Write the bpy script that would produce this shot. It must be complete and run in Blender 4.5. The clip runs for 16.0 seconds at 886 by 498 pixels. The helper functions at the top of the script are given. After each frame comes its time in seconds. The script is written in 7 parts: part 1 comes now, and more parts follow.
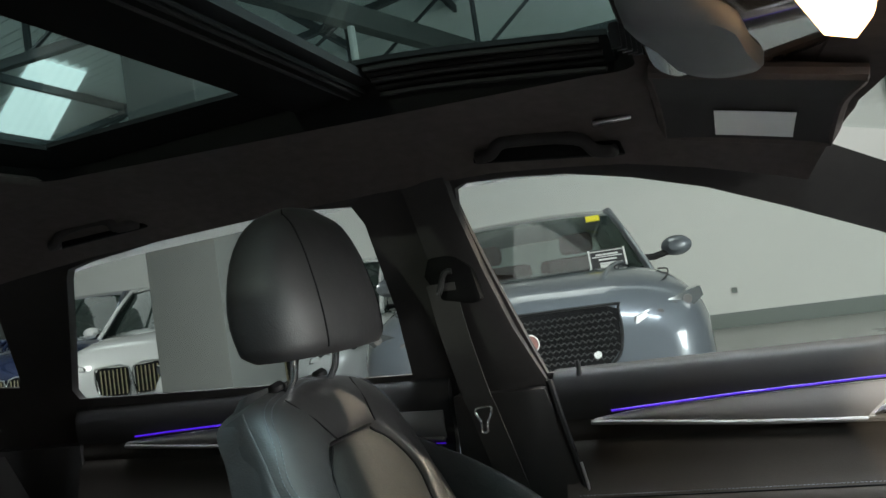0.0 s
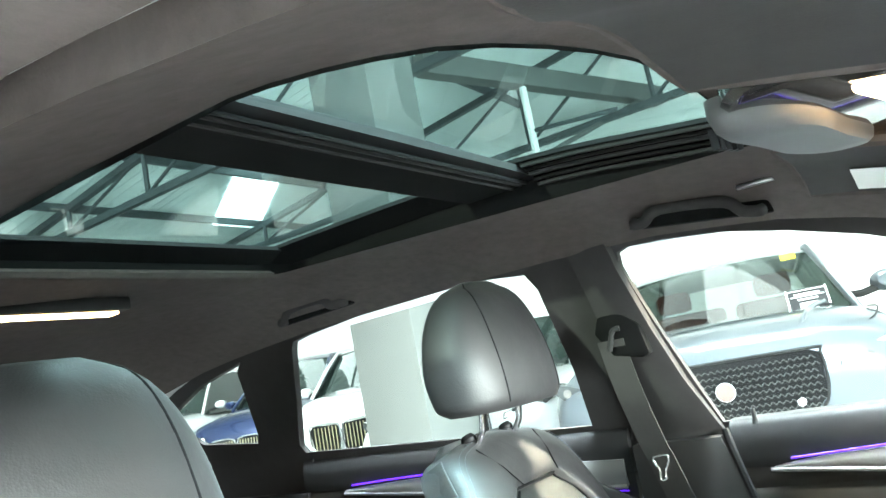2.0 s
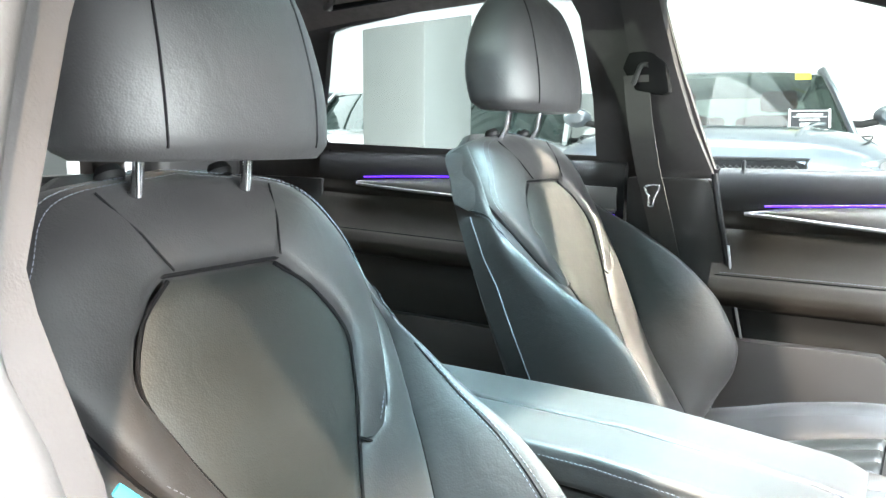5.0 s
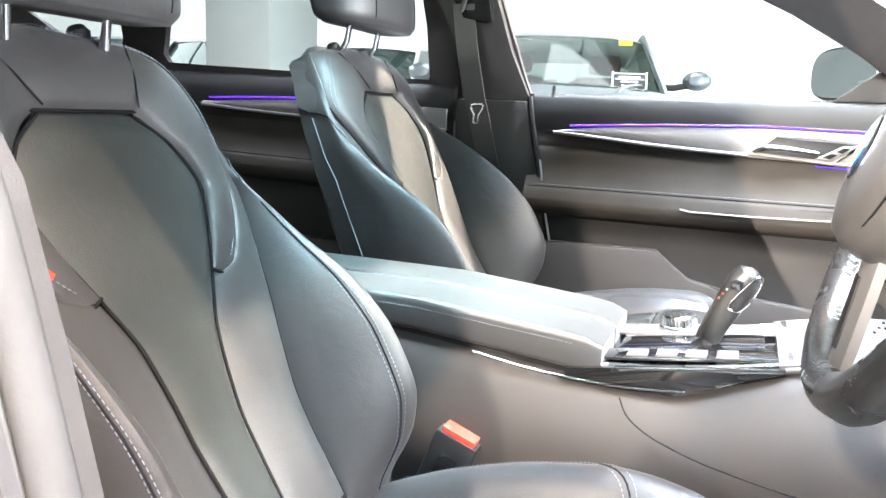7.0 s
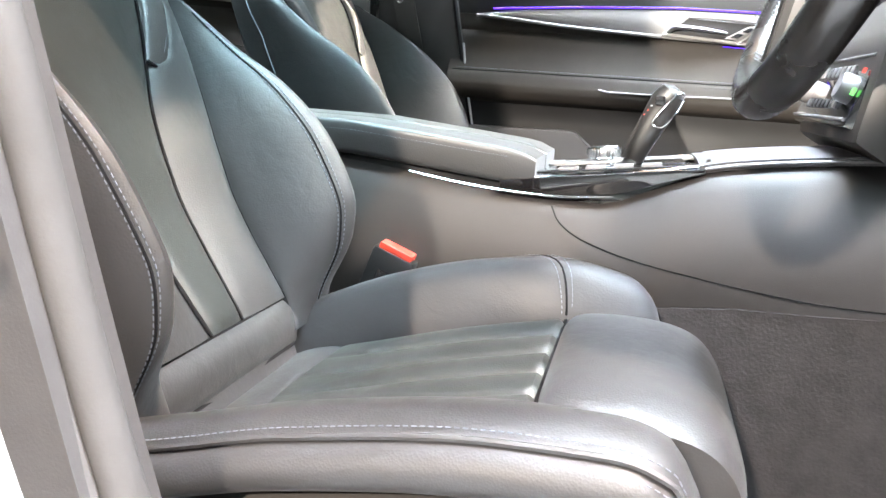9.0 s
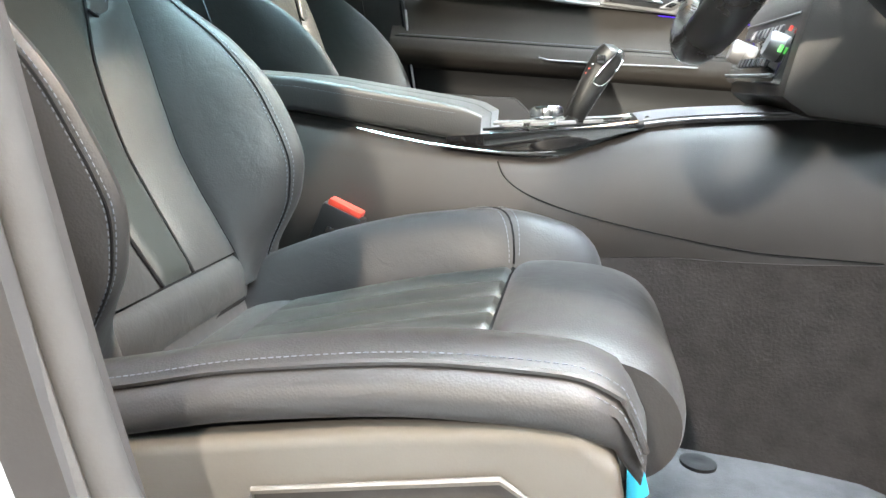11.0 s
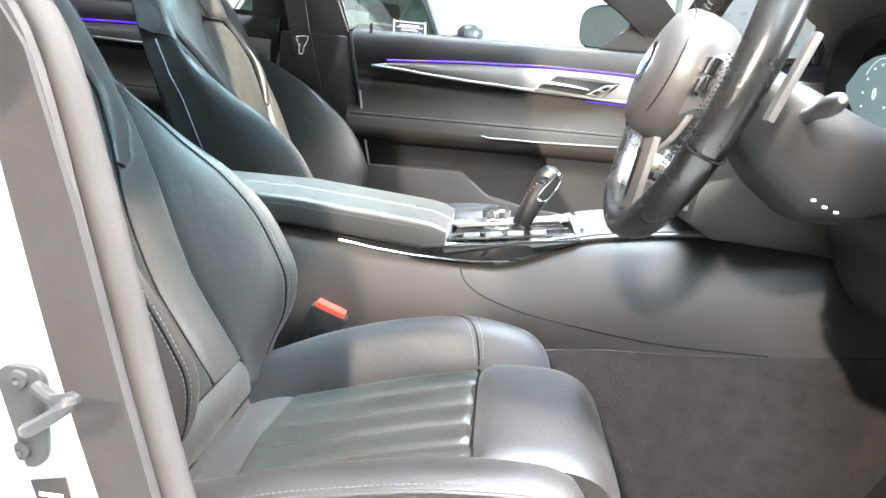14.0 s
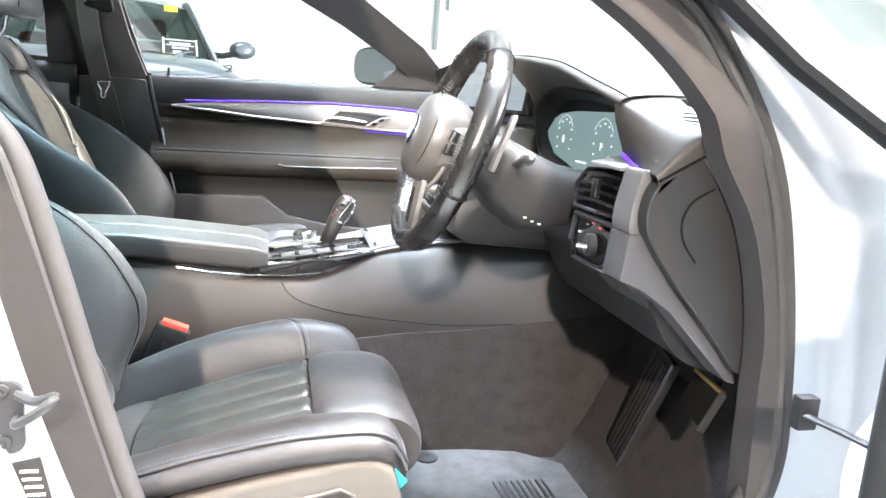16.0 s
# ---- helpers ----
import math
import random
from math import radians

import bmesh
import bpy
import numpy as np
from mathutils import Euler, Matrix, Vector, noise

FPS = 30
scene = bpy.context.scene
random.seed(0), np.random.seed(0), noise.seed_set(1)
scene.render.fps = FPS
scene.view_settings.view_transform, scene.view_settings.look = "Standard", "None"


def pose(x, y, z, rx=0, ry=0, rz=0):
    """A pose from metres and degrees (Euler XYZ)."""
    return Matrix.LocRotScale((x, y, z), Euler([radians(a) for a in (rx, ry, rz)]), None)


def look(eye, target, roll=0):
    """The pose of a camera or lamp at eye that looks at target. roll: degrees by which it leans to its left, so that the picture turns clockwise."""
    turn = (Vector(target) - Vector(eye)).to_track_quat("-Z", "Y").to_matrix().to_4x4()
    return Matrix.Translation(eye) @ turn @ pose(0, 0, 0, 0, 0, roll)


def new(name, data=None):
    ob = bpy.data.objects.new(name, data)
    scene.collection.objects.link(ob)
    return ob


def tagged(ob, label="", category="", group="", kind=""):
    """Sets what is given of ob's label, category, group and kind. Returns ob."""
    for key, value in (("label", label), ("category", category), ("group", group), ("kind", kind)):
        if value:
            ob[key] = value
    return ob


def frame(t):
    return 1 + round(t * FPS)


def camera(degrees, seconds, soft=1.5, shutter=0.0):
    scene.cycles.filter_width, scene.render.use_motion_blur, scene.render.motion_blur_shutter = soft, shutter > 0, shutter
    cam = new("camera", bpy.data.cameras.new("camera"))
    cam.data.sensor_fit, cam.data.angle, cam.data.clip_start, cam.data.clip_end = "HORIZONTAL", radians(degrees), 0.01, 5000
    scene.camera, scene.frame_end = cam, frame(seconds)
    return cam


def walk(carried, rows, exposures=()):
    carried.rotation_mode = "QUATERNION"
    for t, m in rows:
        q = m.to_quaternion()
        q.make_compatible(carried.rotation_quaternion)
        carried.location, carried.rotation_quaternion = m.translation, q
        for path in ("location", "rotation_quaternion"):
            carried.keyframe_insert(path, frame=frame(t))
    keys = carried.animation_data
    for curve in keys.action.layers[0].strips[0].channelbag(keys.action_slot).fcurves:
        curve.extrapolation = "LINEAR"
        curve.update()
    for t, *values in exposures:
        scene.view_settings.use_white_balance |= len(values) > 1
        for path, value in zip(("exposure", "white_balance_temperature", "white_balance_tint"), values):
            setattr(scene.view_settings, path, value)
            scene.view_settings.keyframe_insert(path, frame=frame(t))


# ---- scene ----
cam = camera(61.5, 16.0)
PATH = [
    (0, (0.191, -0.565, 1.181), (-0.471, 1.319, 1.287), -8.4),
    (0.5, (0.216, -0.627, 1.202), (-0.713, 1.125, 1.459), -8.7),
    (1, (0.24, -0.659, 1.202), (-0.795, 1.014, 1.561), -9.9),
    (1.5, (0.262, -0.673, 1.201), (-0.793, 0.978, 1.603), -11.4),
    (2, (0.284, -0.69, 1.188), (-0.786, 0.969, 1.513), -10.9),
    (2.5, (0.282, -0.699, 1.158), (-0.857, 0.937, 1.32), -8.7),
    (3, (0.279, -0.713, 1.146), (-0.931, 0.879, 1.144), -6.1),
    (3.5, (0.258, -0.738, 1.125), (-0.993, 0.817, 0.988), -3.4),
    (6, (0.322, -0.908, 1.027), (-0.637, 0.814, 0.691), 2.7),
    (6.5, (0.358, -0.939, 1.009), (-0.488, 0.841, 0.672), 2.4),
    (7, (0.371, -0.979, 0.96), (-0.353, 0.849, 0.595), 2.6),
    (7.5, (0.363, -1.014, 0.907), (-0.247, 0.851, 0.518), 3.4),
    (8, (0.359, -1.026, 0.86), (-0.188, 0.854, 0.453), 3.8),
    (8.5, (0.361, -1.029, 0.799), (-0.144, 0.865, 0.403), 3.7),
    (9, (0.361, -1.039, 0.771), (-0.117, 0.853, 0.332), 4.1),
    (9.5, (0.363, -1.045, 0.735), (-0.095, 0.847, 0.276), 4.1),
    (12, (0.336, -1.079, 0.764), (0.098, 0.846, 0.279), 4.7),
    (12.5, (0.307, -1.089, 0.827), (0.088, 0.838, 0.339), 4.8),
    (13, (0.297, -1.114, 0.863), (0.124, 0.819, 0.38), 5.4),
    (13.5, (0.304, -1.149, 0.886), (0.136, 0.789, 0.422), 4.9),
    (14, (0.301, -1.214, 0.915), (0.181, 0.731, 0.462), 5.1),
    (14.5, (0.293, -1.3, 0.936), (0.242, 0.654, 0.51), 5.4),
    (15, (0.28, -1.396, 0.96), (0.318, 0.563, 0.556), 5.6),
    (15.5, (0.262, -1.475, 0.977), (0.443, 0.477, 0.58), 4.9),
    (16, (0.237, -1.526, 0.999), (0.69, 0.38, 0.599), 4.0),
]
EXPOSURE = [(0.0, 0.1, 6900, 7), (0.5, 0.85, 6700, 4), (1.0, 1.8, 6500, 0), (1.5, 2.5, 6500, -2), (2.5, 2.8, 6500, -1), (3.5, 2.75, 6500, 1), (6.0, 2.53, 6520, 9), (7.0, 2.46, 6520, 11), (8.5, 2.12, 6480, 10), (9.5, 1.98, 6480, 10), (12.0, 1.47, 6450, 2), (13.0, 1.80, 6430, 4), (14.0, 2.06, 6430, 7), (15.0, 2.15, 6430, 8), (16.0, 2.03, 6430, 10)]
walk(cam, [(t, look(eye, aim, roll)) for t, eye, aim, roll in PATH], EXPOSURE)
# ---- sky and added lamps ----
world = bpy.data.worlds.new("sky")
scene.world = world
world.use_nodes = True
wn = world.node_tree.nodes
sky = wn.new("ShaderNodeTexSky")
sky.sky_type = "NISHITA"
sky.sun_disc = False
sky.sun_elevation, sky.sun_rotation = radians(48), radians(200)
wn["Background"].inputs["Strength"].default_value = 0.12
world.node_tree.links.new(sky.outputs[0], wn["Background"].inputs["Color"])


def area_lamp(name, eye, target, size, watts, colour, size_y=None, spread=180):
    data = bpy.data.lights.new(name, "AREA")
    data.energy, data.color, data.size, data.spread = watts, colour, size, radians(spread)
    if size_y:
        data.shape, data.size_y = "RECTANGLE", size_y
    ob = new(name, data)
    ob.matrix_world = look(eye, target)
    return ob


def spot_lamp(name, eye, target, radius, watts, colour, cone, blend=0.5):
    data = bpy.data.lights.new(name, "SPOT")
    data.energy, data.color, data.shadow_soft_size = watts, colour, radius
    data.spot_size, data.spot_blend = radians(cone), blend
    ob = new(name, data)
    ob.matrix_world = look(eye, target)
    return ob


# added spot lamps that light only the car; the first follows the wheel's shadow
spot_lamp("added_car_spot", (-0.85, -5.4, 3.45), (0.4, -0.1, 0.8), 0.09, 700, (1.0, 0.87, 0.74), 60)
# narrow cone cuts the lit band on the far door
spot_lamp("added_car_spot", (-3.0, -9.3, 3.0), (0.70, 0.69, 0.86), 0.03, 4600, (1.0, 0.91, 0.79), 3.5, 0.06)
spot_lamp("added_car_spot", (3.6, -1.0, 5.0), (0.0, -0.2, 0.7), 0.30, 640, (1.0, 0.95, 0.86), 40)
# the last three are fill for the seats, with no fixture seen
spot_lamp("added_car_spot", (8.4, -0.6, 2.35), (-0.1, 0.0, 0.95), 1.3, 1550, (0.97, 0.98, 1.0), 22)
spot_lamp("added_car_spot", (3.4, 2.9, 4.8), (-0.15, 0.42, 0.9), 0.12, 1900, (1.0, 0.90, 0.74), 12)
spot_lamp("added_car_spot", (2.1, -2.5, 4.9), (0.15, -0.62, 0.6), 0.07, 1000, (1.0, 0.77, 0.56), 14)
# unseen area lamps added to light the other cars, the roof and the cabin
area_lamp("unseen_bay_fill", (-1.0, 6.0, 5.2), (-1.0, 6.0, 0.0), 1.6, 24, (0.94, 0.98, 1.0))
area_lamp("unseen_bay_fill", (4.5, 5.5, 5.2), (4.5, 6.0, 0.0), 1.6, 46, (0.94, 0.98, 1.0))
area_lamp("unseen_bay_fill", (-8.5, 1.5, 4.6), (-8.5, 2.5, 0.0), 1.6, 240, (0.94, 0.98, 1.0))
# cool fill from above, added apart from the modelled skylight strips
area_lamp("overhead_sky_fill", (0.1, -0.3, 5.6), (0.1, -0.2, 0.0), 1.2, 190, (0.80, 0.88, 1.0), 3.0, 80)
area_lamp("overhead_sky_fill", (2.1, -0.7, 5.6), (0.6, -0.4, 0.5), 1.2, 200, (0.80, 0.88, 1.0), 3.0, 90)
area_lamp("overhead_sky_fill", (1.6, -3.6, 5.6), (0.5, -0.4, 0.5), 1.2, 70, (0.74, 0.89, 1.0), 5.0)
# low light through the windscreen, added before a closed east wall
area_lamp("low_front_fill", (11.7, -3.0, 2.0), (0.0, -0.2, 1.1), 5.0, 1300, (0.90, 0.96, 1.0), 3.6)


# ---- materials ----
def mat(name, colour, rough=0.5, metal=0.0, grain=0.0, grain_size=0.004, mottle=0.0, mottle_size=0.1,
        spec=0.5, coat=0.0, rough_var=0.0, cells=False, second=None, sheen=0.0, wrinkle=0.0):
    """A surface: base colour, gloss, a mottle of the colour at a large scale and a relief at a small one (metres)."""
    m = bpy.data.materials.new(name)
    m.use_nodes = True
    nt = m.node_tree
    n, l = nt.nodes, nt.links
    b = n["Principled BSDF"]
    b.inputs["Base Color"].default_value = (*colour, 1)
    b.inputs["Roughness"].default_value = rough
    b.inputs["Metallic"].default_value = metal
    b.inputs["Specular IOR Level"].default_value = spec
    b.inputs["Coat Weight"].default_value = coat
    b.inputs["Coat Roughness"].default_value = 0.04
    b.inputs["Sheen Weight"].default_value = sheen
    b.inputs["Sheen Roughness"].default_value = 0.45
    tc = n.new("ShaderNodeTexCoord")
    if mottle or rough_var:
        t = n.new("ShaderNodeTexNoise")
        t.inputs["Scale"].default_value = 1.0 / mottle_size
        t.inputs["Detail"].default_value = 5
        t.inputs["Roughness"].default_value = 0.62
        l.new(tc.outputs["Object"], t.inputs["Vector"])
        if mottle:
            r = n.new("ShaderNodeMix")
            r.data_type = "RGBA"
            lo = second or tuple(c * (1 - mottle) for c in colour)
            hi = tuple(min(1, c * (1 + mottle)) for c in colour)
            r.inputs["A"].default_value, r.inputs["B"].default_value = (*lo, 1), (*hi, 1)
            l.new(t.outputs["Fac"], r.inputs["Factor"])
            l.new(r.outputs["Result"], b.inputs["Base Color"])
        if rough_var:
            mr = n.new("ShaderNodeMapRange")
            mr.inputs["From Min"].default_value, mr.inputs["From Max"].default_value = 0.3, 0.7
            mr.inputs["To Min"].default_value, mr.inputs["To Max"].default_value = max(0.02, rough - rough_var), rough + rough_var
            l.new(t.outputs["Fac"], mr.inputs["Value"])
            l.new(mr.outputs["Result"], b.inputs["Roughness"])
    if grain:
        if cells:
            g = n.new("ShaderNodeTexVoronoi")
            out = g.outputs["Distance"]
        else:
            g = n.new("ShaderNodeTexNoise")
            g.inputs["Detail"].default_value = 3
            out = g.outputs["Fac"]
        g.inputs["Scale"].default_value = 1.0 / grain_size
        l.new(tc.outputs["Object"], g.inputs["Vector"])
        bp = n.new("ShaderNodeBump")
        bp.inputs["Strength"].default_value = min(1.0, grain)
        bp.inputs["Distance"].default_value = grain_size * 0.25
        l.new(out, bp.inputs["Height"])
        l.new(bp.outputs["Normal"], b.inputs["Normal"])
        if wrinkle:
            w = n.new("ShaderNodeTexNoise")
            w.inputs["Scale"].default_value, w.inputs["Detail"].default_value, w.inputs["Distortion"].default_value = 34.0, 4, 0.8
            l.new(tc.outputs["Object"], w.inputs["Vector"])
            bw = n.new("ShaderNodeBump")
            bw.inputs["Strength"].default_value, bw.inputs["Distance"].default_value = wrinkle, 0.0035
            l.new(w.outputs["Fac"], bw.inputs["Height"])
            l.new(bw.outputs["Normal"], bp.inputs["Normal"])
    return m


def glow(name, colour, strength):
    m = bpy.data.materials.new(name)
    m.use_nodes = True
    b = m.node_tree.nodes["Principled BSDF"]
    b.inputs["Base Color"].default_value = (*(0.15 * c for c in colour), 1)
    b.inputs["Emission Color"].default_value = (*colour, 1)
    b.inputs["Emission Strength"].default_value = strength
    return m


def clear(name, colour, rough=0.0):
    """Thin tinted sheet glass: lets light straight through and mirrors a little."""
    m = bpy.data.materials.new(name)
    m.use_nodes = True
    n, l = m.node_tree.nodes, m.node_tree.links
    n.remove(n["Principled BSDF"])
    tr, gl, mix, fr = (n.new("ShaderNodeBsdfTransparent"), n.new("ShaderNodeBsdfGlossy"), n.new("ShaderNodeMixShader"), n.new("ShaderNodeLayerWeight"))
    power, scale = n.new("ShaderNodeMath"), n.new("ShaderNodeMath")
    power.operation, scale.operation = "POWER", "MULTIPLY_ADD"
    power.inputs[1].default_value, scale.inputs[1].default_value, scale.inputs[2].default_value = 5.0, 0.55, 0.022
    tr.inputs["Color"].default_value = (*colour, 1)
    gl.inputs["Roughness"].default_value = rough
    fr.inputs["Blend"].default_value = 0.5
    l.new(fr.outputs["Facing"], power.inputs[0])
    l.new(power.outputs[0], scale.inputs[0])
    l.new(scale.outputs[0], mix.inputs[0])
    l.new(tr.outputs[0], mix.inputs[1])
    l.new(gl.outputs[0], mix.inputs[2])
    l.new(mix.outputs[0], n["Material Output"].inputs["Surface"])
    return m


LEATHER = mat("black_nappa_leather", (0.0245, 0.0236, 0.0248), 0.52, 0, 0.25, 0.0020, 0.30, 0.10, 0.52, rough_var=0.10, cells=True, sheen=0.05, wrinkle=0.24)
LEATHER_FLAT = mat("stitched_leather_panel", (0.0165, 0.0182, 0.0175), 0.48, 0, 0.30, 0.0018, 0.38, 0.06, 0.50, rough_var=0.09, cells=True, sheen=0.04, wrinkle=0.22)
# black leather lightened and given sheen to imitate sky glancing off the armrest
ARM_LEATHER = mat("armrest_leather_with_sky_sheen", (0.030, 0.032, 0.034), 0.43, 0, 0.22, 0.0020, 0.25, 0.10, 0.70, rough_var=0.06, cells=True, sheen=0.16)
SEAM = mat("seam_shadow_gap", (0.008, 0.008, 0.009), 0.9, grain=0.2, spec=0.08)
THREAD = mat("blue_grey_thread", (0.125, 0.139, 0.165), 0.7, grain=0.3, grain_size=0.001)
HEADLINER = mat("anthracite_headliner_cloth", (0.082, 0.069, 0.066), 0.95, 0, 0.6, 0.003, 0.30, 0.02, 0.06)
PILLAR = mat("anthracite_pillar_cloth", (0.040, 0.037, 0.037), 0.85, 0, 0.4, 0.002, 0.18, 0.03, 0.2)
PLASTIC = mat("soft_black_plastic", (0.018, 0.0176, 0.018), 0.55, 0, 0.3, 0.0013, 0.15, 0.12, 0.28, cells=True)
PLASTIC_GREY = mat("grey_black_console_plastic", (0.027, 0.0250, 0.0245), 0.55, 0, 0.25, 0.0013, 0.16, 0.15, 0.30, cells=True)
DASH = mat("dark_dashboard_leatherette", (0.030, 0.026, 0.0225), 0.50, 0, 0.30, 0.0016, 0.15, 0.2, 0.45, cells=True)
DOOR_SKIN = mat("dark_brown_door_leatherette", (0.0300, 0.0262, 0.0232), 0.62, 0, 0.30, 0.0016, 0.25, 0.12, 0.12, rough_var=0.06, cells=True)
WEDGE = mat("satin_silver_trim", (0.155, 0.150, 0.146), 0.45, 0.15, 0.08, 0.002, 0.06, 0.1)
STITCHED_HUB = mat("brown_grey_airbag_leather", (0.036, 0.033, 0.031), 0.46, 0, 0.2, 0.0015, 0.12, 0.1, 0.45, cells=True)
PIANO = mat("piano_black_gloss", (0.008, 0.008, 0.009), 0.06, 0, 0.0, coat=1.0, mottle=0.3)
CHROME = mat("satin_chrome", (0.72, 0.73, 0.75), 0.18, 1.0, rough_var=0.06, mottle=0.04)
ALU = mat("brushed_aluminium_trim", (0.50, 0.50, 0.53), 0.34, 1.0, 0.15, 0.002, 0.08, 0.08)
SATIN = mat("satin_dark_trim", (0.13, 0.125, 0.125), 0.45, 0.35, 0.1, 0.002, 0.08, 0.1)
CARPET = mat("charcoal_carpet", (0.039, 0.036, 0.0365), 1.0, 0, 1.0, 0.004, 0.45, 0.03, 0.05)
MAT_CLOTH = mat("charcoal_floor_mat_velour", (0.075, 0.075, 0.077), 1.0, 0, 1.0, 0.003, 0.55, 0.05, 0.05)
RUBBER = mat("black_rubber", (0.014, 0.014, 0.015), 0.55, 0, 0.2, 0.003, 0.2, 0.05, 0.22)
SEAL = mat("grey_door_seal_rubber", (0.050, 0.047, 0.046), 0.8, 0, 0.3, 0.003, 0.18, 0.05, 0.15)
WHITE_PAINT = mat("white_car_paint", (0.686, 0.695, 0.704), 0.22, 0, 0, mottle=0.03, coat=1.0)
# the car's white paint, darkened because the lamps overlight jamb and sill
WHITE_INNER = mat("white_jamb_paint_darkened", (0.28, 0.293, 0.31), 0.35, 0, 0.05, 0.01, 0.12, 0.10, coat=0.3)
BELT = mat("black_seat_belt_webbing", (0.035, 0.033, 0.032), 0.75, 0, 0.6, 0.0016, 0.1, 0.02, 0.3)
RED = mat("red_buckle_button", (0.36, 0.035, 0.022), 0.45, mottle=0.06)
STEEL = mat("bare_zinc_steel", (0.045, 0.045, 0.046), 0.42, 0.4, 0.1, 0.004, 0.2, 0.03)
BRASS = mat("worn_brass_edge", (0.62, 0.40, 0.16), 0.3, 1.0, mottle=0.1)
LED = glow("violet_ambient_led", (0.075, 0.008, 0.85), 0.75)
WARM = glow("warm_reading_lamp", (1.0, 0.62, 0.32), 5.0)
SCREEN = glow("grey_teal_instrument_screen", (0.16, 0.235, 0.235), 0.32)
SCREEN2 = glow("pale_infotainment_screen", (0.20, 0.225, 0.24), 0.4)
INK = glow("white_display_marks", (0.85, 0.92, 0.95), 0.35)
INK_RED = glow("red_switch_mark", (0.8, 0.08, 0.05), 0.35)
INK_GREEN = glow("green_switch_mark", (0.15, 0.8, 0.12), 0.7)
WHITE_MARK = mat("white_printed_marks", (0.75, 0.75, 0.75), 0.5, mottle=0.05)
MIRROR = mat("mirror_glass", (0.85, 0.87, 0.88), 0.02, 1.0, mottle=0.01)
GLASS = clear("clear_side_glass", (0.93, 0.96, 0.95))
TINT = clear("green_tinted_roof_glass", (0.62, 0.735, 0.73))
# tint set this dark to stop lamp light, not as glass colour
BLOCKING_GLASS = clear("light_blocking_rear_glass", (0.05, 0.056, 0.056))
WOOL = mat("blue_plastic_tag", (0.05, 0.45, 0.75), 0.4, mottle=0.05)
LOWER_TRIM = mat("grey_lower_dash_plastic", (0.060, 0.058, 0.061), 0.5, 0, 0.25, 0.0013, 0.14, 0.10, 0.35, cells=True)
BASE_TRIM = mat("warm_grey_seat_base_plastic", (0.095, 0.088, 0.081), 0.55, 0, 0.25, 0.002, 0.10, 0.08, 0.35)
SEAM_CLOTH = mat("black_cloth_gap", (0.007, 0.007, 0.007), 0.9, grain=0.2, spec=0.06)
POD = mat("light_grey_roof_plastic", (0.075, 0.075, 0.078), 0.5, 0, 0.2, 0.002, 0.08, 0.1)


# ---- small building tools ----
def hermite(xs, ys):
    """A smooth curve through the given knots."""
    xs, ys = np.array(xs, float), np.array(ys, float)
    d = np.gradient(ys, xs)
    s = np.diff(ys) / np.diff(xs)
    for i in range(1, len(xs) - 1):
        d[i] = 0 if s[i - 1] * s[i] <= 0 else 2 * s[i - 1] * s[i] / (s[i - 1] + s[i])

    def f(x):
        x = min(max(x, xs[0]), xs[-1])
        i = min(int(np.searchsorted(xs, x, side="right")) - 1, len(xs) - 2)
        h = xs[i + 1] - xs[i]
        t = (x - xs[i]) / h
        return float(ys[i] * (1 + 2 * t) * (1 - t) ** 2 + d[i] * h * t * (1 - t) ** 2 + ys[i + 1] * t * t * (3 - 2 * t) + d[i + 1] * h * t * t * (t - 1))

    return f


def spline(pts, n=8, closed=False):
    """Points of a Catmull-Rom curve through pts."""
    p = [Vector(q) for q in pts]
    if closed:
        p = [p[-1]] + p + [p[0], p[1]]
    else:
        p = [2 * p[0] - p[1]] + p + [2 * p[-1] - p[-2]]
    out = []
    for i in range(1, len(p) - 2):
        a, b, c, d = p[i - 1], p[i], p[i + 1], p[i + 2]
        for k in range(n):
            t = k / n
            out.append(0.5 * ((2 * b) + (c - a) * t + (2 * a - 5 * b + 4 * c - d) * t * t + (3 * b - a - 3 * c + d) * t ** 3))
    if not closed:
        out.append(p[-2].copy())
    return out


def thing(name, loc, label, category, group="", kind=""):
    ob = new(name)
    ob.location = loc
    ob.empty_display_size = 0.05
    return tagged(ob, label, category, group, kind)


def shade(me, angle=40):
    for p in me.polygons:
        p.use_smooth = True
    me.set_sharp_from_angle(angle=radians(angle))


def part(name, bm, material, parent=None, label="", angle=40, flip=False):
    """Links a bmesh as one mesh object, under a thing or a part if one is given. Its points are in the world."""
    bmesh.ops.recalc_face_normals(bm, faces=bm.faces)
    me = bpy.data.meshes.new(name)
    bm.to_mesh(me)
    bm.free()
    me.materials.append(material)
    shade(me, angle)
    ob = new(name, me)
    if parent is not None:
        ob.parent = parent
        at = parent.location if parent.parent is None else Vector((0, 0, 0))
        ob.matrix_parent_inverse = Matrix.Translation(-at)
    if label:
        ob["label"] = label
    return ob


def bevel(bm, width, segments=2, angle=25):
    edges = [e for e in bm.edges if len(e.link_faces) == 2 and e.calc_face_angle(0) > radians(angle)]
    if edges and width > 0:
        bmesh.ops.bevel(bm, geom=edges, offset=width, segments=segments, profile=0.6, affect="EDGES", clamp_overlap=True)
    return bm


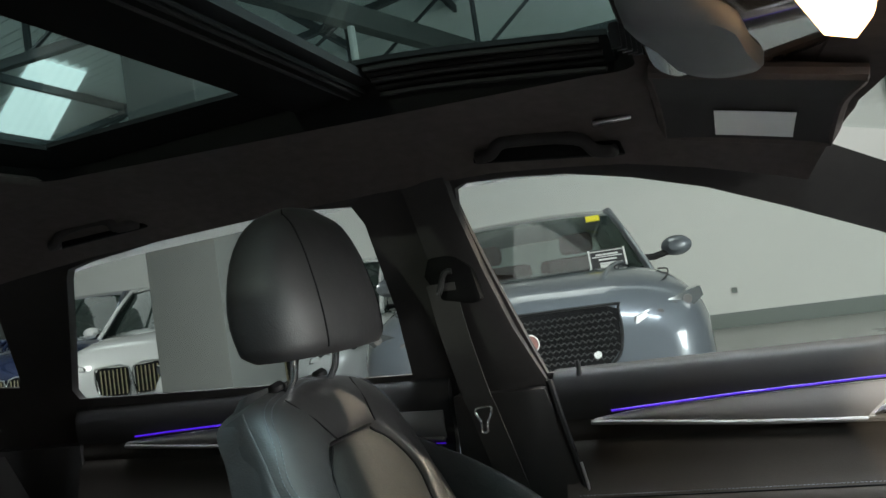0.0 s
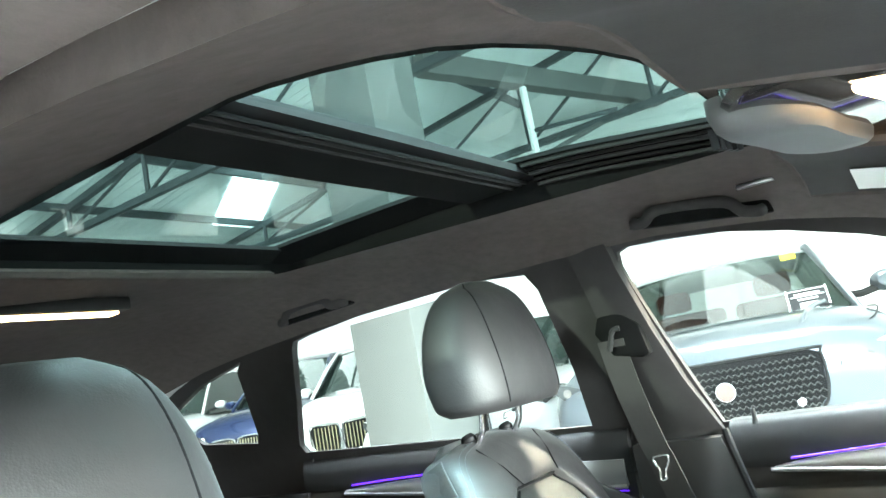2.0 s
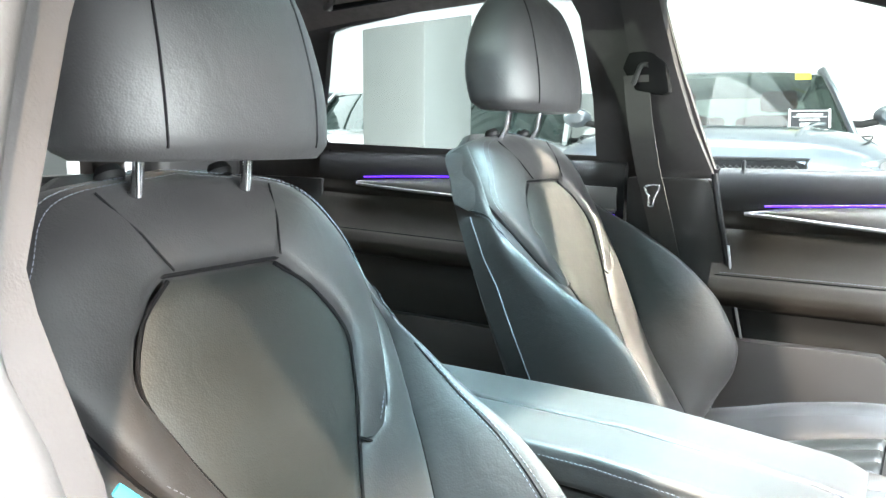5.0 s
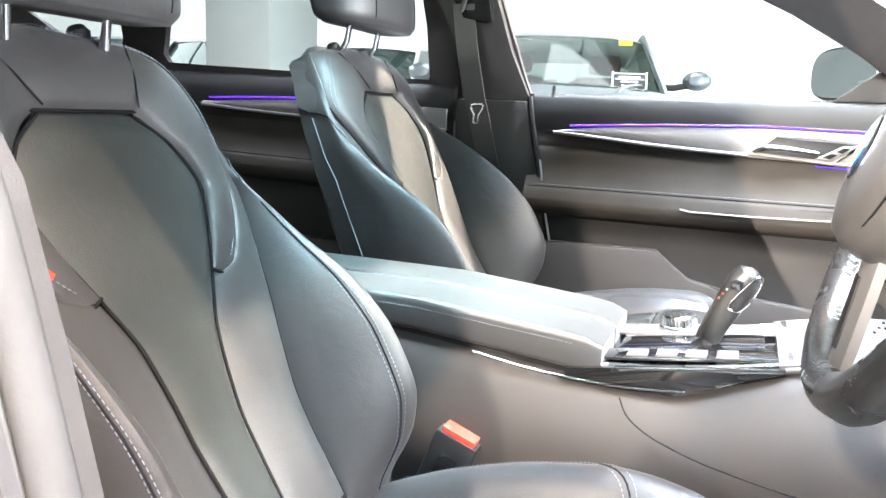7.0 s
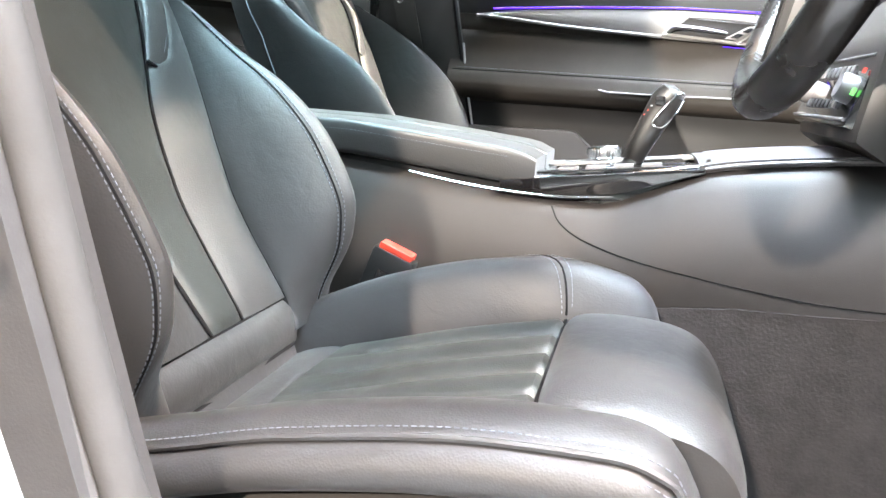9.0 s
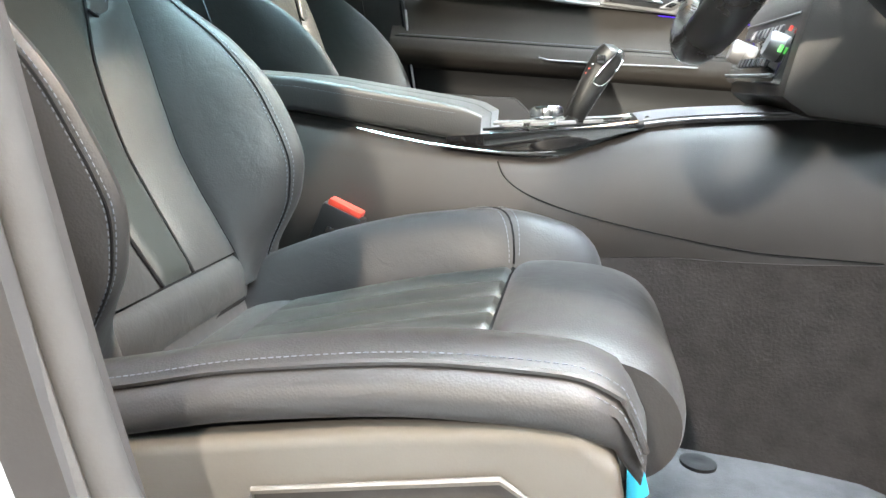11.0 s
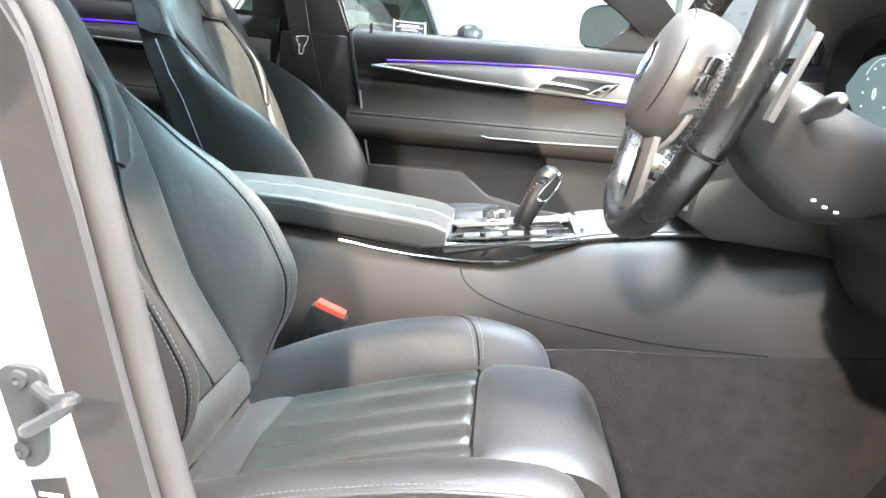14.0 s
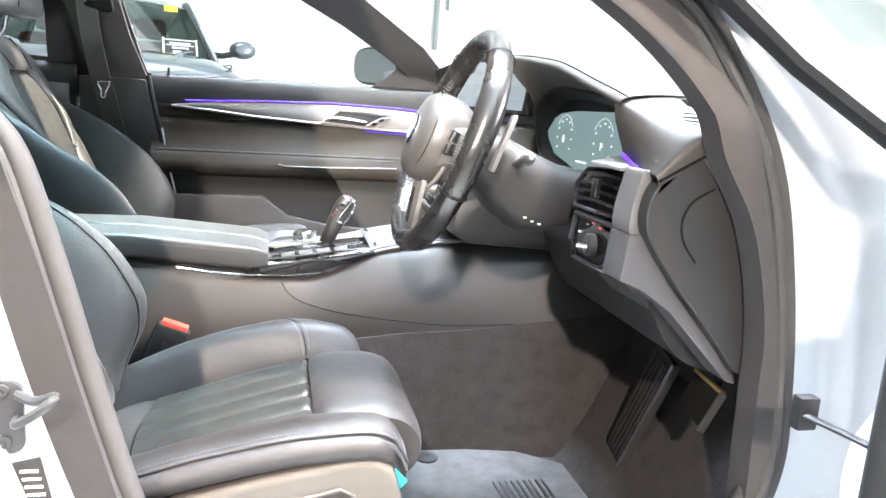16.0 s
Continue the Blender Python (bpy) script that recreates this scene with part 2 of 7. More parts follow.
def box(x0, x1, y0, y1, z0, z1, bev=0.004, m=None, segments=2, bm=None):
    b = bmesh.new()
    bmesh.ops.create_cube(b, size=1)
    for v in b.verts:
        v.co = Vector((x0 + (v.co.x + 0.5) * (x1 - x0), y0 + (v.co.y + 0.5) * (y1 - y0), z0 + (v.co.z + 0.5) * (z1 - z0)))
    bevel(b, bev, segments)
    if m is not None:
        b.transform(m)
    return merge(bm, b) if bm is not None else b


def merge(bm, other):
    me = bpy.data.meshes.new("scratch")
    other.to_mesh(me)
    other.free()
    bm.from_mesh(me)
    bpy.data.meshes.remove(me)
    return bm


def tube(pts, r, n=8, closed=False, flat=1.0, up=None, cap=True):
    """A round (or flattened) bar along pts; r may be a list."""
    pts = [Vector(p) for p in pts]
    bm, rings, count = bmesh.new(), [], len(pts)
    ref = Vector(up) if up is not None else Vector((0.13, 0.31, 0.94))
    for i, p in enumerate(pts):
        t = (pts[(i + 1) % count] - pts[i - 1]) if closed else (pts[min(i + 1, count - 1)] - pts[max(i - 1, 0)])
        t.normalize()
        a = t.cross(ref)
        if a.length < 1e-4:
            a = t.cross(Vector((1, 0.2, 0.1)))
        a.normalize()
        b = a.cross(t).normalized()
        rr = r[i] if isinstance(r, (list, tuple)) else r
        rings.append([bm.verts.new(p + rr * (math.cos(2 * math.pi * k / n) * a + flat * math.sin(2 * math.pi * k / n) * b)) for k in range(n)])
    for i in range(count if closed else count - 1):
        A, B = rings[i], rings[(i + 1) % count]
        for k in range(n):
            bm.faces.new((A[k], A[(k + 1) % n], B[(k + 1) % n], B[k]))
    if not closed and cap:
        bm.faces.new(rings[0])
        bm.faces.new(rings[-1])
    return bm


def grid(fun, nu, nv, thick=None, cap_u=False, cap_v=False):
    """A sheet of points fun(u, v), u and v from 0 to 1; thick: a vector or a distance along the normal for the back."""
    bm = bmesh.new()
    P = [[Vector(fun(i / nu, j / nv)) for j in range(nv + 1)] for i in range(nu + 1)]
    V = [[bm.verts.new(p) for p in row] for row in P]
    for i in range(nu):
        for j in range(nv):
            bm.faces.new((V[i][j], V[i + 1][j], V[i + 1][j + 1], V[i][j + 1]))
    if cap_u:
        bm.faces.new(V[nu])
    if cap_v:
        bm.faces.new([row[0] for row in V])
        bm.faces.new([row[nv] for row in V])
    if thick is not None:
        def nrm(i, j):
            if isinstance(thick, Vector):
                return thick
            a = P[min(i + 1, nu)][j] - P[max(i - 1, 0)][j]
            b = P[i][min(j + 1, nv)] - P[i][max(j - 1, 0)]
            c = a.cross(b)
            return c.normalized() * thick if c.length > 1e-9 else Vector((0, 0, thick))
        W = [[bm.verts.new(P[i][j] + nrm(i, j)) for j in range(nv + 1)] for i in range(nu + 1)]
        for i in range(nu):
            for j in range(nv):
                bm.faces.new((W[i][j], W[i][j + 1], W[i + 1][j + 1], W[i + 1][j]))
        for i in range(nu):
            bm.faces.new((V[i][0], W[i][0], W[i + 1][0], V[i + 1][0]))
            bm.faces.new((V[i][nv], V[i + 1][nv], W[i + 1][nv], W[i][nv]))
        for j in range(nv):
            bm.faces.new((V[0][j], V[0][j + 1], W[0][j + 1], W[0][j]))
            bm.faces.new((V[nu][j], W[nu][j], W[nu][j + 1], V[nu][j + 1]))
    return bm


def loft(rings, cap=True, closed=True):
    """Skins rings of equal count."""
    bm = bmesh.new()
    R = [[bm.verts.new(p) for p in ring] for ring in rings]
    n = len(rings[0])
    for a, b in zip(R, R[1:]):
        for k in range(n if closed else n - 1):
            bm.faces.new((a[k], a[(k + 1) % n], b[(k + 1) % n], b[k]))
    if cap and closed:
        bm.faces.new(R[0])
        bm.faces.new(R[-1])
    return bm


def lathe(profile, centre, axis, n=24):
    """Turns (radius, along) points about an axis."""
    axis = Vector(axis).normalized()
    a = axis.orthogonal().normalized()
    b = axis.cross(a)
    c = Vector(centre)
    return loft([[c + axis * h + r * (math.cos(2 * math.pi * k / n) * a + math.sin(2 * math.pi * k / n) * b) for k in range(n)] for r, h in profile])


def cutout(outer, holes, place, back, cuts_a=(), cuts_b=()):
    """A plate of the flat outline outer (a, b) with holes, cut along the lines a = and b = given, laid by place(a, b) and
    closed at the back by back(a, b)."""
    bm = bmesh.new()
    edges = []
    for loop in (outer, *holes):
        vs = [bm.verts.new((p[0], p[1], 0)) for p in loop]
        edges += [bm.edges.new((vs[i], vs[(i + 1) % len(vs)])) for i in range(len(vs))]
    bmesh.ops.triangle_fill(bm, use_beauty=True, use_dissolve=False, edges=edges, normal=(0, 0, 1))
    for axis, cuts in ((0, cuts_a), (1, cuts_b)):
        for c in cuts:
            co, no = [0, 0, 0], [0, 0, 0]
            co[axis], no[axis] = c, 1
            bmesh.ops.bisect_plane(bm, geom=bm.verts[:] + bm.edges[:] + bm.faces[:], plane_co=co, plane_no=no, dist=1e-6)
    flat = [(v.co.x, v.co.y) for v in bm.verts]
    bm.verts.index_update()
    faces = [[v.index for v in f.verts] for f in bm.faces]
    rim = [(e.verts[0].index, e.verts[1].index) for e in bm.edges if len(e.link_faces) == 1]
    bm.free()
    out = bmesh.new()
    F = [out.verts.new(place(*p)) for p in flat]
    B = [out.verts.new(back(*p)) for p in flat]
    for f in faces:
        out.faces.new([F[i] for i in f])
        out.faces.new([B[i] for i in reversed(f)])
    for i, j in rim:
        out.faces.new((F[i], F[j], B[j], B[i]))
    return out


def prism(poly, axis, lo, hi, bev=0.004, segments=2):
    """A flat outline pulled along an axis: 'x' takes (y, z), 'y' takes (x, z), 'z' takes (x, y)."""
    def at(p, h):
        return {"x": (h, p[0], p[1]), "y": (p[0], h, p[1]), "z": (p[0], p[1], h)}[axis]
    bm = bmesh.new()
    A = [bm.verts.new(at(p, lo)) for p in poly]
    B = [bm.verts.new(at(p, hi)) for p in poly]
    n = len(poly)
    for i in range(n):
        bm.faces.new((A[i], A[(i + 1) % n], B[(i + 1) % n], B[i]))
    bm.faces.new(A)
    bm.faces.new(B)
    bmesh.ops.recalc_face_normals(bm, faces=bm.faces)
    return bevel(bm, bev, segments)


def stitches(lines, length=0.0036, gap=0.0022, r=0.0005):
    """Rows of thread along lines of points, joined."""
    bm = bmesh.new()
    for pts in lines:
        pts = [Vector(p) for p in pts]
        d = [0.0]
        for a, b in zip(pts, pts[1:]):
            d.append(d[-1] + (b - a).length)
        def at(s):
            i = min(max(int(np.searchsorted(d, s)) - 1, 0), len(pts) - 2)
            t = (s - d[i]) / max(d[i + 1] - d[i], 1e-9)
            return pts[i].lerp(pts[i + 1], t)
        s = 0.0
        while s + length < d[-1]:
            a, b = at(s), at(s + length)
            t = (b - a).normalized()
            x = t.orthogonal().normalized()
            y = t.cross(x)
            ends = []
            for p in (a, b):
                ends.append([bm.verts.new(p + r * (math.cos(q) * x + math.sin(q) * y)) for q in (0, math.pi / 2, math.pi, 3 * math.pi / 2)])
            for k in range(4):
                bm.faces.new((ends[0][k], ends[0][(k + 1) % 4], ends[1][(k + 1) % 4], ends[1][k]))
            s += length + gap
    return bm

# ---- the showroom ----
CONCRETE = mat("pale_epoxy_floor", (0.40, 0.395, 0.375), 0.35, 0, 0.1, 0.02, 0.12, 1.2, rough_var=0.1)
WALL = mat("white_painted_blockwork", (0.80, 0.81, 0.79), 0.8, 0, 0.25, 0.02, 0.05, 0.8)
WALL_GREY = mat("grey_painted_skirting", (0.22, 0.25, 0.24), 0.6, 0, 0.1, 0.02, 0.08, 0.5)
# back walls toned grey to cut bounce into the cabin, their paint unknown
WALL_BACK = mat("bounce_cutting_grey_blockwork", (0.24, 0.25, 0.25), 0.8, 0, 0.25, 0.02, 0.10, 0.8)
COLUMN = mat("grey_painted_column", (0.10, 0.106, 0.102), 0.7, 0, 0.2, 0.01, 0.08, 0.4)
SHEET = mat("pale_corrugated_roof_sheet", (0.68, 0.72, 0.715), 0.6, 0, 0.1, 0.02, 0.10, 0.9)
TRUSS = mat("dark_painted_steel_truss", (0.05, 0.06, 0.065), 0.5, 0.3, 0.1, 0.01, 0.15, 0.3)
SKYLIGHT = glow("daylit_translucent_sheet", (0.85, 0.96, 1.0), 1.6)


def showroom():
    tagged(part("floor", box(-17, 12, -10, 11.45, -0.2, 0.0, 0.0), CONCRETE), "pale grey polished epoxy showroom floor", "floor", kind="structure")
    tagged(part("wall_north", box(-17, 12, 11.15, 11.45, 0, 7.5, 0.0), WALL), "white painted showroom wall behind the parked cars", "wall", kind="structure")
    tagged(part("wall_south", box(-17, 12, -10.2, -10, 0, 7.5, 0.0), WALL_BACK), "unseen grey showroom wall, toned to cut bounce", "wall", kind="structure")
    tagged(part("wall_east", box(12, 12.3, -10, 11.15, 0, 7.5, 0.0), WALL), "white painted showroom wall ahead of the car", "wall", kind="structure")
    tagged(part("wall_west", box(-17.3, -17, -10, 11.15, 0, 7.5, 0.0), WALL_BACK), "grey showroom wall far behind the cars, toned to cut bounce", "wall", kind="structure")
    tagged(part("baseboard", box(-16.9, 11.9, 11.12, 11.15, 0.0, 0.22, 0.004), WALL_GREY), "grey painted skirting band along the wall", "baseboard", kind="structure")
    tagged(part("column", bevel(box(-2.573, -2.13, 2.60, 3.10, 0, 5.9, 0.0), 0.015), COLUMN), "grey painted square showroom column", "column", kind="structure")
    # roof of corrugated sheet, falling to the west, with translucent strips along the fall
    def high(x):
        return 5.75 + 0.12 * (x + 4)
    def sheet(x0, x1, y0, y1, up=0.0):
        n = max(6, int((y1 - y0) / 0.09))
        return grid(lambda u, v: (x0 + u * (x1 - x0), y0 + v * (y1 - y0), high(x0 + u * (x1 - x0)) + up + 0.022 * math.cos(math.pi * v * n)), 4, n * 2, 0.01)
    for a, b in ((-10, -4.9), (-3.7, 6.55), (7.65, 11.45)):
        tagged(part("roof_sheet", sheet(-17, 12, a, b), SHEET), "pale corrugated metal roof sheet", "ceiling", kind="structure")
    # the straight glowing strips lie out of view, added as light sources
    for a, b in ((-4.9, -3.7), (6.55, 7.65)):
        for x0, x1, m, nm, lb in ((-17, -12.2, SHEET, "roof_sheet", "pale corrugated metal roof sheet"), (-12.2, -7.4, SKYLIGHT if a < 0 else SHEET, "skylight" if a < 0 else "roof_sheet", "daylit translucent corrugated roof strip" if a < 0 else "pale corrugated metal roof sheet"), (-7.4, -3.0, SHEET, "roof_sheet", "pale corrugated metal roof sheet"), (-3.0, 5.0, SKYLIGHT, "skylight", "daylit translucent corrugated roof strip"), (5.0, 12, SHEET, "roof_sheet", "pale corrugated metal roof sheet")):
            tagged(part(nm, sheet(x0, x1, a, b, 0.004), m), lb, "skylight" if nm == "skylight" else "ceiling", kind="structure")
    # translucent strip that runs askew past the column
    skew = grid(lambda u, v: (-8.15 - 2.9 * u, 7.30 + 1.55 * u + (0.95 + 0.25 * u) * v, high(-8.15 - 2.9 * u) - 0.036 + 0.010 * math.cos(math.pi * v * 12)), 6, 24, 0.008)
    tagged(part("skylight", skew, SKYLIGHT), "daylit translucent corrugated roof strip", "skylight", kind="structure")
    # steel trusses along the fall, and purlins across them
    for y in (-6.0, -1.2, 5.6, 9.6):
        t = thing("roof_truss", (0, y, 5.4), "dark painted steel roof truss with diagonal struts", "truss", "roof trusses")
        part("bottom_chord", box(-17, 12, y - 0.05, y + 0.05, 4.30, 4.40, 0.004), TRUSS, t)
        part("top_chord", grid(lambda u, v: (-17 + 29 * u, y - 0.05 + 0.1 * v, high(-17 + 29 * u) - 0.30), 4, 1, Vector((0, 0, 0.10))), TRUSS, t)
        for k in range(15):
            x = -16.4 + 2.0 * k
            if high(x) - 0.25 < 4.5:
                continue
            part("strut", tube([(x, y, 4.38), (x, y, high(x) - 0.22)], 0.04, 6), TRUSS, t)
            part("diagonal_strut", tube([(x, y, 4.38), (x + 2.0, y, high(x + 2.0) - 0.24)], 0.028, 6), TRUSS, t)
    for x in np.arange(-16.4, 11.8, 1.9):
        z = high(x)
        tagged(part("purlin", box(x - 0.03, x + 0.03, -10, 11.15, z - 0.17, z - 0.04, 0.0), TRUSS), "dark steel roof purlin", "purlin", "roof purlins", "structure")
    # deep beam and brace beyond the column
    b = thing("roof_beam", (-3.4, 9.0, 4.6), "deep grey steel roof beam on slim posts", "beam")
    m = Matrix.Translation((-3.4, 9.0, 0)) @ Euler((0, 0, radians(-18))).to_matrix().to_4x4()
    part("beam", box(-0.10, 0.10, -2.6, 2.2, 4.72, 5.0, 0.006, m), COLUMN, b)
    part("post", tube([tuple(m @ Vector((0, -0.9, 4.72))), tuple(m @ Vector((0.0, -0.9, 3.6)))], 0.05, 8), WALL, b, "slim pale hanger post")
    part("brace", tube([tuple(m @ Vector((0, -0.9, 3.7))), tuple(m @ Vector((0.0, 1.6, 4.72)))], 0.04, 6), COLUMN, b)
    part("brace", tube([tuple(m @ Vector((0, -0.9, 4.1))), tuple(m @ Vector((0.9, -0.2, 4.1)))], 0.03, 6), TRUSS, b)
    # pipes and a bracket on the far wall
    p = thing("wall_pipe", (2.85, 11.1, 2.4), "slim grey pipe down the white wall", "pipe")
    part("pipe", tube([(2.85, 11.08, 1.75), (2.85, 11.08, 5.6)], 0.045, 10), WALL_GREY, p)
    part("pipe", tube([(3.02, 11.08, 2.4), (3.02, 11.08, 5.6)], 0.03, 10), COLUMN, p)
    q = thing("wall_bracket", (0.55, 11.1, 0.55), "small dark bolt plate low on the white wall", "bracket")
    part("plate", box(0.42, 0.50, 11.12, 11.15, 0.50, 0.58, 0.004), WALL_GREY, q)
    w = thing("wall_bracket", (9.0, 11.0, 3.0), "grey vertical bracket on the white wall", "bracket")
    part("plate", box(8.95, 9.12, 11.08, 11.15, 2.4, 3.6, 0.01), WALL_GREY, w)


showroom()


# ---- the car round the seats: floor, sills, pillars, roof ----
YC = 0.02                                             # centre line of the car


def wall_y(z):
    """How far out the far side's inner face lies at a height."""
    return float(np.interp(z, [0.3, 1.0, 1.344, 1.395], [0.735, 0.735, 0.582, 0.53]))


def roof_z(x, y):
    along = ROOF_LINE(x)
    a = max(0.0, abs(y - YC) - 0.29) / 0.27
    return along - 0.085 * a ** 1.5


ROOF_LINE = hermite([-2.1, -1.75, -1.2, -0.7, -0.2, 0.1, 0.3, 0.46], [1.13, 1.27, 1.39, 1.420, 1.424, 1.394, 1.352, 1.300])


def rounded(x0, x1, y0, y1, r, n=5, near=None):
    """A rectangle with round corners; near: the radius at its x1, y0 corner."""
    pts = []
    q = near or r
    for cx, cy, a0, rr in ((x1 - r, y1 - r, 0, r), (x0 + r, y1 - r, 90, r), (x0 + r, y0 + r, 180, r), (x1 - q, y0 + q, 270, q)):
        for k in range(n + 1):
            a = radians(a0 + 90 * k / n)
            pts.append((cx + rr * math.cos(a), cy + rr * math.sin(a)))
    return pts


SUN_X0, SUN_X1, SUN_Y0, SUN_Y1 = -0.690, 0.150, -0.335, 0.262


def car_shell():
    # floor pan with carpet, raised tunnel
    tagged(part("car_floor", box(-2.0, 1.15, -0.72, 0.74, 0.20, 0.285, 0.0), CARPET), "charcoal carpet of the car floor", "car floor", kind="structure")
    # far side frame with its three windows
    front = [(-0.105, 1.008), (0.68, 1.012), (0.562, 1.096), (0.428, 1.172), (0.31, 1.228), (0.203, 1.275), (0.10, 1.308), (0.003, 1.331), (-0.09, 1.342), (-0.158, 1.346), (-0.176, 1.339), (-0.180, 1.318), (-0.167, 1.25), (-0.152, 1.185), (-0.125, 1.08)]
    rear = [(-0.355, 1.032), (-0.345, 1.15), (-0.350, 1.31), (-0.365, 1.343), (-0.51, 1.358), (-0.75, 1.352), (-0.95, 1.337), (-1.005, 1.328), (-1.02, 1.31), (-1.08, 1.20), (-1.148, 1.08), (-1.14, 1.058), (-0.7, 1.042)]
    quarter = [(-1.205, 1.312), (-1.235, 1.29), (-1.275, 1.12), (-1.29, 1.10), (-1.50, 1.12), (-1.60, 1.19), (-1.59, 1.21), (-1.40, 1.275)]
    outer = [(-2.0, 0.93), (0.80, 0.93), (0.80, 1.0), (0.66, 1.133), (0.48, 1.244), (0.34, 1.322), (0.22, 1.352), (0.10, 1.372), (-0.2, 1.394), (-0.75, 1.394), (-1.15, 1.372), (-1.5, 1.295), (-2.0, 1.11)]
    cuts = [0.97, 1.02, 1.06, 1.1, 1.15, 1.2, 1.25, 1.3, 1.345, 1.37]
    tagged(part("side_frame", cutout(outer, [front, rear, quarter], lambda x, z: (x, wall_y(z) - 0.004, z), lambda x, z: (x, wall_y(z) + 0.014 + 0.03 * (z > 1.36), z), [-1.6, -1.3, -0.9, -0.5, -0.25, 0, 0.3, 0.5], cuts), PILLAR, angle=60),
           "anthracite cloth window surround along the far side", "window frame", kind="structure")
    for name, loop in (("window_1", front), ("window_2", rear), ("window_3", quarter)):
        c = (sum(p[0] for p in loop) / len(loop), sum(p[1] for p in loop) / len(loop))
        big = [(c[0] + (p[0] - c[0]) * 1.03, c[1] + (p[1] - c[1]) * 1.04) for p in loop]
        g = part(name, cutout(big, [], lambda x, z: (x, wall_y(z) + 0.018, z), lambda x, z: (x, wall_y(z) + 0.022, z), (), [1.1, 1.2, 1.3]), GLASS)
        g.visible_shadow = False
        tagged(g, "clear side window pane of the car", "window", kind="structure")
    # pane of the near rear door, darkened to keep lamp light off the rear cabin
    pane = [(x, z) for x, z in rear]
    tagged(part("window_4", cutout(pane, [], lambda x, z: (x + 0.02, 2 * YC - wall_y(z) - 0.030, z), lambda x, z: (x + 0.02, 2 * YC - wall_y(z) - 0.034, z), (), [1.1, 1.2, 1.3]), BLOCKING_GLASS), "near rear door window, darkened to block light", "window", kind="structure")
    # near side roof rail above the door openings
    rail = [(-2.0, 0.93), (-1.95, 0.93), (-1.9, 1.08), (-1.4, 1.26), (-0.9, 1.325), (-0.4, 1.345), (0.0, 1.338), (0.2, 1.300), (0.40, 1.235), (0.46, 1.235), (0.28, 1.318), (0.10, 1.370), (-0.2, 1.394), (-0.75, 1.394), (-1.15, 1.372), (-1.5, 1.295), (-2.0, 1.11)]
    tagged(part("roof_rail", cutout(rail, [], lambda x, z: (x, 2 * YC - wall_y(z) + 0.004, z), lambda x, z: (x, 2 * YC - wall_y(z) - 0.07, z), [-1.6, -1.3, -0.9, -0.5, -0.25, 0, 0.3, 0.5], cuts), HEADLINER, angle=60),
           "anthracite cloth roof rail over the open door", "roof rail", kind="structure")
    # headliner with the sunroof opening
    hole = rounded(SUN_X0, SUN_X1, SUN_Y0, SUN_Y1, 0.045, 10, 0.25)
    out = [(-2.05, -0.50), (-1.2, -0.515), (0.1, -0.51), (0.335, -0.54), (0.372, -0.35), (0.380, 0.02), (0.372, 0.39), (0.335, 0.58), (0.1, 0.55), (-1.2, 0.555), (-2.05, 0.54)]
    ys = [-0.5, -0.45, -0.4, 0.29, 0.33, 0.37, 0.41, 0.46, 0.5]
    xs = [-1.9, -1.75, -1.5, -1.3, -1.1, -0.9, -0.5, -0.3, -0.1, 0.0, 0.1, 0.2, 0.3, 0.38]
    tagged(part("headliner", cutout(out, [hole], lambda x, y: (x, y, roof_z(x, y)), lambda x, y: (x, y, roof_z(x, y) + 0.025), xs, ys), HEADLINER, angle=60),
           "anthracite cloth headliner with a large sunroof opening", "headliner", kind="structure")
    # outer roof skin, so that no light leaks between headliner and glass
    big = rounded(SUN_X0 - 0.06, SUN_X1 + 0.05, SUN_Y0 - 0.06, SUN_Y1 + 0.06, 0.045, 10, 0.25)
    out2 = [(-2.05, -0.60), (0.335, -0.60), (0.385, -0.35), (0.393, 0.02), (0.385, 0.39), (0.335, 0.64), (-2.05, 0.64)]
    tagged(part("roof_skin", cutout(out2, [big], lambda x, y: (x, y, roof_z(x, y) + 0.040), lambda x, y: (x, y, roof_z(x, y) + 0.050), xs, ys), WHITE_PAINT, angle=60),
           "white painted car roof skin", "car roof", kind="structure")


car_shell()


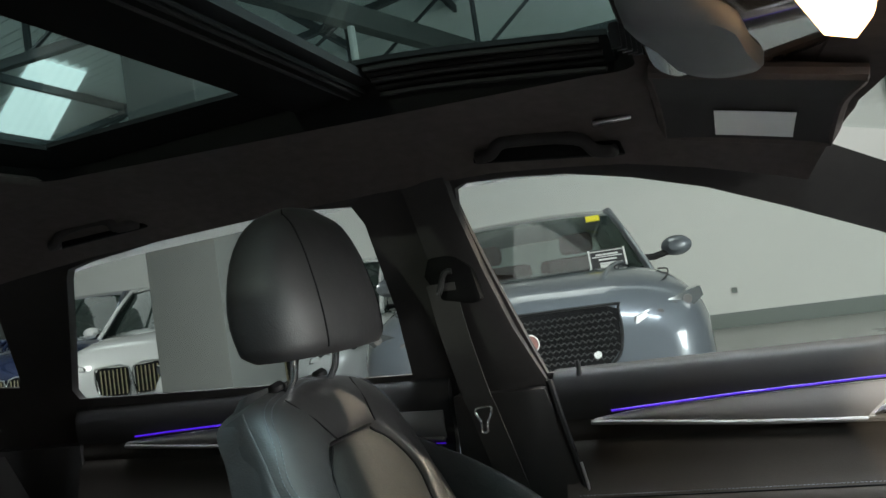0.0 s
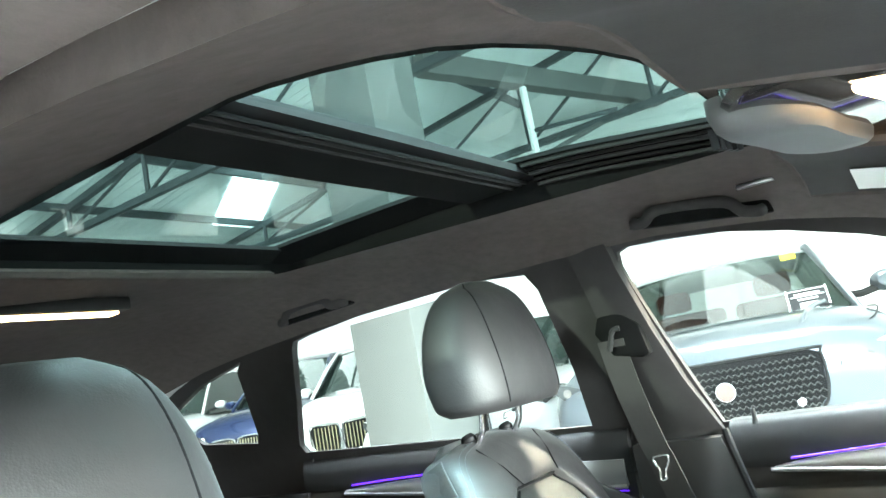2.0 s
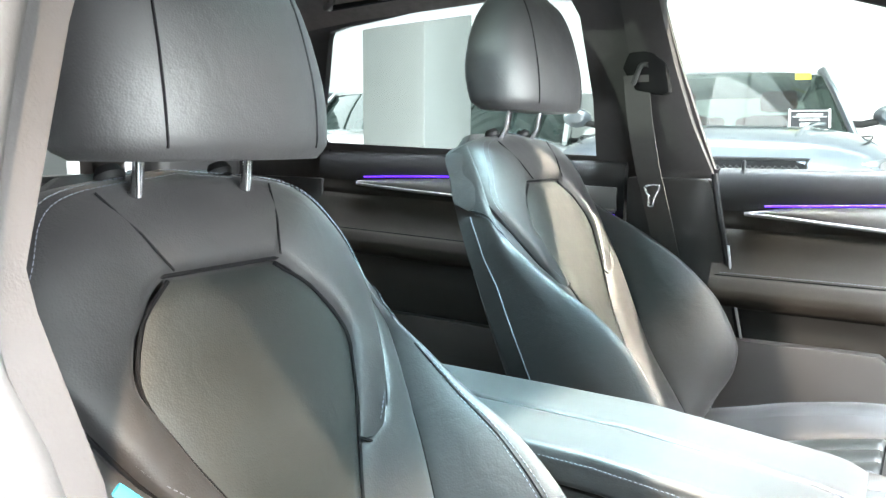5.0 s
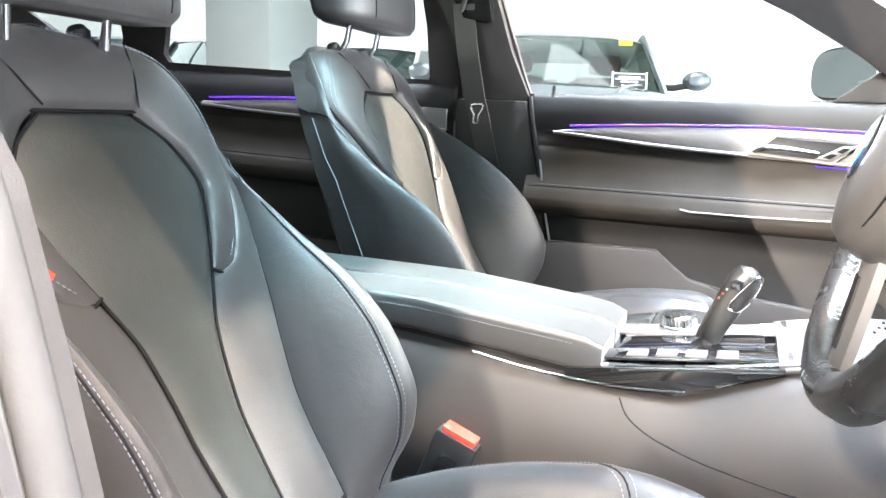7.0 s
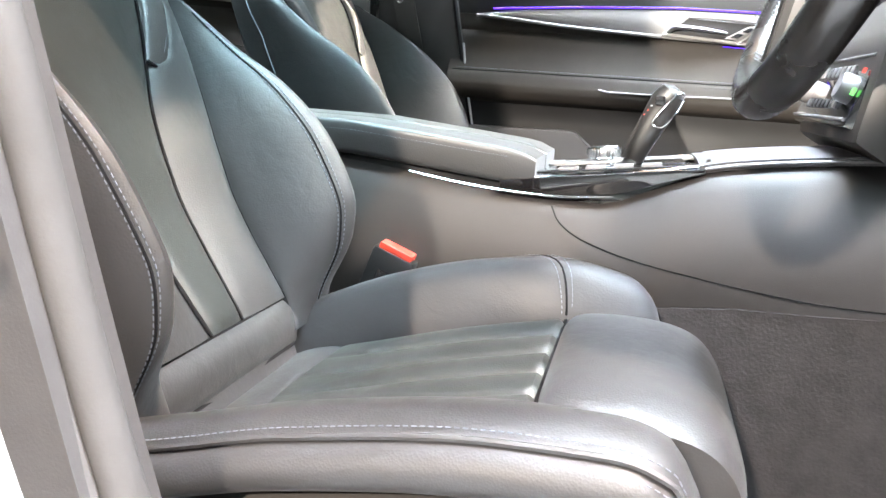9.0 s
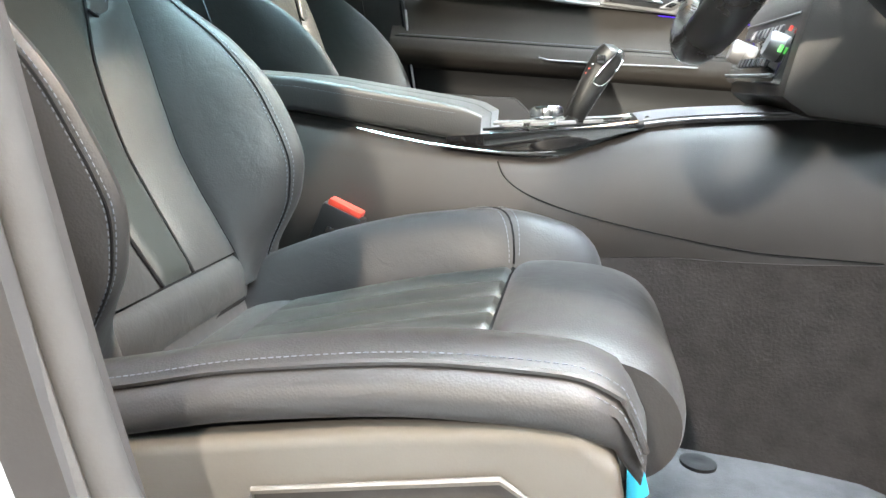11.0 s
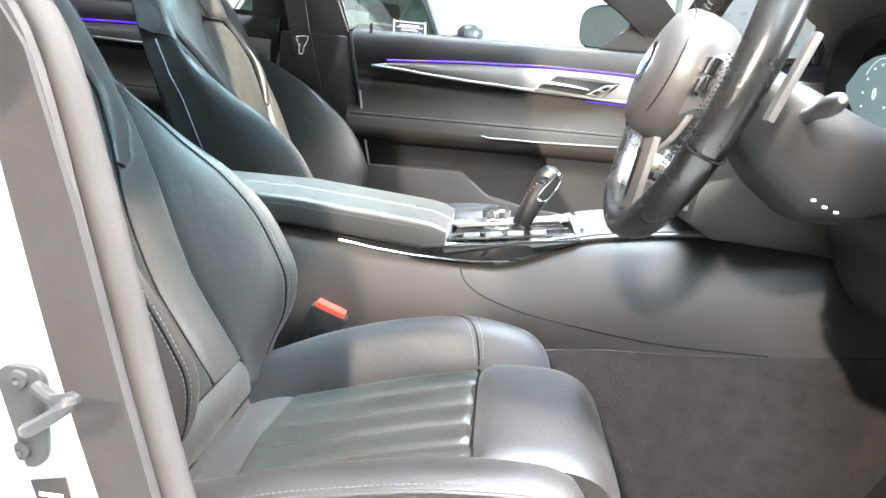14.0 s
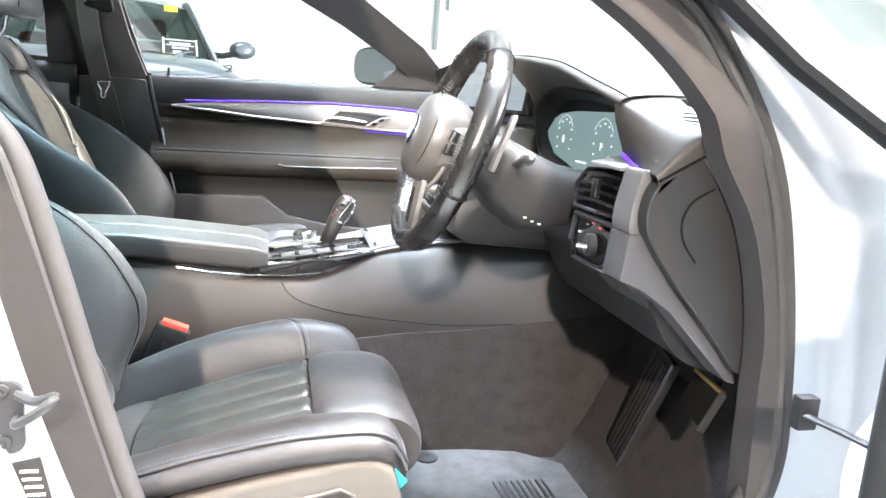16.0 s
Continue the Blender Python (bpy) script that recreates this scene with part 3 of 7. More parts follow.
def sunroof():
    t = thing("sunroof", (-0.3, YC, 1.42), "panoramic glass sunroof with a dark cross bar and guide rails", "sunroof")
    def ring(inset0, inset1, dz0, dz1, material, name, label=""):
        a = rounded(SUN_X0 - inset0, SUN_X1 + inset0, SUN_Y0 - inset0, SUN_Y1 + inset0, 0.045, 10, 0.25)
        b = rounded(SUN_X0 - inset1, SUN_X1 + inset1, SUN_Y0 - inset1, SUN_Y1 + inset1, 0.045, 10, 0.25)
        bm = bmesh.new()
        A = [bm.verts.new((x, y, roof_z(x, y) + dz0)) for x, y in a]
        B = [bm.verts.new((x, y, roof_z(x, y) + dz1)) for x, y in b]
        C = [bm.verts.new((x * 1.0, y, roof_z(x, y) + dz1 + 0.008)) for x, y in b]
        n = len(a)
        for i in range(n):
            j = (i + 1) % n
            bm.faces.new((A[i], A[j], B[j], B[i]))
            bm.faces.new((B[i], B[j], C[j], C[i]))
        return part(name, bm, material, t, label)
    ring(0.001, -0.004, -0.004, 0.012, SEAM_CLOTH, "edge_trim", "black edge trim round the opening")
    ring(-0.004, -0.006, 0.012, 0.030, SEAM_CLOTH, "frame", "black inner frame of the roof opening")
    # black frame inside the opening on the far side and at the rear, with the guide rails of the sliding pane
    part("side_frame", grid(lambda u, v: (SUN_X0 + 0.01 + (SUN_X1 - SUN_X0 - 0.03) * u, 0.203 + 0.057 * v, roof_z(SUN_X0 + (SUN_X1 - SUN_X0) * u, 0.2) + 0.026 - 0.018 * v), 24, 4, Vector((0, 0, 0.006))), SEAM_CLOTH, t, "black side frame")
    part("rear_frame", grid(lambda u, v: (SUN_X0 + 0.005 + 0.065 * u, SUN_Y0 + (SUN_Y1 - SUN_Y0) * v, roof_z(SUN_X0, 0) + 0.014 + 0.010 * u), 4, 10, Vector((0, 0, 0.006))), SEAM_CLOTH, t, "black rear frame")
    for y, dz, r, m in ((0.208, 0.020, 0.0035, RUBBER), (0.218, 0.016, 0.0032, SEAM_CLOTH), (0.229, 0.012, 0.004, RUBBER), (0.240, 0.006, 0.0035, SEAM_CLOTH), (0.250, 0.000, 0.004, RUBBER)):
        part("guide_rail", tube([(x, y, roof_z(x, 0.2) + dz) for x in np.linspace(-0.145, SUN_X1 - 0.03, 12)], r, 6), m, t)
    # cross bar between the two panes
    def bar(x0, x1, dz, th, material, name):
        part(name, grid(lambda u, v: (x0 + (x1 - x0) * u, SUN_Y0 + (SUN_Y1 - SUN_Y0) * v, roof_z(-0.25, 0) + dz), 1, 10, Vector((0, 0, th))), material, t)
    bar(-0.268, -0.178, 0.004, 0.018, SEAM_CLOTH, "cross_bar")
    bar(-0.178, -0.150, 0.012, 0.010, RUBBER, "seal_strip")
    for x, r, m in ((-0.190, 0.004, PLASTIC), (-0.176, 0.003, RUBBER), (-0.166, 0.0024, RUBBER)):
        part("guide_rail", tube([(x, SUN_Y0, roof_z(-0.2, 0) + 0.006), (x, SUN_Y1, roof_z(-0.2, 0) + 0.006)], r, 6), m, t)
    part("rear_lip", grid(lambda u, v: (SUN_X0 - 0.02 + 0.03 * u, SUN_Y0 + (SUN_Y1 - SUN_Y0) * v, roof_z(SUN_X0, 0) - 0.002 - 0.008 * math.sin(u * 3.14)), 4, 10, 0.006), HEADLINER, t, "rolled cloth lip")
    for x0, x1 in ((SUN_X0, -0.23), (-0.21, SUN_X1)):
        g = part("glass", cutout([(x0, SUN_Y0), (x1, SUN_Y0), (x1, SUN_Y1), (x0, SUN_Y1)], [], lambda x, y: (x, y, roof_z(x, y) + 0.028), lambda x, y: (x, y, roof_z(x, y) + 0.032), [-0.5, -0.1, 0.0], ()), TINT, t, "green-tinted roof glass pane")


sunroof()

# ---- front seats ----
RECLINE = radians(25.4)
UB = Vector((-math.sin(RECLINE), 0, math.cos(RECLINE)))   # up along the backrest
NB = Vector((math.cos(RECLINE), 0, math.sin(RECLINE)))    # out of its front face
PANEL_W = hermite([-0.01, 0.0, 0.10, 0.17, 0.25, 0.31, 0.37, 0.42, 0.474, 0.508], [0.028, 0.029, 0.036, 0.041, 0.054, 0.079, 0.106, 0.121, 0.100, 0.062])
TAB_W = hermite([0.312, 0.322, 0.34, 0.365, 0.43, 0.48, 0.53], [0.084, 0.112, 0.130, 0.151, 0.179, 0.197, 0.192])
SEAM_W = hermite([-0.01, 0.10, 0.20, 0.30, 0.36, 0.42], [0.124, 0.132, 0.150, 0.177, 0.194, 0.212])
EDGE_W = hermite([-0.03, 0.10, 0.20, 0.30, 0.40, 0.50, 0.56, 0.61, 0.64], [0.198, 0.216, 0.220, 0.219, 0.213, 0.196, 0.178, 0.145, 0.09])
BOLSTER = hermite([-0.03, 0.0, 0.05, 0.10, 0.17, 0.25, 0.325, 0.40, 0.44], [0.040, 0.066, 0.122, 0.142, 0.134, 0.104, 0.058, 0.026, 0.006])


LUMBAR = hermite([-0.06, 0.0, 0.05, 0.10, 0.16, 0.22], [0.036, 0.036, 0.026, 0.014, 0.003, 0.0])


OUTER = hermite([-0.03, 0.0, 0.05, 0.10, 0.17, 0.25, 0.325, 0.40, 0.44, 0.48], [0.042, 0.070, 0.129, 0.150, 0.145, 0.122, 0.090, 0.050, 0.020, 0.0])


def swell(s, sg):
    """How far a side bolster stands over the face beside it."""
    return (BOLSTER(s) * 0.90 if sg > 0 else OUTER(s)) - LUMBAR(s)


def crown(v, s):
    """Depth of the backrest's face, without its bolsters."""
    top = max(0.0, s - 0.50) / 0.14
    side = max(0.0, abs(v) - 0.10) / 0.12
    return LUMBAR(s) + 0.012 * math.sin(max(0, min(1, s / 0.5)) * math.pi) - 0.045 * top ** 2.2 - 0.030 * side ** 2.5 * min(1, s / 0.35)


def front_seat(y0, side, dx, dz, head, label, wide=1.0):
    """side: +1 where the car's middle lies towards +y. v runs towards the car's middle."""
    P0 = Vector((-0.055 + dx, y0, 0.48 + dz))
    seat = thing("front_seat", (0.15 + dx, y0, 0.285), label, "car seat", "front seats")

    def at(v, s, d):
        return P0 + UB * s + NB * d + Vector((0, side * v, 0))

    # backrest core and rear shell
    rings = []
    for s in np.linspace(-0.06, 0.632, 26):
        w = EDGE_W(s) - 0.008
        thick = float(np.interp(s, [-0.06, 0.1, 0.3, 0.5, 0.6, 0.632], [0.13, 0.135, 0.125, 0.10, 0.07, 0.03]))
        front = crown(0, s) - 0.012
        ring = []
        for k in range(36):
            a = 2 * math.pi * k / 36
            c, n = math.cos(a), math.sin(a)
            v = w * math.copysign(abs(c) ** 0.55, c)
            d = front - thick / 2 + thick / 2 * math.copysign(abs(n) ** 0.7, n)
            if n > 0:
                d = min(d, crown(v, s) - 0.012)
            ring.append(at(v, s, d))
        rings.append(ring)
    part("back_shell", loft(rings), LEATHER, seat, "leather-covered rear shell of the backrest")

    # centre panel
    def insert(u, q):
        s = 0.012 + 0.496 * u
        r = 2 * q - 1
        v = PANEL_W(s) * r
        puff = 0.007 * (1 - abs(r) ** 6) * min(1, (1 - u) / 0.03) * min(1, u / 0.03 + 0.2) - 0.003
        return at(v, s, crown(v, s) + puff)
    part("centre_panel", grid(insert, 60, 24), LEATHER_FLAT, seat, "flat dark leather centre panel")

    # side strips below the shoulder tabs
    for sg in (1, -1):
        def strip(u, q, sg=sg):
            s = 0.012 + 0.515 * u
            b = min(SEAM_W(s), EDGE_W(s) - 0.003) - 0.001
            a = min(PANEL_W(s) + 0.002 if s < 0.312 else TAB_W(s) + 0.001, b - 0.002)
            v = a + (b - a) * q
            e = 1 - abs(2 * q - 1) ** 4
            wide = min(1, (b - a) / 0.04)
            roll = max(0.0, (s - 0.43) / 0.09) * q * 0.018
            return at(sg * v, s, crown(v, s) + 0.008 * e * wide * min(1, 12 * u + 0.2) + 0.004 * q - 0.003 - roll)
        part("side_strip", grid(strip, 64, 12), LEATHER, seat)

    # horseshoe across the shoulders
    inner = [(0.081, 0.315), (0.097, 0.350), (0.115, 0.397), (0.1235, 0.425), (0.113, 0.458), (0.102, 0.474), (0.064, 0.511), (0.0, 0.515)]
    outer = [(0.114, 0.309), (0.133, 0.335), (0.153, 0.369), (0.180, 0.432), (0.199, 0.487), (0.183, 0.545), (0.140, 0.606), (0.0, 0.634)]
    def mirror(half):
        c = spline([(v, s, 0) for v, s in half], 8)
        return [(-p.x, p.y) for p in c] + [(p.x, p.y) for p in reversed(c[:-1])]
    I, O = mirror(inner), mirror(outer)
    count = len(I) - 1
    def shoe(u, q):
        i = round(u * count)
        (va, sa), (vb, sb) = I[i], O[i]
        free = min(1, max(0, (sb - 0.46) / 0.05))                 # where the outer edge rolls over to the back
        prof = spline([(0, -0.004, 0), (0.12, 0.0065, 0), (0.5, 0.011, 0), (0.85, 0.009 - 0.004 * free, 0), (1.0, -0.004 - 0.012 * free, 0), (1.0 + 0.035 * free, -0.006 - 0.055 * free, 0)], 4)
        p = prof[round(q * (len(prof) - 1))]
        v, s = va + (vb - va) * p.x, sa + (sb - sa) * p.x
        tab = min(1, (min(i, count - i) + 1) / 18)
        return at(v, s, crown(v, s) + p.y * (0.10 + 0.90 * tab) + 0.0015)
    part("shoulder_panel", grid(shoe, count, 20), LEATHER, seat, "rounded leather shoulder panel")

    # side bolsters with a twin-stitched crest
    crests = []
    for sg in (1, -1):
        def wing(u, q, sg=sg):
            s = -0.03 + 0.635 * u
            w = EDGE_W(s)
            out = 1 - 0.8 * min(1.0, max(0.0, (s - 0.44) / 0.08))
            b, h = min(SEAM_W(max(s, -0.01)), w - 0.006), swell(s, sg)
            dl = w - b
            base = crown(b, s) - 0.010 * max(0.0, (s - 0.43) / 0.09)
            prof = spline([(b, base - 0.004, 0), (b + 0.07 * dl, base + 0.17 * h, 0), (b + 0.40 * dl, base + 0.66 * h, 0), (b + 0.84 * dl, base + 0.99 * h, 0), (w + 0.004 * out, base + 0.84 * h - 0.003 * (1 - out), 0), (w + 0.010 * out, base + 0.35 * h - 0.010 * (1 - out), 0), (w + 0.004 * out, min(-0.03, base - 0.024), 0), (w - 0.006, min(-0.085, base - 0.05), 0)], 4)
            k = q * (len(prof) - 1)
            i = min(int(k), len(prof) - 2)
            p = prof[i].lerp(prof[i + 1], k - i)
            return at(sg * p.x, s, p.y)
        crest = []
        qs = 0.16 if sg < 0 else 0.0
        for q in (0.350 + qs, 0.376 + qs):
            pts = [wing(u, q) + NB * 0.0013 for u in np.linspace(0.018, 0.617, 60)]
            crest.append(pts)
        crests += crest
        part("bolster_piping", tube([wing(u, 0.363 + qs) + NB * 0.0004 for u in np.linspace(0.018, 0.652, 60)], 0.0013, 5), SEAM, seat)
        part("side_bolster", grid(wing, 48, 28), LEATHER, seat, "curved leather side bolster")
        out_ = Vector((0, side * sg * 0.0012, 0))
        part("side_piping", tube([wing(u, 0.90) + out_ for u in np.linspace(0.10, 0.80, 40)], 0.0010, 5), THREAD, seat, "pale piping down the backrest side")
        part("cross_seam", tube([wing(0.71 + 0.10 * (q - 0.36) / 0.5, q) + out_ + NB * 0.0006 for q in np.linspace(0.34, 0.90, 24)], 0.0011, 5), SEAM, seat)
        part("cross_stitching", stitches([[wing(0.70 + 0.10 * (q - 0.36) / 0.5, q) + out_ * 1.3 + NB * 0.0012 for q in np.linspace(0.34, 0.86, 24)]]), THREAD, seat)["kind"] = "stuff"
    # lumbar roll where back and cushion meet
    def lumbar(u, q):
        s = 0.010 - 0.054 * u
        r = 2 * q - 1
        v = 0.136 * r
        return at(v, s, 0.034 - 0.012 * u + 0.013 * math.sin(math.pi * u) ** 0.7 * (1 - 0.5 * abs(r) ** 6))
    part("lumbar_roll", grid(lumbar, 12, 20), LEATHER, seat, "smooth leather roll at the foot of the backrest")
    # bolster tab and twin stitching
    lines = []
    lines += crests
    for sg in (1, -1):
        lines.append([at(sg * (TAB_W(s) - 0.006), s, crown(TAB_W(s), s) + 0.0085) for s in np.linspace(0.325, 0.47, 24)])
    for off in (-0.03, 0.03):
        rim = []
        for i in range(0, count + 1):
            (va, sa), (vb, sb) = I[i], O[i]
            if sb > 0.44:
                k = 0.88 + off
                v, s = va + (vb - va) * k, sa + (sb - sa) * k
                rim.append(at(v, s, crown(v, s) + 0.0095 - 0.05 * max(0, k - 0.85)))
        lines.append(rim)
    part("stitching", stitches(lines), THREAD, seat, "blue-grey twin stitching")["kind"] = "stuff"
    seams = bmesh.new()
    for sg in (1, -1):
        merge(seams, tube([at(sg * PANEL_W(s), s, crown(PANEL_W(s), s) - 0.001) for s in np.linspace(0.012, 0.508, 50)], 0.0021, 5))
        merge(seams, tube([at(sg * SEAM_W(s), s, crown(SEAM_W(s), s) - 0.001) for s in np.linspace(0.0, 0.42, 40)], 0.0030, 6))
        merge(seams, tube([at(sg * v, s, crown(v, s) + 0.0125) for v, s in ((0.062, 0.513), (0.078, 0.55), (0.098, 0.595))], 0.0012, 5))
        merge(seams, tube([at(sg * p.x, p.y, crown(p.x, p.y) + 0.0015) for p in spline([(0.080, 0.316, 0), (0.096, 0.307, 0), (0.116, 0.308, 0), (0.134, 0.334, 0), (0.154, 0.368, 0), (0.181, 0.431, 0), (0.199, 0.482, 0)], 5)], 0.0019, 5))
    merge(seams, tube([at(v, 0.513, crown(v, 0.513) - 0.001) for v in np.linspace(-0.07, 0.07, 8)], 0.0022, 5))
    merge(seams, tube([at(v, 0.011, 0.0335) for v in np.linspace(-0.13, 0.13, 8)], 0.0018, 5))
    merge(seams, tube([at(v, -0.045, 0.021) for v in np.linspace(-0.13, 0.13, 8)], 0.003, 5))
    part("seam_piping", seams, SEAM, seat)

    # ---- head restraint on two chrome posts
    hx, hz, hh = head                                           # centre x, underside, height
    hw = hermite([0, 0.06, 0.25, 0.5, 0.75, 0.92, 1.0], [0.122, 0.138, 0.141, 0.132, 0.111, 0.080, 0.036])
    hd = hermite([0, 0.08, 0.3, 0.6, 0.85, 1.0], [0.050, 0.060, 0.064, 0.058, 0.043, 0.016])
    def head_ring(u, grow=0.0, n=40):
        ring = []
        z = hz + hh * (u if u < 1 else 1)
        lean = -0.030 * (u - 0.4)
        for k in range(n):
            a = 2 * math.pi * k / n
            c, s_ = math.cos(a), math.sin(a)
            v = (wide * hw(u) + grow) * math.copysign(abs(c) ** 0.60, c)
            d = (hd(u) + grow) * math.copysign(abs(s_) ** 0.60, s_) - 0.018 * (v / 0.13) ** 2
            ring.append(Vector((hx + lean + d, y0 + side * v, z)))
        return ring
    levels = [0.0, 0.01, 0.03, 0.06, 0.1, 0.16, 0.25, 0.35, 0.45, 0.55, 0.65, 0.74, 0.82, 0.88, 0.93, 0.965, 0.985, 1.0]
    hr = part("head_restraint", loft([head_ring(u) for u in levels]), LEATHER, seat, "padded leather head restraint on chrome posts", angle=75)
    for v in (-0.062, 0.062):
        part("post", tube([(hx - 0.01, y0 + v, hz + 0.02), (hx - 0.02, y0 + v, hz - 0.03), tuple(at(side * v, 0.60, -0.03))], 0.0058, 10), CHROME, hr, "chrome post")
        part("collar", lathe([(0.012, -0.002), (0.014, 0.004), (0.010, 0.012)], at(side * v, 0.617, -0.032), UB, 14), RUBBER, hr)
    for v in (-0.082, 0.082):
        pts = []
        for u in np.linspace(0.05, 0.985, 24):
            w, d = wide * hw(u), hd(u)
            vv = min(abs(v) * (0.55 + 0.45 * w / 0.13), w * 0.98) * math.copysign(1, v)
            c = (abs(vv) / w) ** (1 / 0.60)
            dd = d * max(0.0, 1 - c * c) ** (0.5 * 0.60) - 0.018 * (vv / 0.13) ** 2
            pts.append((hx - 0.03 * (u - 0.4) + dd, y0 + side * vv, hz + hh * u))
        part("seam", tube(pts, 0.0013, 5), SEAM, hr)

    # ---- cushion
    cx, cz = dx, dz
    ZC = hermite([-0.06, 0.0, 0.1, 0.2, 0.30], [0.418, 0.440, 0.474, 0.506, 0.531])
    def cpos(x, v, z):
        return Vector((x + cx, y0 + side * v, z + cz))
    def flutes(u, q):
        x = 0.042 + 0.263 * u + 0.016 * (2 * q - 1) ** 2 * (1 - u)
        v = 0.134 * (2 * q - 1)
        f = abs(math.sin(math.pi * (q * 5)))
        depth = 0.0135 * (0.02 + 0.98 * min(1, max(0, (x - 0.045) / 0.15)))
        edge = 1 - abs(2 * q - 1) ** 10
        fr = min(1, (1 - u) / 0.035)
        return cpos(x, v, ZC(x) - 0.002 - depth * (1 - f ** 0.45) + 0.006 * edge * fr ** 0.5 - 0.004 * (1 - abs(2 * q - 1) ** 2))
    part("fluted_panel", grid(flutes, 40, 60), LEATHER_FLAT, seat, "fluted dark leather cushion panel")
    def heel(u, q):
        r = 2 * q - 1
        x = -0.022 + (0.062 + 0.016 * r * r) * u
        return cpos(x, 0.134 * r, ZC(x) - 0.008 + 0.009 * math.sin(math.pi * (0.12 + 0.88 * u)) ** 0.6)
    part("rear_cushion_piece", grid(heel, 10, 20), LEATHER, seat, "smooth leather rear cushion piece")
    part("cushion_seam", tube([cpos(0.040 + 0.016 * r * r, 0.134 * r, ZC(0.04) - 0.006) for r in np.linspace(-1, 1, 14)], 0.0026, 5), SEAM, seat)
    for v in (-0.1345, 0.1345):
        part("cushion_seam", tube([cpos(x, v, ZC(x) - 0.0095) for x in np.linspace(-0.03, 0.30, 24)], 0.0026, 5), SEAM, seat)
    part("cushion_seam", tube([cpos(0.3055, v, 0.5255) for v in np.linspace(-0.132, 0.132, 12)], 0.0026, 5), SEAM, seat)
    # inboard bolster in two pieces
    TI = hermite([-0.05, 0.0, 0.1, 0.2, 0.29, 0.36, 0.395, 0.415], [0.470, 0.497, 0.541, 0.570, 0.583, 0.573, 0.553, 0.510])
    TO = hermite([-0.05, 0.0, 0.06, 0.15, 0.30, 0.37, 0.405, 0.425], [0.475, 0.493, 0.510, 0.536, 0.562, 0.565, 0.555, 0.520])
    def bol(x, q, T, sg, wide):
        zc = ZC(min(x, 0.30)) - 0.012
        if x > 0.31:
            zc -= (x - 0.31) * 0.25
        t = T(x)
        prof = spline([(0.134, zc - 0.006, 0), (0.142, zc + 0.35 * (t - zc), 0), (0.134 + 0.35 * wide, zc + 0.90 * (t - zc), 0), (0.134 + 0.66 * wide, t, 0), (0.134 + 0.92 * wide, t - 0.016, 0), (0.134 + wide, t - 0.045, 0), (0.134 + 0.97 * wide, t - 0.11, 0)], 4)
        p = prof[round(q * (len(prof) - 1))]
        return cpos(x, sg * p.x, p.y)
    def sec(x0, x1, T, sg, wide):
        return lambda u, q: bol(x0 + (x1 - x0) * u, q, T, sg, wide) - Vector((0, 0, 0.004 * max(0, 1 - min(u, 1 - u) / 0.03)))
    def inner_pad(u, q):
        x = -0.05 + 0.466 * u
        p = bol(x, q, TI, 1, 0.082)
        end = max(0.0, (u - 0.90) / 0.10) ** 2
        mid = cpos(0.405, 0.172, 0.50)
        return p.lerp(mid, 0.35 * end)
    part("inner_bolster", grid(inner_pad, 60, 24, cap_u=True), LEATHER, seat, "padded leather inner cushion bolster")
    turn = [(x, 0.60) for x in np.linspace(0.0, 0.22, 16)] + [(0.22 + 0.085 * math.sin(a), 0.60 - 0.50 * (1 - math.cos(a)) ** 0.9) for a in np.linspace(0.15, math.pi / 2, 14)]
    def skin(x, q, lift):
        n = 24
        lo = int(q * n)
        t = q * n - lo
        return bol(x, lo / n, TI, 1, 0.082).lerp(bol(x, min(1, (lo + 1) / n), TI, 1, 0.082), t) + Vector((0, 0, lift))
    part("bolster_seam", tube([skin(x, q, 0.0002) for x, q in turn], 0.0013, 5), SEAM, seat)
    # outboard bolster: upper pad to the piping, side band below it
    def outer_top(u, q):
        x = -0.03 + 0.456 * u
        p = bol(x, q * 0.70, TO, -1, 0.108)
        return p
    part("outer_bolster", grid(outer_top, 40, 18, cap_u=True), LEATHER, seat, "padded leather outer cushion bolster")
    def band(u, q):
        x = -0.03 + 0.458 * u
        t = TO(x)
        end = max(0.0, (u - 0.9) / 0.1)
        prof = spline([(0.228, t - 0.010, 0), (0.240, t - 0.020, 0), (0.2445, t - 0.032, 0), (0.240, t - 0.044, 0), (0.225, t - 0.050, 0)], 5)
        p = prof[round(q * (len(prof) - 1))]
        return cpos(x, -(p.x - 0.03 * end ** 2), p.y)
    part("side_band", grid(band, 40, 20, cap_u=True), LEATHER, seat, "leather side band below the piping")
    pip = [cpos(x, -0.2305, TO(x) - 0.009) for x in np.linspace(-0.03, 0.425, 50)]
    part("piping", tube(pip, 0.0026, 6), LEATHER, seat)
    rows = [[p + Vector((0, -side * -0.007, 0.0045)) for p in pip], [p + Vector((0, -side * 0.004, -0.007)) for p in pip]]
    rows += [[skin(x + d * (x > 0.25), min(1, q + e), 0.0016) for x, q in turn] for d, e in ((-0.005, -0.03), (0.005, 0.03))]
    part("cushion_stitching", stitches(rows), THREAD, seat, "blue-grey twin stitching")["kind"] = "stuff"
    # thigh support pad
    prof = spline([(0.3065, 0.500, 0), (0.3075, 0.532, 0), (0.330, 0.546, 0), (0.395, 0.549, 0), (0.440, 0.537, 0), (0.466, 0.505, 0), (0.469, 0.468, 0), (0.452, 0.437, 0), (0.42, 0.425, 0), (0.36, 0.43, 0)], 5)
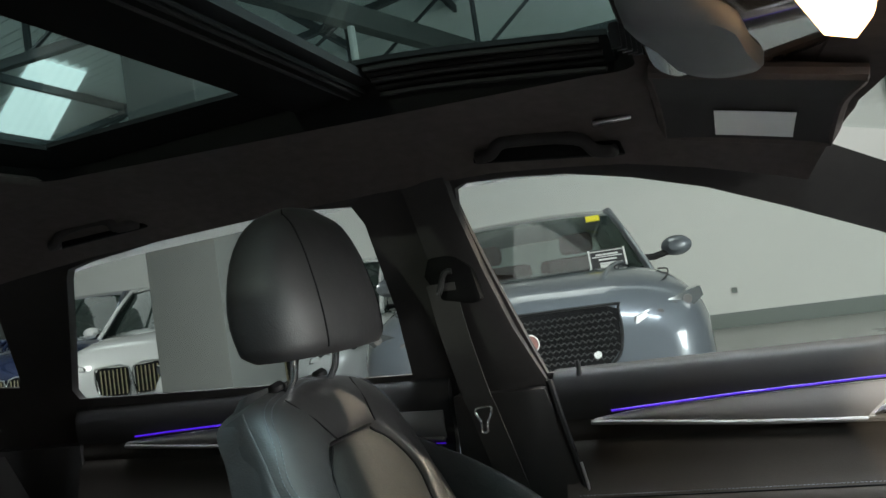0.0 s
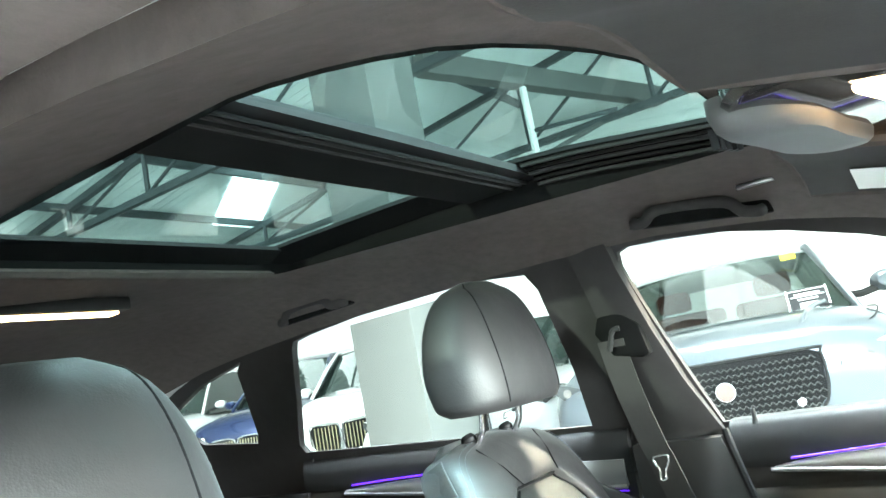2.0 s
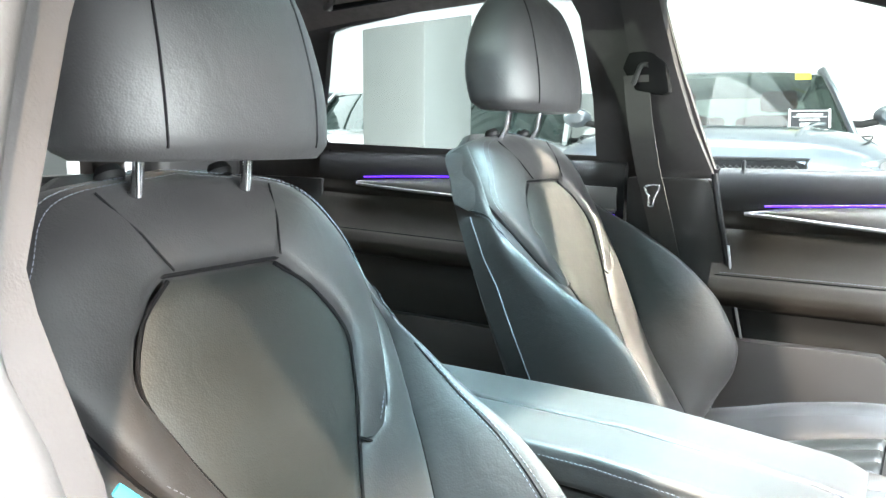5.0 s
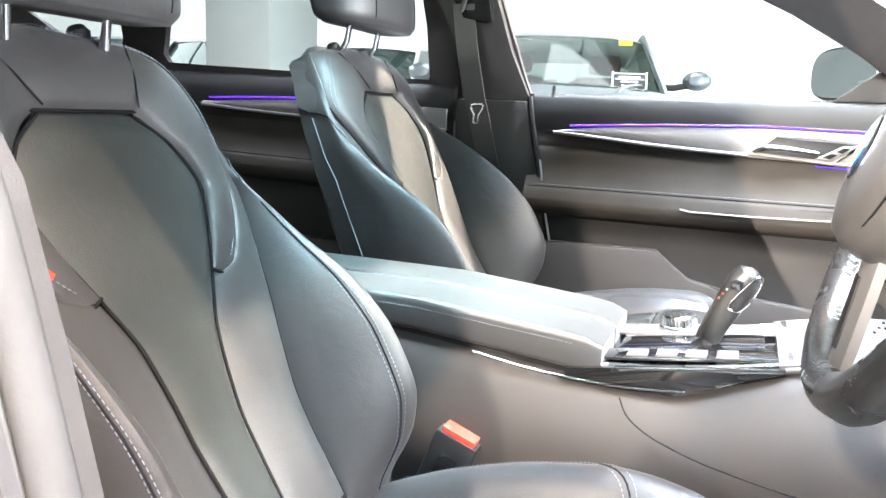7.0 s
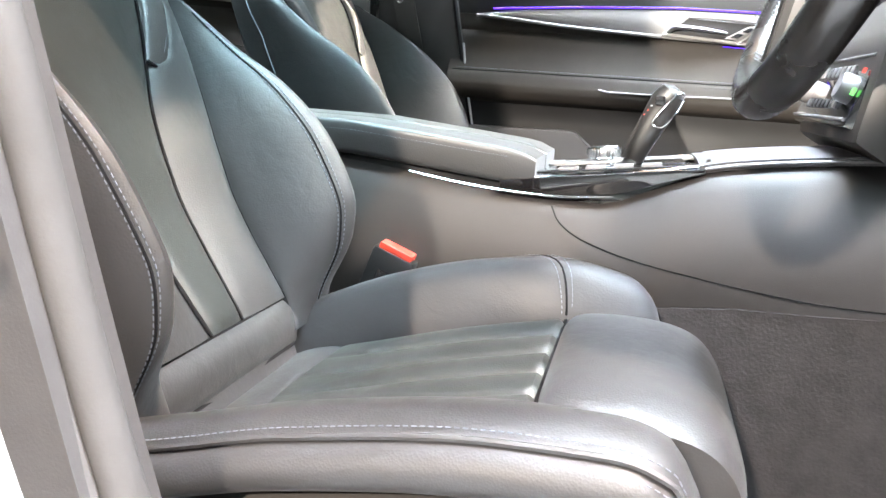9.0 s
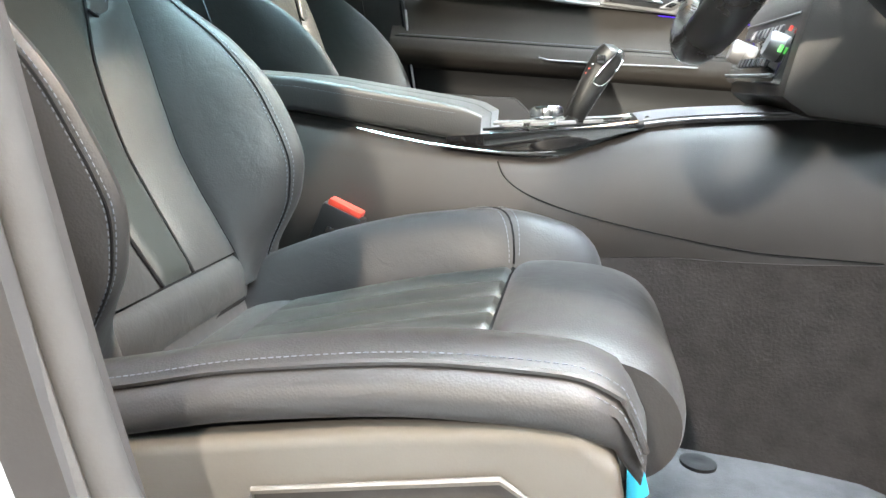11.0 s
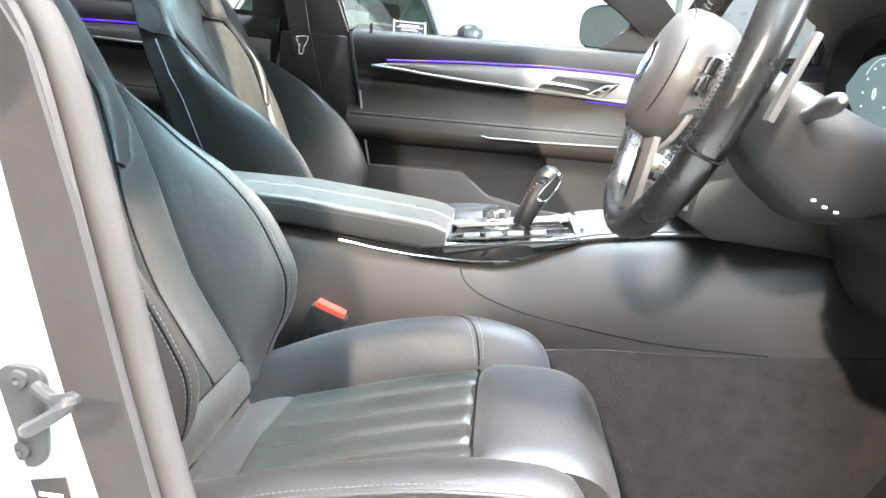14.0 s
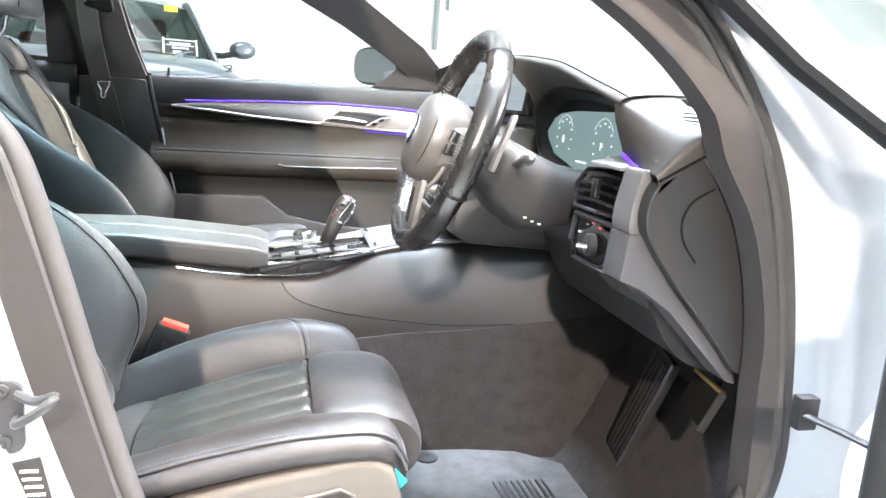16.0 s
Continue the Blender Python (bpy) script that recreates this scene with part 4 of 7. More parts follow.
    def pad(u, q):
        p = prof[round(u * (len(prof) - 1))]
        r = 2 * q - 1
        round_ = 1 - abs(r) ** 8
        m = Vector((0.40, 0, 0.48))
        x = m.x + (p.x - m.x) * (0.90 + 0.10 * round_)
        z = m.z + (p.y - m.z) * (0.80 + 0.20 * round_)
        return cpos(x, 0.137 * r, z)
    part("thigh_support", grid(pad, len(prof) - 1, 24, cap_v=True), LEATHER, seat, "pull-out leather thigh support pad")
    # lower body, trim and runners
    part("cushion_pan", box(-0.05 + cx, 0.44 + cx, y0 - 0.20, y0 + 0.20, 0.37 + cz, 0.408 + cz, 0.015), PLASTIC, seat)
    base = [(-0.03, 0.440), (0.05, 0.458), (0.12, 0.474), (0.24, 0.502), (0.34, 0.520), (0.385, 0.522), (0.408, 0.505), (0.42, 0.46), (0.41, 0.36), (0.40, 0.33), (-0.03, 0.33)]
    ya, yb = sorted((y0 - side * 0.205, y0 - side * 0.243))
    trim = part("base_trim", prism([(x + cx, z + cz) for x, z in base], "y", ya, yb, 0.012, 3), BASE_TRIM, seat, "warm grey plastic seat base trim")
    yo = y0 - side * 0.246
    part("switch_panel", prism([(x + cx, z + cz) for x, z in ((0.165, 0.445), (0.335, 0.484), (0.352, 0.474), (0.352, 0.42), (0.165, 0.395))], "y", min(yo, yo + side * 0.01), max(yo, yo + side * 0.01), 0.003), SEAL, trim, "recessed seat switch panel")
    part("panel_rim", tube([(x + cx, yo - side * 0.001, z + cz) for x, z in ((0.165, 0.445), (0.335, 0.484), (0.352, 0.474), (0.352, 0.42), (0.165, 0.395))], 0.003, 6, True), BASE_TRIM, trim)
    for k, (xa, xb) in enumerate(((0.165, 0.20), (0.215, 0.265))):
        yk = yo - side * 0.006
        part("switch", box(xa + cx, xb + cx, min(yk, yk + side * 0.01), max(yk, yk + side * 0.01), 0.405 + cz, 0.432 + cz, 0.004), ALU, trim)
    for v in (-0.17, 0.17):
        part("runner", box(-0.15 + cx, 0.42 + cx, y0 + v - 0.022, y0 + v + 0.022, 0.285, 0.38 + cz, 0.006), RUBBER, seat)
    return seat


driver_seat = front_seat(-0.382, 1, 0.0, 0.0, (-0.292, 1.042, 0.214), "black leather driver's seat with a raised head restraint")
front_seat(0.425, -1, -0.066, 0.047, (-0.366, 1.116, 0.216), "black leather passenger seat with a raised head restraint", 1.10)
# woven tag in the outer bolster of the driver's seat
tag_a, tag_b = Vector((-0.133, -0.590, 0.846)), Vector((-0.119, -0.566, 0.818))
for m, f0, f1, lab in ((WOOL, 0.0, 0.45, "blue tag stripe"), (RUBBER, 0.45, 0.68, "dark tag stripe"), (RED, 0.68, 1.0, "red tag stripe")):
    part("woven_tag", tube([tag_a.lerp(tag_b, f0), tag_a.lerp(tag_b, f1)], 0.0045, 8, flat=0.5, up=tuple(NB)), m, driver_seat, lab)

# ---- centre console ----
def console():
    c = thing("centre_console", (0.3, YC, 0.285), "dark grey centre console with a padded armrest and gloss black tray", "centre console")
    TOP = hermite([-0.45, -0.1, 0.068, 0.2, 0.319, 0.38, 0.439, 0.52, 0.616, 0.9], [0.668, 0.662, 0.650, 0.640, 0.636, 0.660, 0.688, 0.703, 0.714, 0.735])
    LOW = hermite([-0.45, 0.3, 0.48, 0.6, 0.81, 0.95], [0.40, 0.50, 0.531, 0.540, 0.573, 0.60])
    FLARE = hermite([-0.45, 0.3, 0.6, 0.9], [0.02, 0.035, 0.055, 0.11])
    for sg, yt in ((-1, -0.082), (1, 0.122)):
        def wall(u, q, sg=sg, yt=yt):
            x = -0.45 + 1.40 * u
            z = TOP(x) + (LOW(x) - TOP(x)) * q
            y = yt + sg * (FLARE(x) * q ** 0.8 + 0.012 * math.sin(math.pi * q))
            if q < 0.05:
                y -= sg * 0.006
            return (x, y, z)
        part("side_panel", grid(wall, 60, 12, 0.006), PLASTIC_GREY, c, "grey soft-touch console flank")
        seam = [(0.261, 0.0, 0.626), (0.275, 0, 0.606), (0.31, 0, 0.588), (0.38, 0, 0.572), (0.5, 0, 0.558), (0.6, 0, 0.553), (0.72, 0, 0.56)]
        pts = []
        for p in spline(seam, 6):
            q = (p.z - TOP(p.x)) / (LOW(p.x) - TOP(p.x))
            pts.append((p.x, yt + sg * (FLARE(p.x) * max(q, 0) ** 0.8 + 0.012 * math.sin(math.pi * q) + 0.0062), p.z))
        part("panel_seam", tube(pts, 0.0009, 5), SEAM, c)
        def skirt(u, q, sg=sg, yt=yt):
            x = -0.45 + 1.45 * u
            return (x, yt + sg * (FLARE(min(x, 0.9)) + 0.004 + 0.02 * q), LOW(min(x, 0.95)) + (0.275 - LOW(min(x, 0.95))) * q)
        part("tunnel_carpet", grid(skirt, 20, 4, 0.006), CARPET, c, "charcoal carpet on the tunnel side")
    part("button_plate", prism([(0.205, 0.6605), (0.44, 0.6925), (0.44, 0.6895), (0.205, 0.6565)], "y", -0.066, -0.024, 0.001), PIANO, c, "gloss black button plate")
    part("tray_plate", prism([(0.205, 0.6605), (0.44, 0.6925), (0.44, 0.6895), (0.205, 0.6565)], "y", 0.058, 0.108, 0.001), WEDGE, c, "satin silver plate round the dial")
    part("core", box(-0.44, 0.9, -0.072, 0.112, 0.29, 0.60, 0.0), PLASTIC, c)
    # forward deck up to the dashboard
    part("front_deck", grid(lambda u, v: (0.435 + 0.46 * u, -0.085 + 0.21 * v, TOP(0.435 + 0.46 * u) - 0.004 + 0.004 * math.sin(math.pi * v)), 16, 8, 0.01), LOWER_TRIM, c, "grey satin console deck")
    part("deck_edge", tube([(x, -0.086, TOP(x) + 0.001) for x in np.linspace(0.44, 0.88, 16)], 0.0025, 8), SATIN, c)
    part("deck_edge", tube([(x, 0.126, TOP(x) + 0.001) for x in np.linspace(0.44, 0.88, 16)], 0.0025, 8), SATIN, c)
    # gloss tray with chrome frame
    part("tray", prism([(0.19, 0.620), (0.19, 0.652), (0.30, 0.662), (0.44, 0.686), (0.44, 0.63)], "y", -0.080, 0.120, 0.003), PIANO, c, "piano black tray round the selector")
    for y in (-0.074, 0.114):
        part("chrome_rail", tube([(0.185, y, 0.652), (0.24, y, 0.657), (0.31, y, 0.665), (0.38, y, 0.678), (0.445, y, 0.692)], 0.0055, 8, flat=0.7), CHROME, c)
    part("chrome_rail", tube([(0.445, -0.074, 0.692), (0.450, 0.02, 0.694), (0.445, 0.114, 0.692)], 0.006, 8), CHROME, c)
    part("chrome_strip", tube(spline([(0.068, -0.0905, 0.651), (0.14, -0.091, 0.642), (0.2, -0.091, 0.6385), (0.27, -0.091, 0.6385), (0.335, -0.090, 0.6455)], 6), 0.0019, 6), CHROME, c, "thin chrome strip")
    part("side_gloss", prism([(0.19, 0.640), (0.19, 0.652), (0.44, 0.690), (0.44, 0.684), (0.335, 0.647), (0.27, 0.640)], "y", -0.092, -0.080, 0.0015), PIANO, c)
    part("inner_plate", prism([(0.245, 0.665), (0.245, 0.661), (0.42, 0.686), (0.42, 0.690)], "y", -0.02, 0.055, 0.001), PIANO, c, "gloss plate at the selector")
    for k in range(4):
        x = 0.26 + 0.035 * k
        part("button", prism([(x, 0.671 + 0.0048 * k), (x + 0.025, 0.6745 + 0.0048 * k), (x + 0.025, 0.666 + 0.0048 * k), (x, 0.662 + 0.0048 * k)], "y", -0.058, -0.032, 0.002), SATIN, c)
    part("switch_row", prism([(0.205, 0.662), (0.255, 0.668), (0.255, 0.660), (0.205, 0.655)], "y", 0.065, 0.105, 0.002), ALU, c)
    # rotary controller
    dial = part("rotary_dial", lathe([(0.026, 0), (0.026, 0.010), (0.0235, 0.012), (0.0235, 0.024), (0.021, 0.027), (0.0, 0.027)], (0.312, 0.088, 0.668), (-0.12, 0, 1), 36), CHROME, c, "ribbed chrome rotary dial")
    for k in range(36):
        a = 2 * math.pi * k / 36
        part("dial_rib", box(0.0228, 0.0252, -0.0008, 0.0008, 0.0125, 0.0235, 0.0, Matrix.Translation((0.312, 0.088, 0.668)) @ Euler((0, radians(-7), 0)).to_matrix().to_4x4() @ Euler((0, 0, a)).to_matrix().to_4x4()), CHROME, dial)
    part("dial_ring", lathe([(0.030, 0), (0.032, 0.003), (0.027, 0.005)], (0.312, 0.088, 0.667), (-0.12, 0, 1), 36), PIANO, dial)
    # armrest of two padded halves
    for y0, y1 in ((-0.088, 0.017), (0.019, 0.124)):
        def lid(u, q, y0=y0, y1=y1):
            x = -0.40 + 0.634 * u
            z = 0.7105 - 0.019 * max(0, x + 0.02) / 0.25 + 0.002 * math.sin(3 * u)
            a = 2 * math.pi * q
            c_, s_ = math.cos(a), math.sin(a)
            end = max(0.0, (u - 0.90) / 0.10)
            hw = (y1 - y0) / 2 * (1 - 0.05 * end ** 3)
            hh = 0.0235 * (1 - 0.40 * end ** 4)
            return (x, (y0 + y1) / 2 + hw * math.copysign(abs(c_) ** 0.18, c_), z - 0.0235 + hh * math.copysign(abs(s_) ** 0.26, s_))
        g = grid(lid, 30, 36)
        bmesh.ops.remove_doubles(g, verts=g.verts, dist=1e-5)
        bmesh.ops.holes_fill(g, edges=[e for e in g.edges if len(e.link_faces) == 1])
        arm = part("armrest_lid", g, ARM_LEATHER, c, "padded leather armrest lid", angle=60)
        part("lid_stitching", stitches([[(x, y0 - 0.0015 if y0 < 0 else y1 + 0.0015, 0.699 - 0.019 * max(0, x + 0.02) / 0.25) for x in np.linspace(-0.38, 0.20, 30)]]), THREAD, arm)["kind"] = "stuff"
    part("armrest_base", prism([(-0.40, 0.665), (-0.40, 0.62), (0.19, 0.62), (0.205, 0.652), (0.20, 0.662)], "y", -0.074, 0.110, 0.006), PLASTIC, c, "black armrest base")
    part("lid_latch", box(0.205, 0.232, 0.005, 0.030, 0.655, 0.668, 0.003), SATIN, c)


console()


def gear_selector():
    g = thing("gear_selector", (0.36, 0.01, 0.67), "glossy dark sculpted gear selector with chrome edging", "gear lever")
    path = spline([(0.350, 0.012, 0.668), (0.358, 0.010, 0.70), (0.372, 0.008, 0.735), (0.386, 0.005, 0.765), (0.398, 0.003, 0.783)], 6)
    rad = [float(np.interp(i / (len(path) - 1), [0, 0.15, 0.45, 0.75, 0.92, 1], [0.010, 0.013, 0.0175, 0.0205, 0.017, 0.006])) for i in range(len(path))]
    part("grip", tube(path, rad, 16, flat=0.8, up=(0, 1, 0)), mat("dark_satin_selector_grip", (0.012, 0.012, 0.012), 0.42, 0, 0.05, 0.002, 0.1, 0.05, 0.5), g, "dark satin selector grip")
    part("front_spine", tube([p + Vector((-0.012, -0.002, 0.004)) for p in path[3:-3]], 0.0055, 8, flat=0.7), PLASTIC, g, "grey selector spine")
    loop = spline([(0.372, -0.013, 0.738), (0.392, -0.015, 0.768), (0.404, -0.010, 0.778), (0.408, 0.0, 0.770), (0.398, -0.012, 0.748), (0.384, -0.014, 0.732)], 6, True)
    part("chrome_edge", tube(loop, 0.0010, 6, True), CHROME, g, "chrome loop on the grip")
    part("park_button", box(0.372, 0.384, -0.020, -0.012, 0.760, 0.772, 0.002), PIANO, g)
    for k, m in enumerate((INK_RED, INK_RED, INK)):
        part("mark", box(0.3590 + 0.004 * k, 0.3612 + 0.004 * k, -0.0150, -0.0135, 0.746 + 0.006 * k, 0.7478 + 0.006 * k, 0.0), m, g)
    part("boot", lathe([(0.026, -0.004), (0.024, 0.004), (0.013, 0.012), (0.011, 0.018)], (0.350, 0.012, 0.668), (0.1, 0, 1), 20), RUBBER, g)


gear_selector()


def seat_buckle(x, y, z, label):
    b = thing("belt_buckle", (x, y, z - 0.1), label, "seat belt buckle", "belt buckles")
    m = Matrix.Translation((x, y, z)) @ Euler((0, radians(20), 0)).to_matrix().to_4x4()
    part("housing", box(-0.005, 0.055, -0.015, 0.013, -0.100, -0.003, 0.005, m), RUBBER, b, "black plastic buckle housing")
    part("release_button", box(0.001, 0.049, -0.0125, 0.0110, -0.010, 0.0045, 0.003, m), RED, b, "red release button")
    part("label_patch", box(0.013, 0.039, -0.0162, -0.0145, -0.060, -0.030, 0.001, m), PIANO, b)
    part("stalk", box(0.012, 0.036, -0.006, 0.006, -0.25, -0.085, 0.003, m), BELT, b)


seat_buckle(0.045, -0.122, 0.557, "black belt buckle with a red button beside the driver's seat")


# ---- far doors ----
def door_panel(name, x0, x1, z_belt, led, wedge, label, front):
    d = thing(name, ((x0 + x1) / 2, 0.72, 0.35), label, "car door", "far doors")
    zb = z_belt
    def strip(prof, nm, material, lab="", xa=x0, xb=x1, n=16):
        c = spline([(y, z, 0) for y, z in prof], 5)
        return part(nm, grid(lambda u, v: (xa + (xb - xa) * u, c[round(v * (len(c) - 1))].x, c[round(v * (len(c) - 1))].y + (zb(xa + (xb - xa) * u) - 1.0)), n, len(c) - 1, Vector((0, 0.02, 0))), material, d, lab)
    strip([(0.742, 1.004), (0.728, 1.008), (0.712, 1.000), (0.704, 0.975), (0.704, 0.945), (0.707, 0.925)], "upper_trim", PLASTIC, "black soft upper door trim")
    strip([(0.712, 0.928), (0.708, 0.915), (0.706, 0.90), (0.708, 0.886)], "trim_recess", DOOR_SKIN)
    strip([(0.708, 0.890), (0.701, 0.876), (0.696, 0.845), (0.688, 0.815), (0.6795, 0.796)], "leatherette_panel", DOOR_SKIN, "dark stitched leatherette panel")
    strip([(0.6800, 0.797), (0.6760, 0.790), (0.6725, 0.778), (0.6705, 0.766), (0.6725, 0.752), (0.682, 0.738), (0.705, 0.728)], "armrest", DOOR_SKIN, "padded door armrest")
    strip([(0.700, 0.74), (0.708, 0.70), (0.706, 0.65), (0.708, 0.50), (0.712, 0.36)], "lower_panel", PLASTIC, "black lower door panel")
    # satin wedge above the leatherette, lit by a violet line
    top, low = wedge
    up = spline([(x, 0, z) for x, z in top], 6)
    dn = spline([(x, 0, z) for x, z in low], 6)
    n = min(len(up), len(dn)) - 1
    part("trim_wedge", grid(lambda u, v: (up[round(u * n)].lerp(dn[round(u * n)], v).x, 0.6985 - 0.004 * math.sin(math.pi * v), up[round(u * n)].lerp(dn[round(u * n)], v).z), n, 6, Vector((0, 0.008, 0))), WEDGE, d, "satin silver trim wedge")
    part("edge_line", tube([(p.x, 0.6945, p.z) for p in dn], 0.0040, 8), WEDGE, d, "pale trim edge")
    part("ambient_light", tube([(x, 0.6975, z) for x, z in led], 0.0020, 6), LED, d, "violet ambient light line")
    part("ambient_light", tube([(p.x, 0.6965, p.z - 0.0080) for p in dn[7 * n // 10:]], 0.0008, 6), LED, d, "thin violet light line")
    part("seam_line", tube([(x, 0.6805, 0.799 + zb(x) - 1.0) for x in np.linspace(x0 + 0.01, x1 - 0.01, 10)], 0.0012, 5), SEAM, d)
    # bolstered map pocket
    if front:
        poly = [(x0 + 0.01, 0.36), (x0 + 0.01, 0.676), (0.212, 0.682), (0.245, 0.655), (0.285, 0.625), (0.40, 0.602), (0.56, 0.588), (x1, 0.585), (x1, 0.36)]
        part("map_pocket", prism(poly, "y", 0.668, 0.70, 0.006), PLASTIC_GREY, d, "grey door pocket")
        part("pull_strip", tube([(0.255, 0.6722, 0.776), (0.275, 0.6700, 0.772), (0.40, 0.6695, 0.773), (0.60, 0.6695, 0.779)], 0.0019, 6), WEDGE, d, "thin bright pull strip")
        part("fold_seam", tube([(0.30 + 0.06 * k, 0.6765, 0.7915 + 0.0010 * k) for k in range(8)], 0.0007, 5), SEAM, d)
        part("stitching", stitches([[(x0 + 0.02 + 0.1 * k, 0.6820, 0.8065 + 0.0004 * k) for k in range(9)]], 0.004, 0.002, 0.0004), THREAD, d)["kind"] = "stuff"
    else:
        part("map_pocket", prism([(x0 + 0.1, 0.36), (x0 + 0.1, 0.62), (x1 - 0.25, 0.62), (x1 - 0.1, 0.58), (x1 - 0.1, 0.36)], "y", 0.672, 0.70, 0.006), PLASTIC_GREY, d)
    xp = x0 + (0.045 if front else 0.03)
    part("lock_pin", lathe([(0.0075, 0), (0.006, 0.004), (0.004, 0.010), (0.0045, 0.020), (0.003, 0.026), (0, 0.027)], (xp, 0.716, zb(xp) - 0.002), (0, 0, 1), 12), RUBBER, d, "black lock pin")
    return d


fd = door_panel("front_door", -0.092, 0.80, lambda x: 1.003 + 0.004 * x, [(0.0, 0.940), (0.2, 0.951), (0.4, 0.958), (0.60, 0.955), (0.75, 0.945)],
                ([(-0.03, 0.928), (0.05, 0.938), (0.2, 0.946), (0.4, 0.952), (0.60, 0.949), (0.75, 0.938)], [(-0.036, 0.924), (0.05, 0.918), (0.2, 0.906), (0.4, 0.896), (0.60, 0.888), (0.75, 0.884)]),
                "dark passenger door panel with a violet light line", True)
# door handle in its recess
part("handle_recess", prism([(0.383, 0.903), (0.425, 0.937), (0.572, 0.930), (0.527, 0.895)], "y", 0.6885, 0.697, 0.003), RUBBER, fd, "black handle recess")
part("recess_frame", tube([(0.375, 0.688, 0.902), (0.424, 0.688, 0.941), (0.50, 0.688, 0.940), (0.582, 0.688, 0.933), (0.530, 0.688, 0.891)], 0.0045, 8, True), WEDGE, fd, "satin frame round the handle")
part("door_handle", tube(spline([(0.385, 0.686, 0.906), (0.405, 0.679, 0.917), (0.45, 0.676, 0.916), (0.49, 0.680, 0.912), (0.506, 0.686, 0.910)], 5), [0.004, 0.006, 0.008, 0.009, 0.0095, 0.0095, 0.0095, 0.0095, 0.009, 0.009, 0.009, 0.009, 0.008, 0.008, 0.007, 0.007, 0.006, 0.006, 0.006, 0.005, 0.004], 10, flat=0.5, up=(0, 0, 1)), ALU, fd, "satin metal door handle")
sw = part("switch_pack", prism([(0.500, 0.898), (0.548, 0.926), (0.578, 0.929), (0.532, 0.896)], "y", 0.682, 0.690, 0.003), SATIN, fd, "satin switch pack")
for k in range(2):
    part("switch", prism([(0.513 + 0.022 * k, 0.902 + 0.012 * k), (0.527 + 0.022 * k, 0.911 + 0.012 * k), (0.540 + 0.020 * k, 0.909 + 0.012 * k), (0.527 + 0.020 * k, 0.900 + 0.012 * k)], "y", 0.6790, 0.6825, 0.001), PIANO, sw)
door_panel("rear_door", -1.16, -0.285, lambda x: 1.018 - 0.025 * x - 0.012, [(-0.995, 0.968), (-0.9, 0.972), (-0.75, 0.976), (-0.62, 0.977)],
           ([(-1.02, 0.958), (-0.8, 0.968), (-0.55, 0.972), (-0.30, 0.965)], [(-1.02, 0.95), (-0.8, 0.935), (-0.55, 0.925), (-0.30, 0.915)]),
           "dark rear door panel with a violet light line", False)


def far_b_pillar():
    p = thing("b_pillar", (-0.19, 0.7, 0.3), "anthracite far door pillar with belt guide", "door pillar")
    up = [(-0.262, 1.37), (-0.250, 1.22), (-0.248, 1.08), (-0.235, 1.0), (-0.20, 0.975), (-0.125, 0.972), (-0.102, 0.99), (-0.112, 1.02), (-0.138, 1.10), (-0.160, 1.20), (-0.179, 1.31), (-0.182, 1.37)]
    part("upper_trim", cutout(up, [], lambda x, z: (x, wall_y(z) - 0.020 - 0.012 * math.sin(math.pi * (x + 0.26) / 0.16), z), lambda x, z: (x, wall_y(z), z), list(np.arange(-0.25, -0.105, 0.01)), list(np.arange(0.98, 1.36, 0.02))), PILLAR, p, "cloth pillar trim", angle=60)
    lo = [(-0.275, 0.99), (-0.105, 0.99), (-0.092, 0.95), (-0.06, 0.80), (-0.02, 0.60), (0.0, 0.36), (-0.275, 0.36)]
    part("lower_trim", prism(lo, "y", 0.690, 0.74, 0.010), PLASTIC_GREY, p, "grey plastic lower pillar trim")
    part("door_seal", tube(spline([(-0.098, 0.70, 1.0), (-0.085, 0.695, 0.93), (-0.058, 0.695, 0.80), (-0.018, 0.695, 0.60), (0.0, 0.695, 0.40)], 5), 0.007, 8), RUBBER, p, "black door seal")
    part("seal_lip", tube(spline([(-0.062, 0.690, 0.86), (-0.045, 0.688, 0.76), (-0.012, 0.688, 0.60), (0.005, 0.688, 0.42)], 5), 0.0025, 6), ALU, p)
    # belt guide, webbing and tongue
    part("belt_guide", prism([(-0.262, 1.205), (-0.250, 1.235), (-0.205, 1.238), (-0.175, 1.21), (-0.165, 1.155), (-0.18, 1.15), (-0.235, 1.16)], "y", 0.600, 0.625, 0.008), SEAM_CLOTH, p, "black belt guide")
    part("guide_slot", tube(spline([(-0.232, 0.586, 1.172), (-0.218, 0.584, 1.205), (-0.205, 0.586, 1.208)], 4), 0.005, 8), PLASTIC, p)


far_b_pillar()


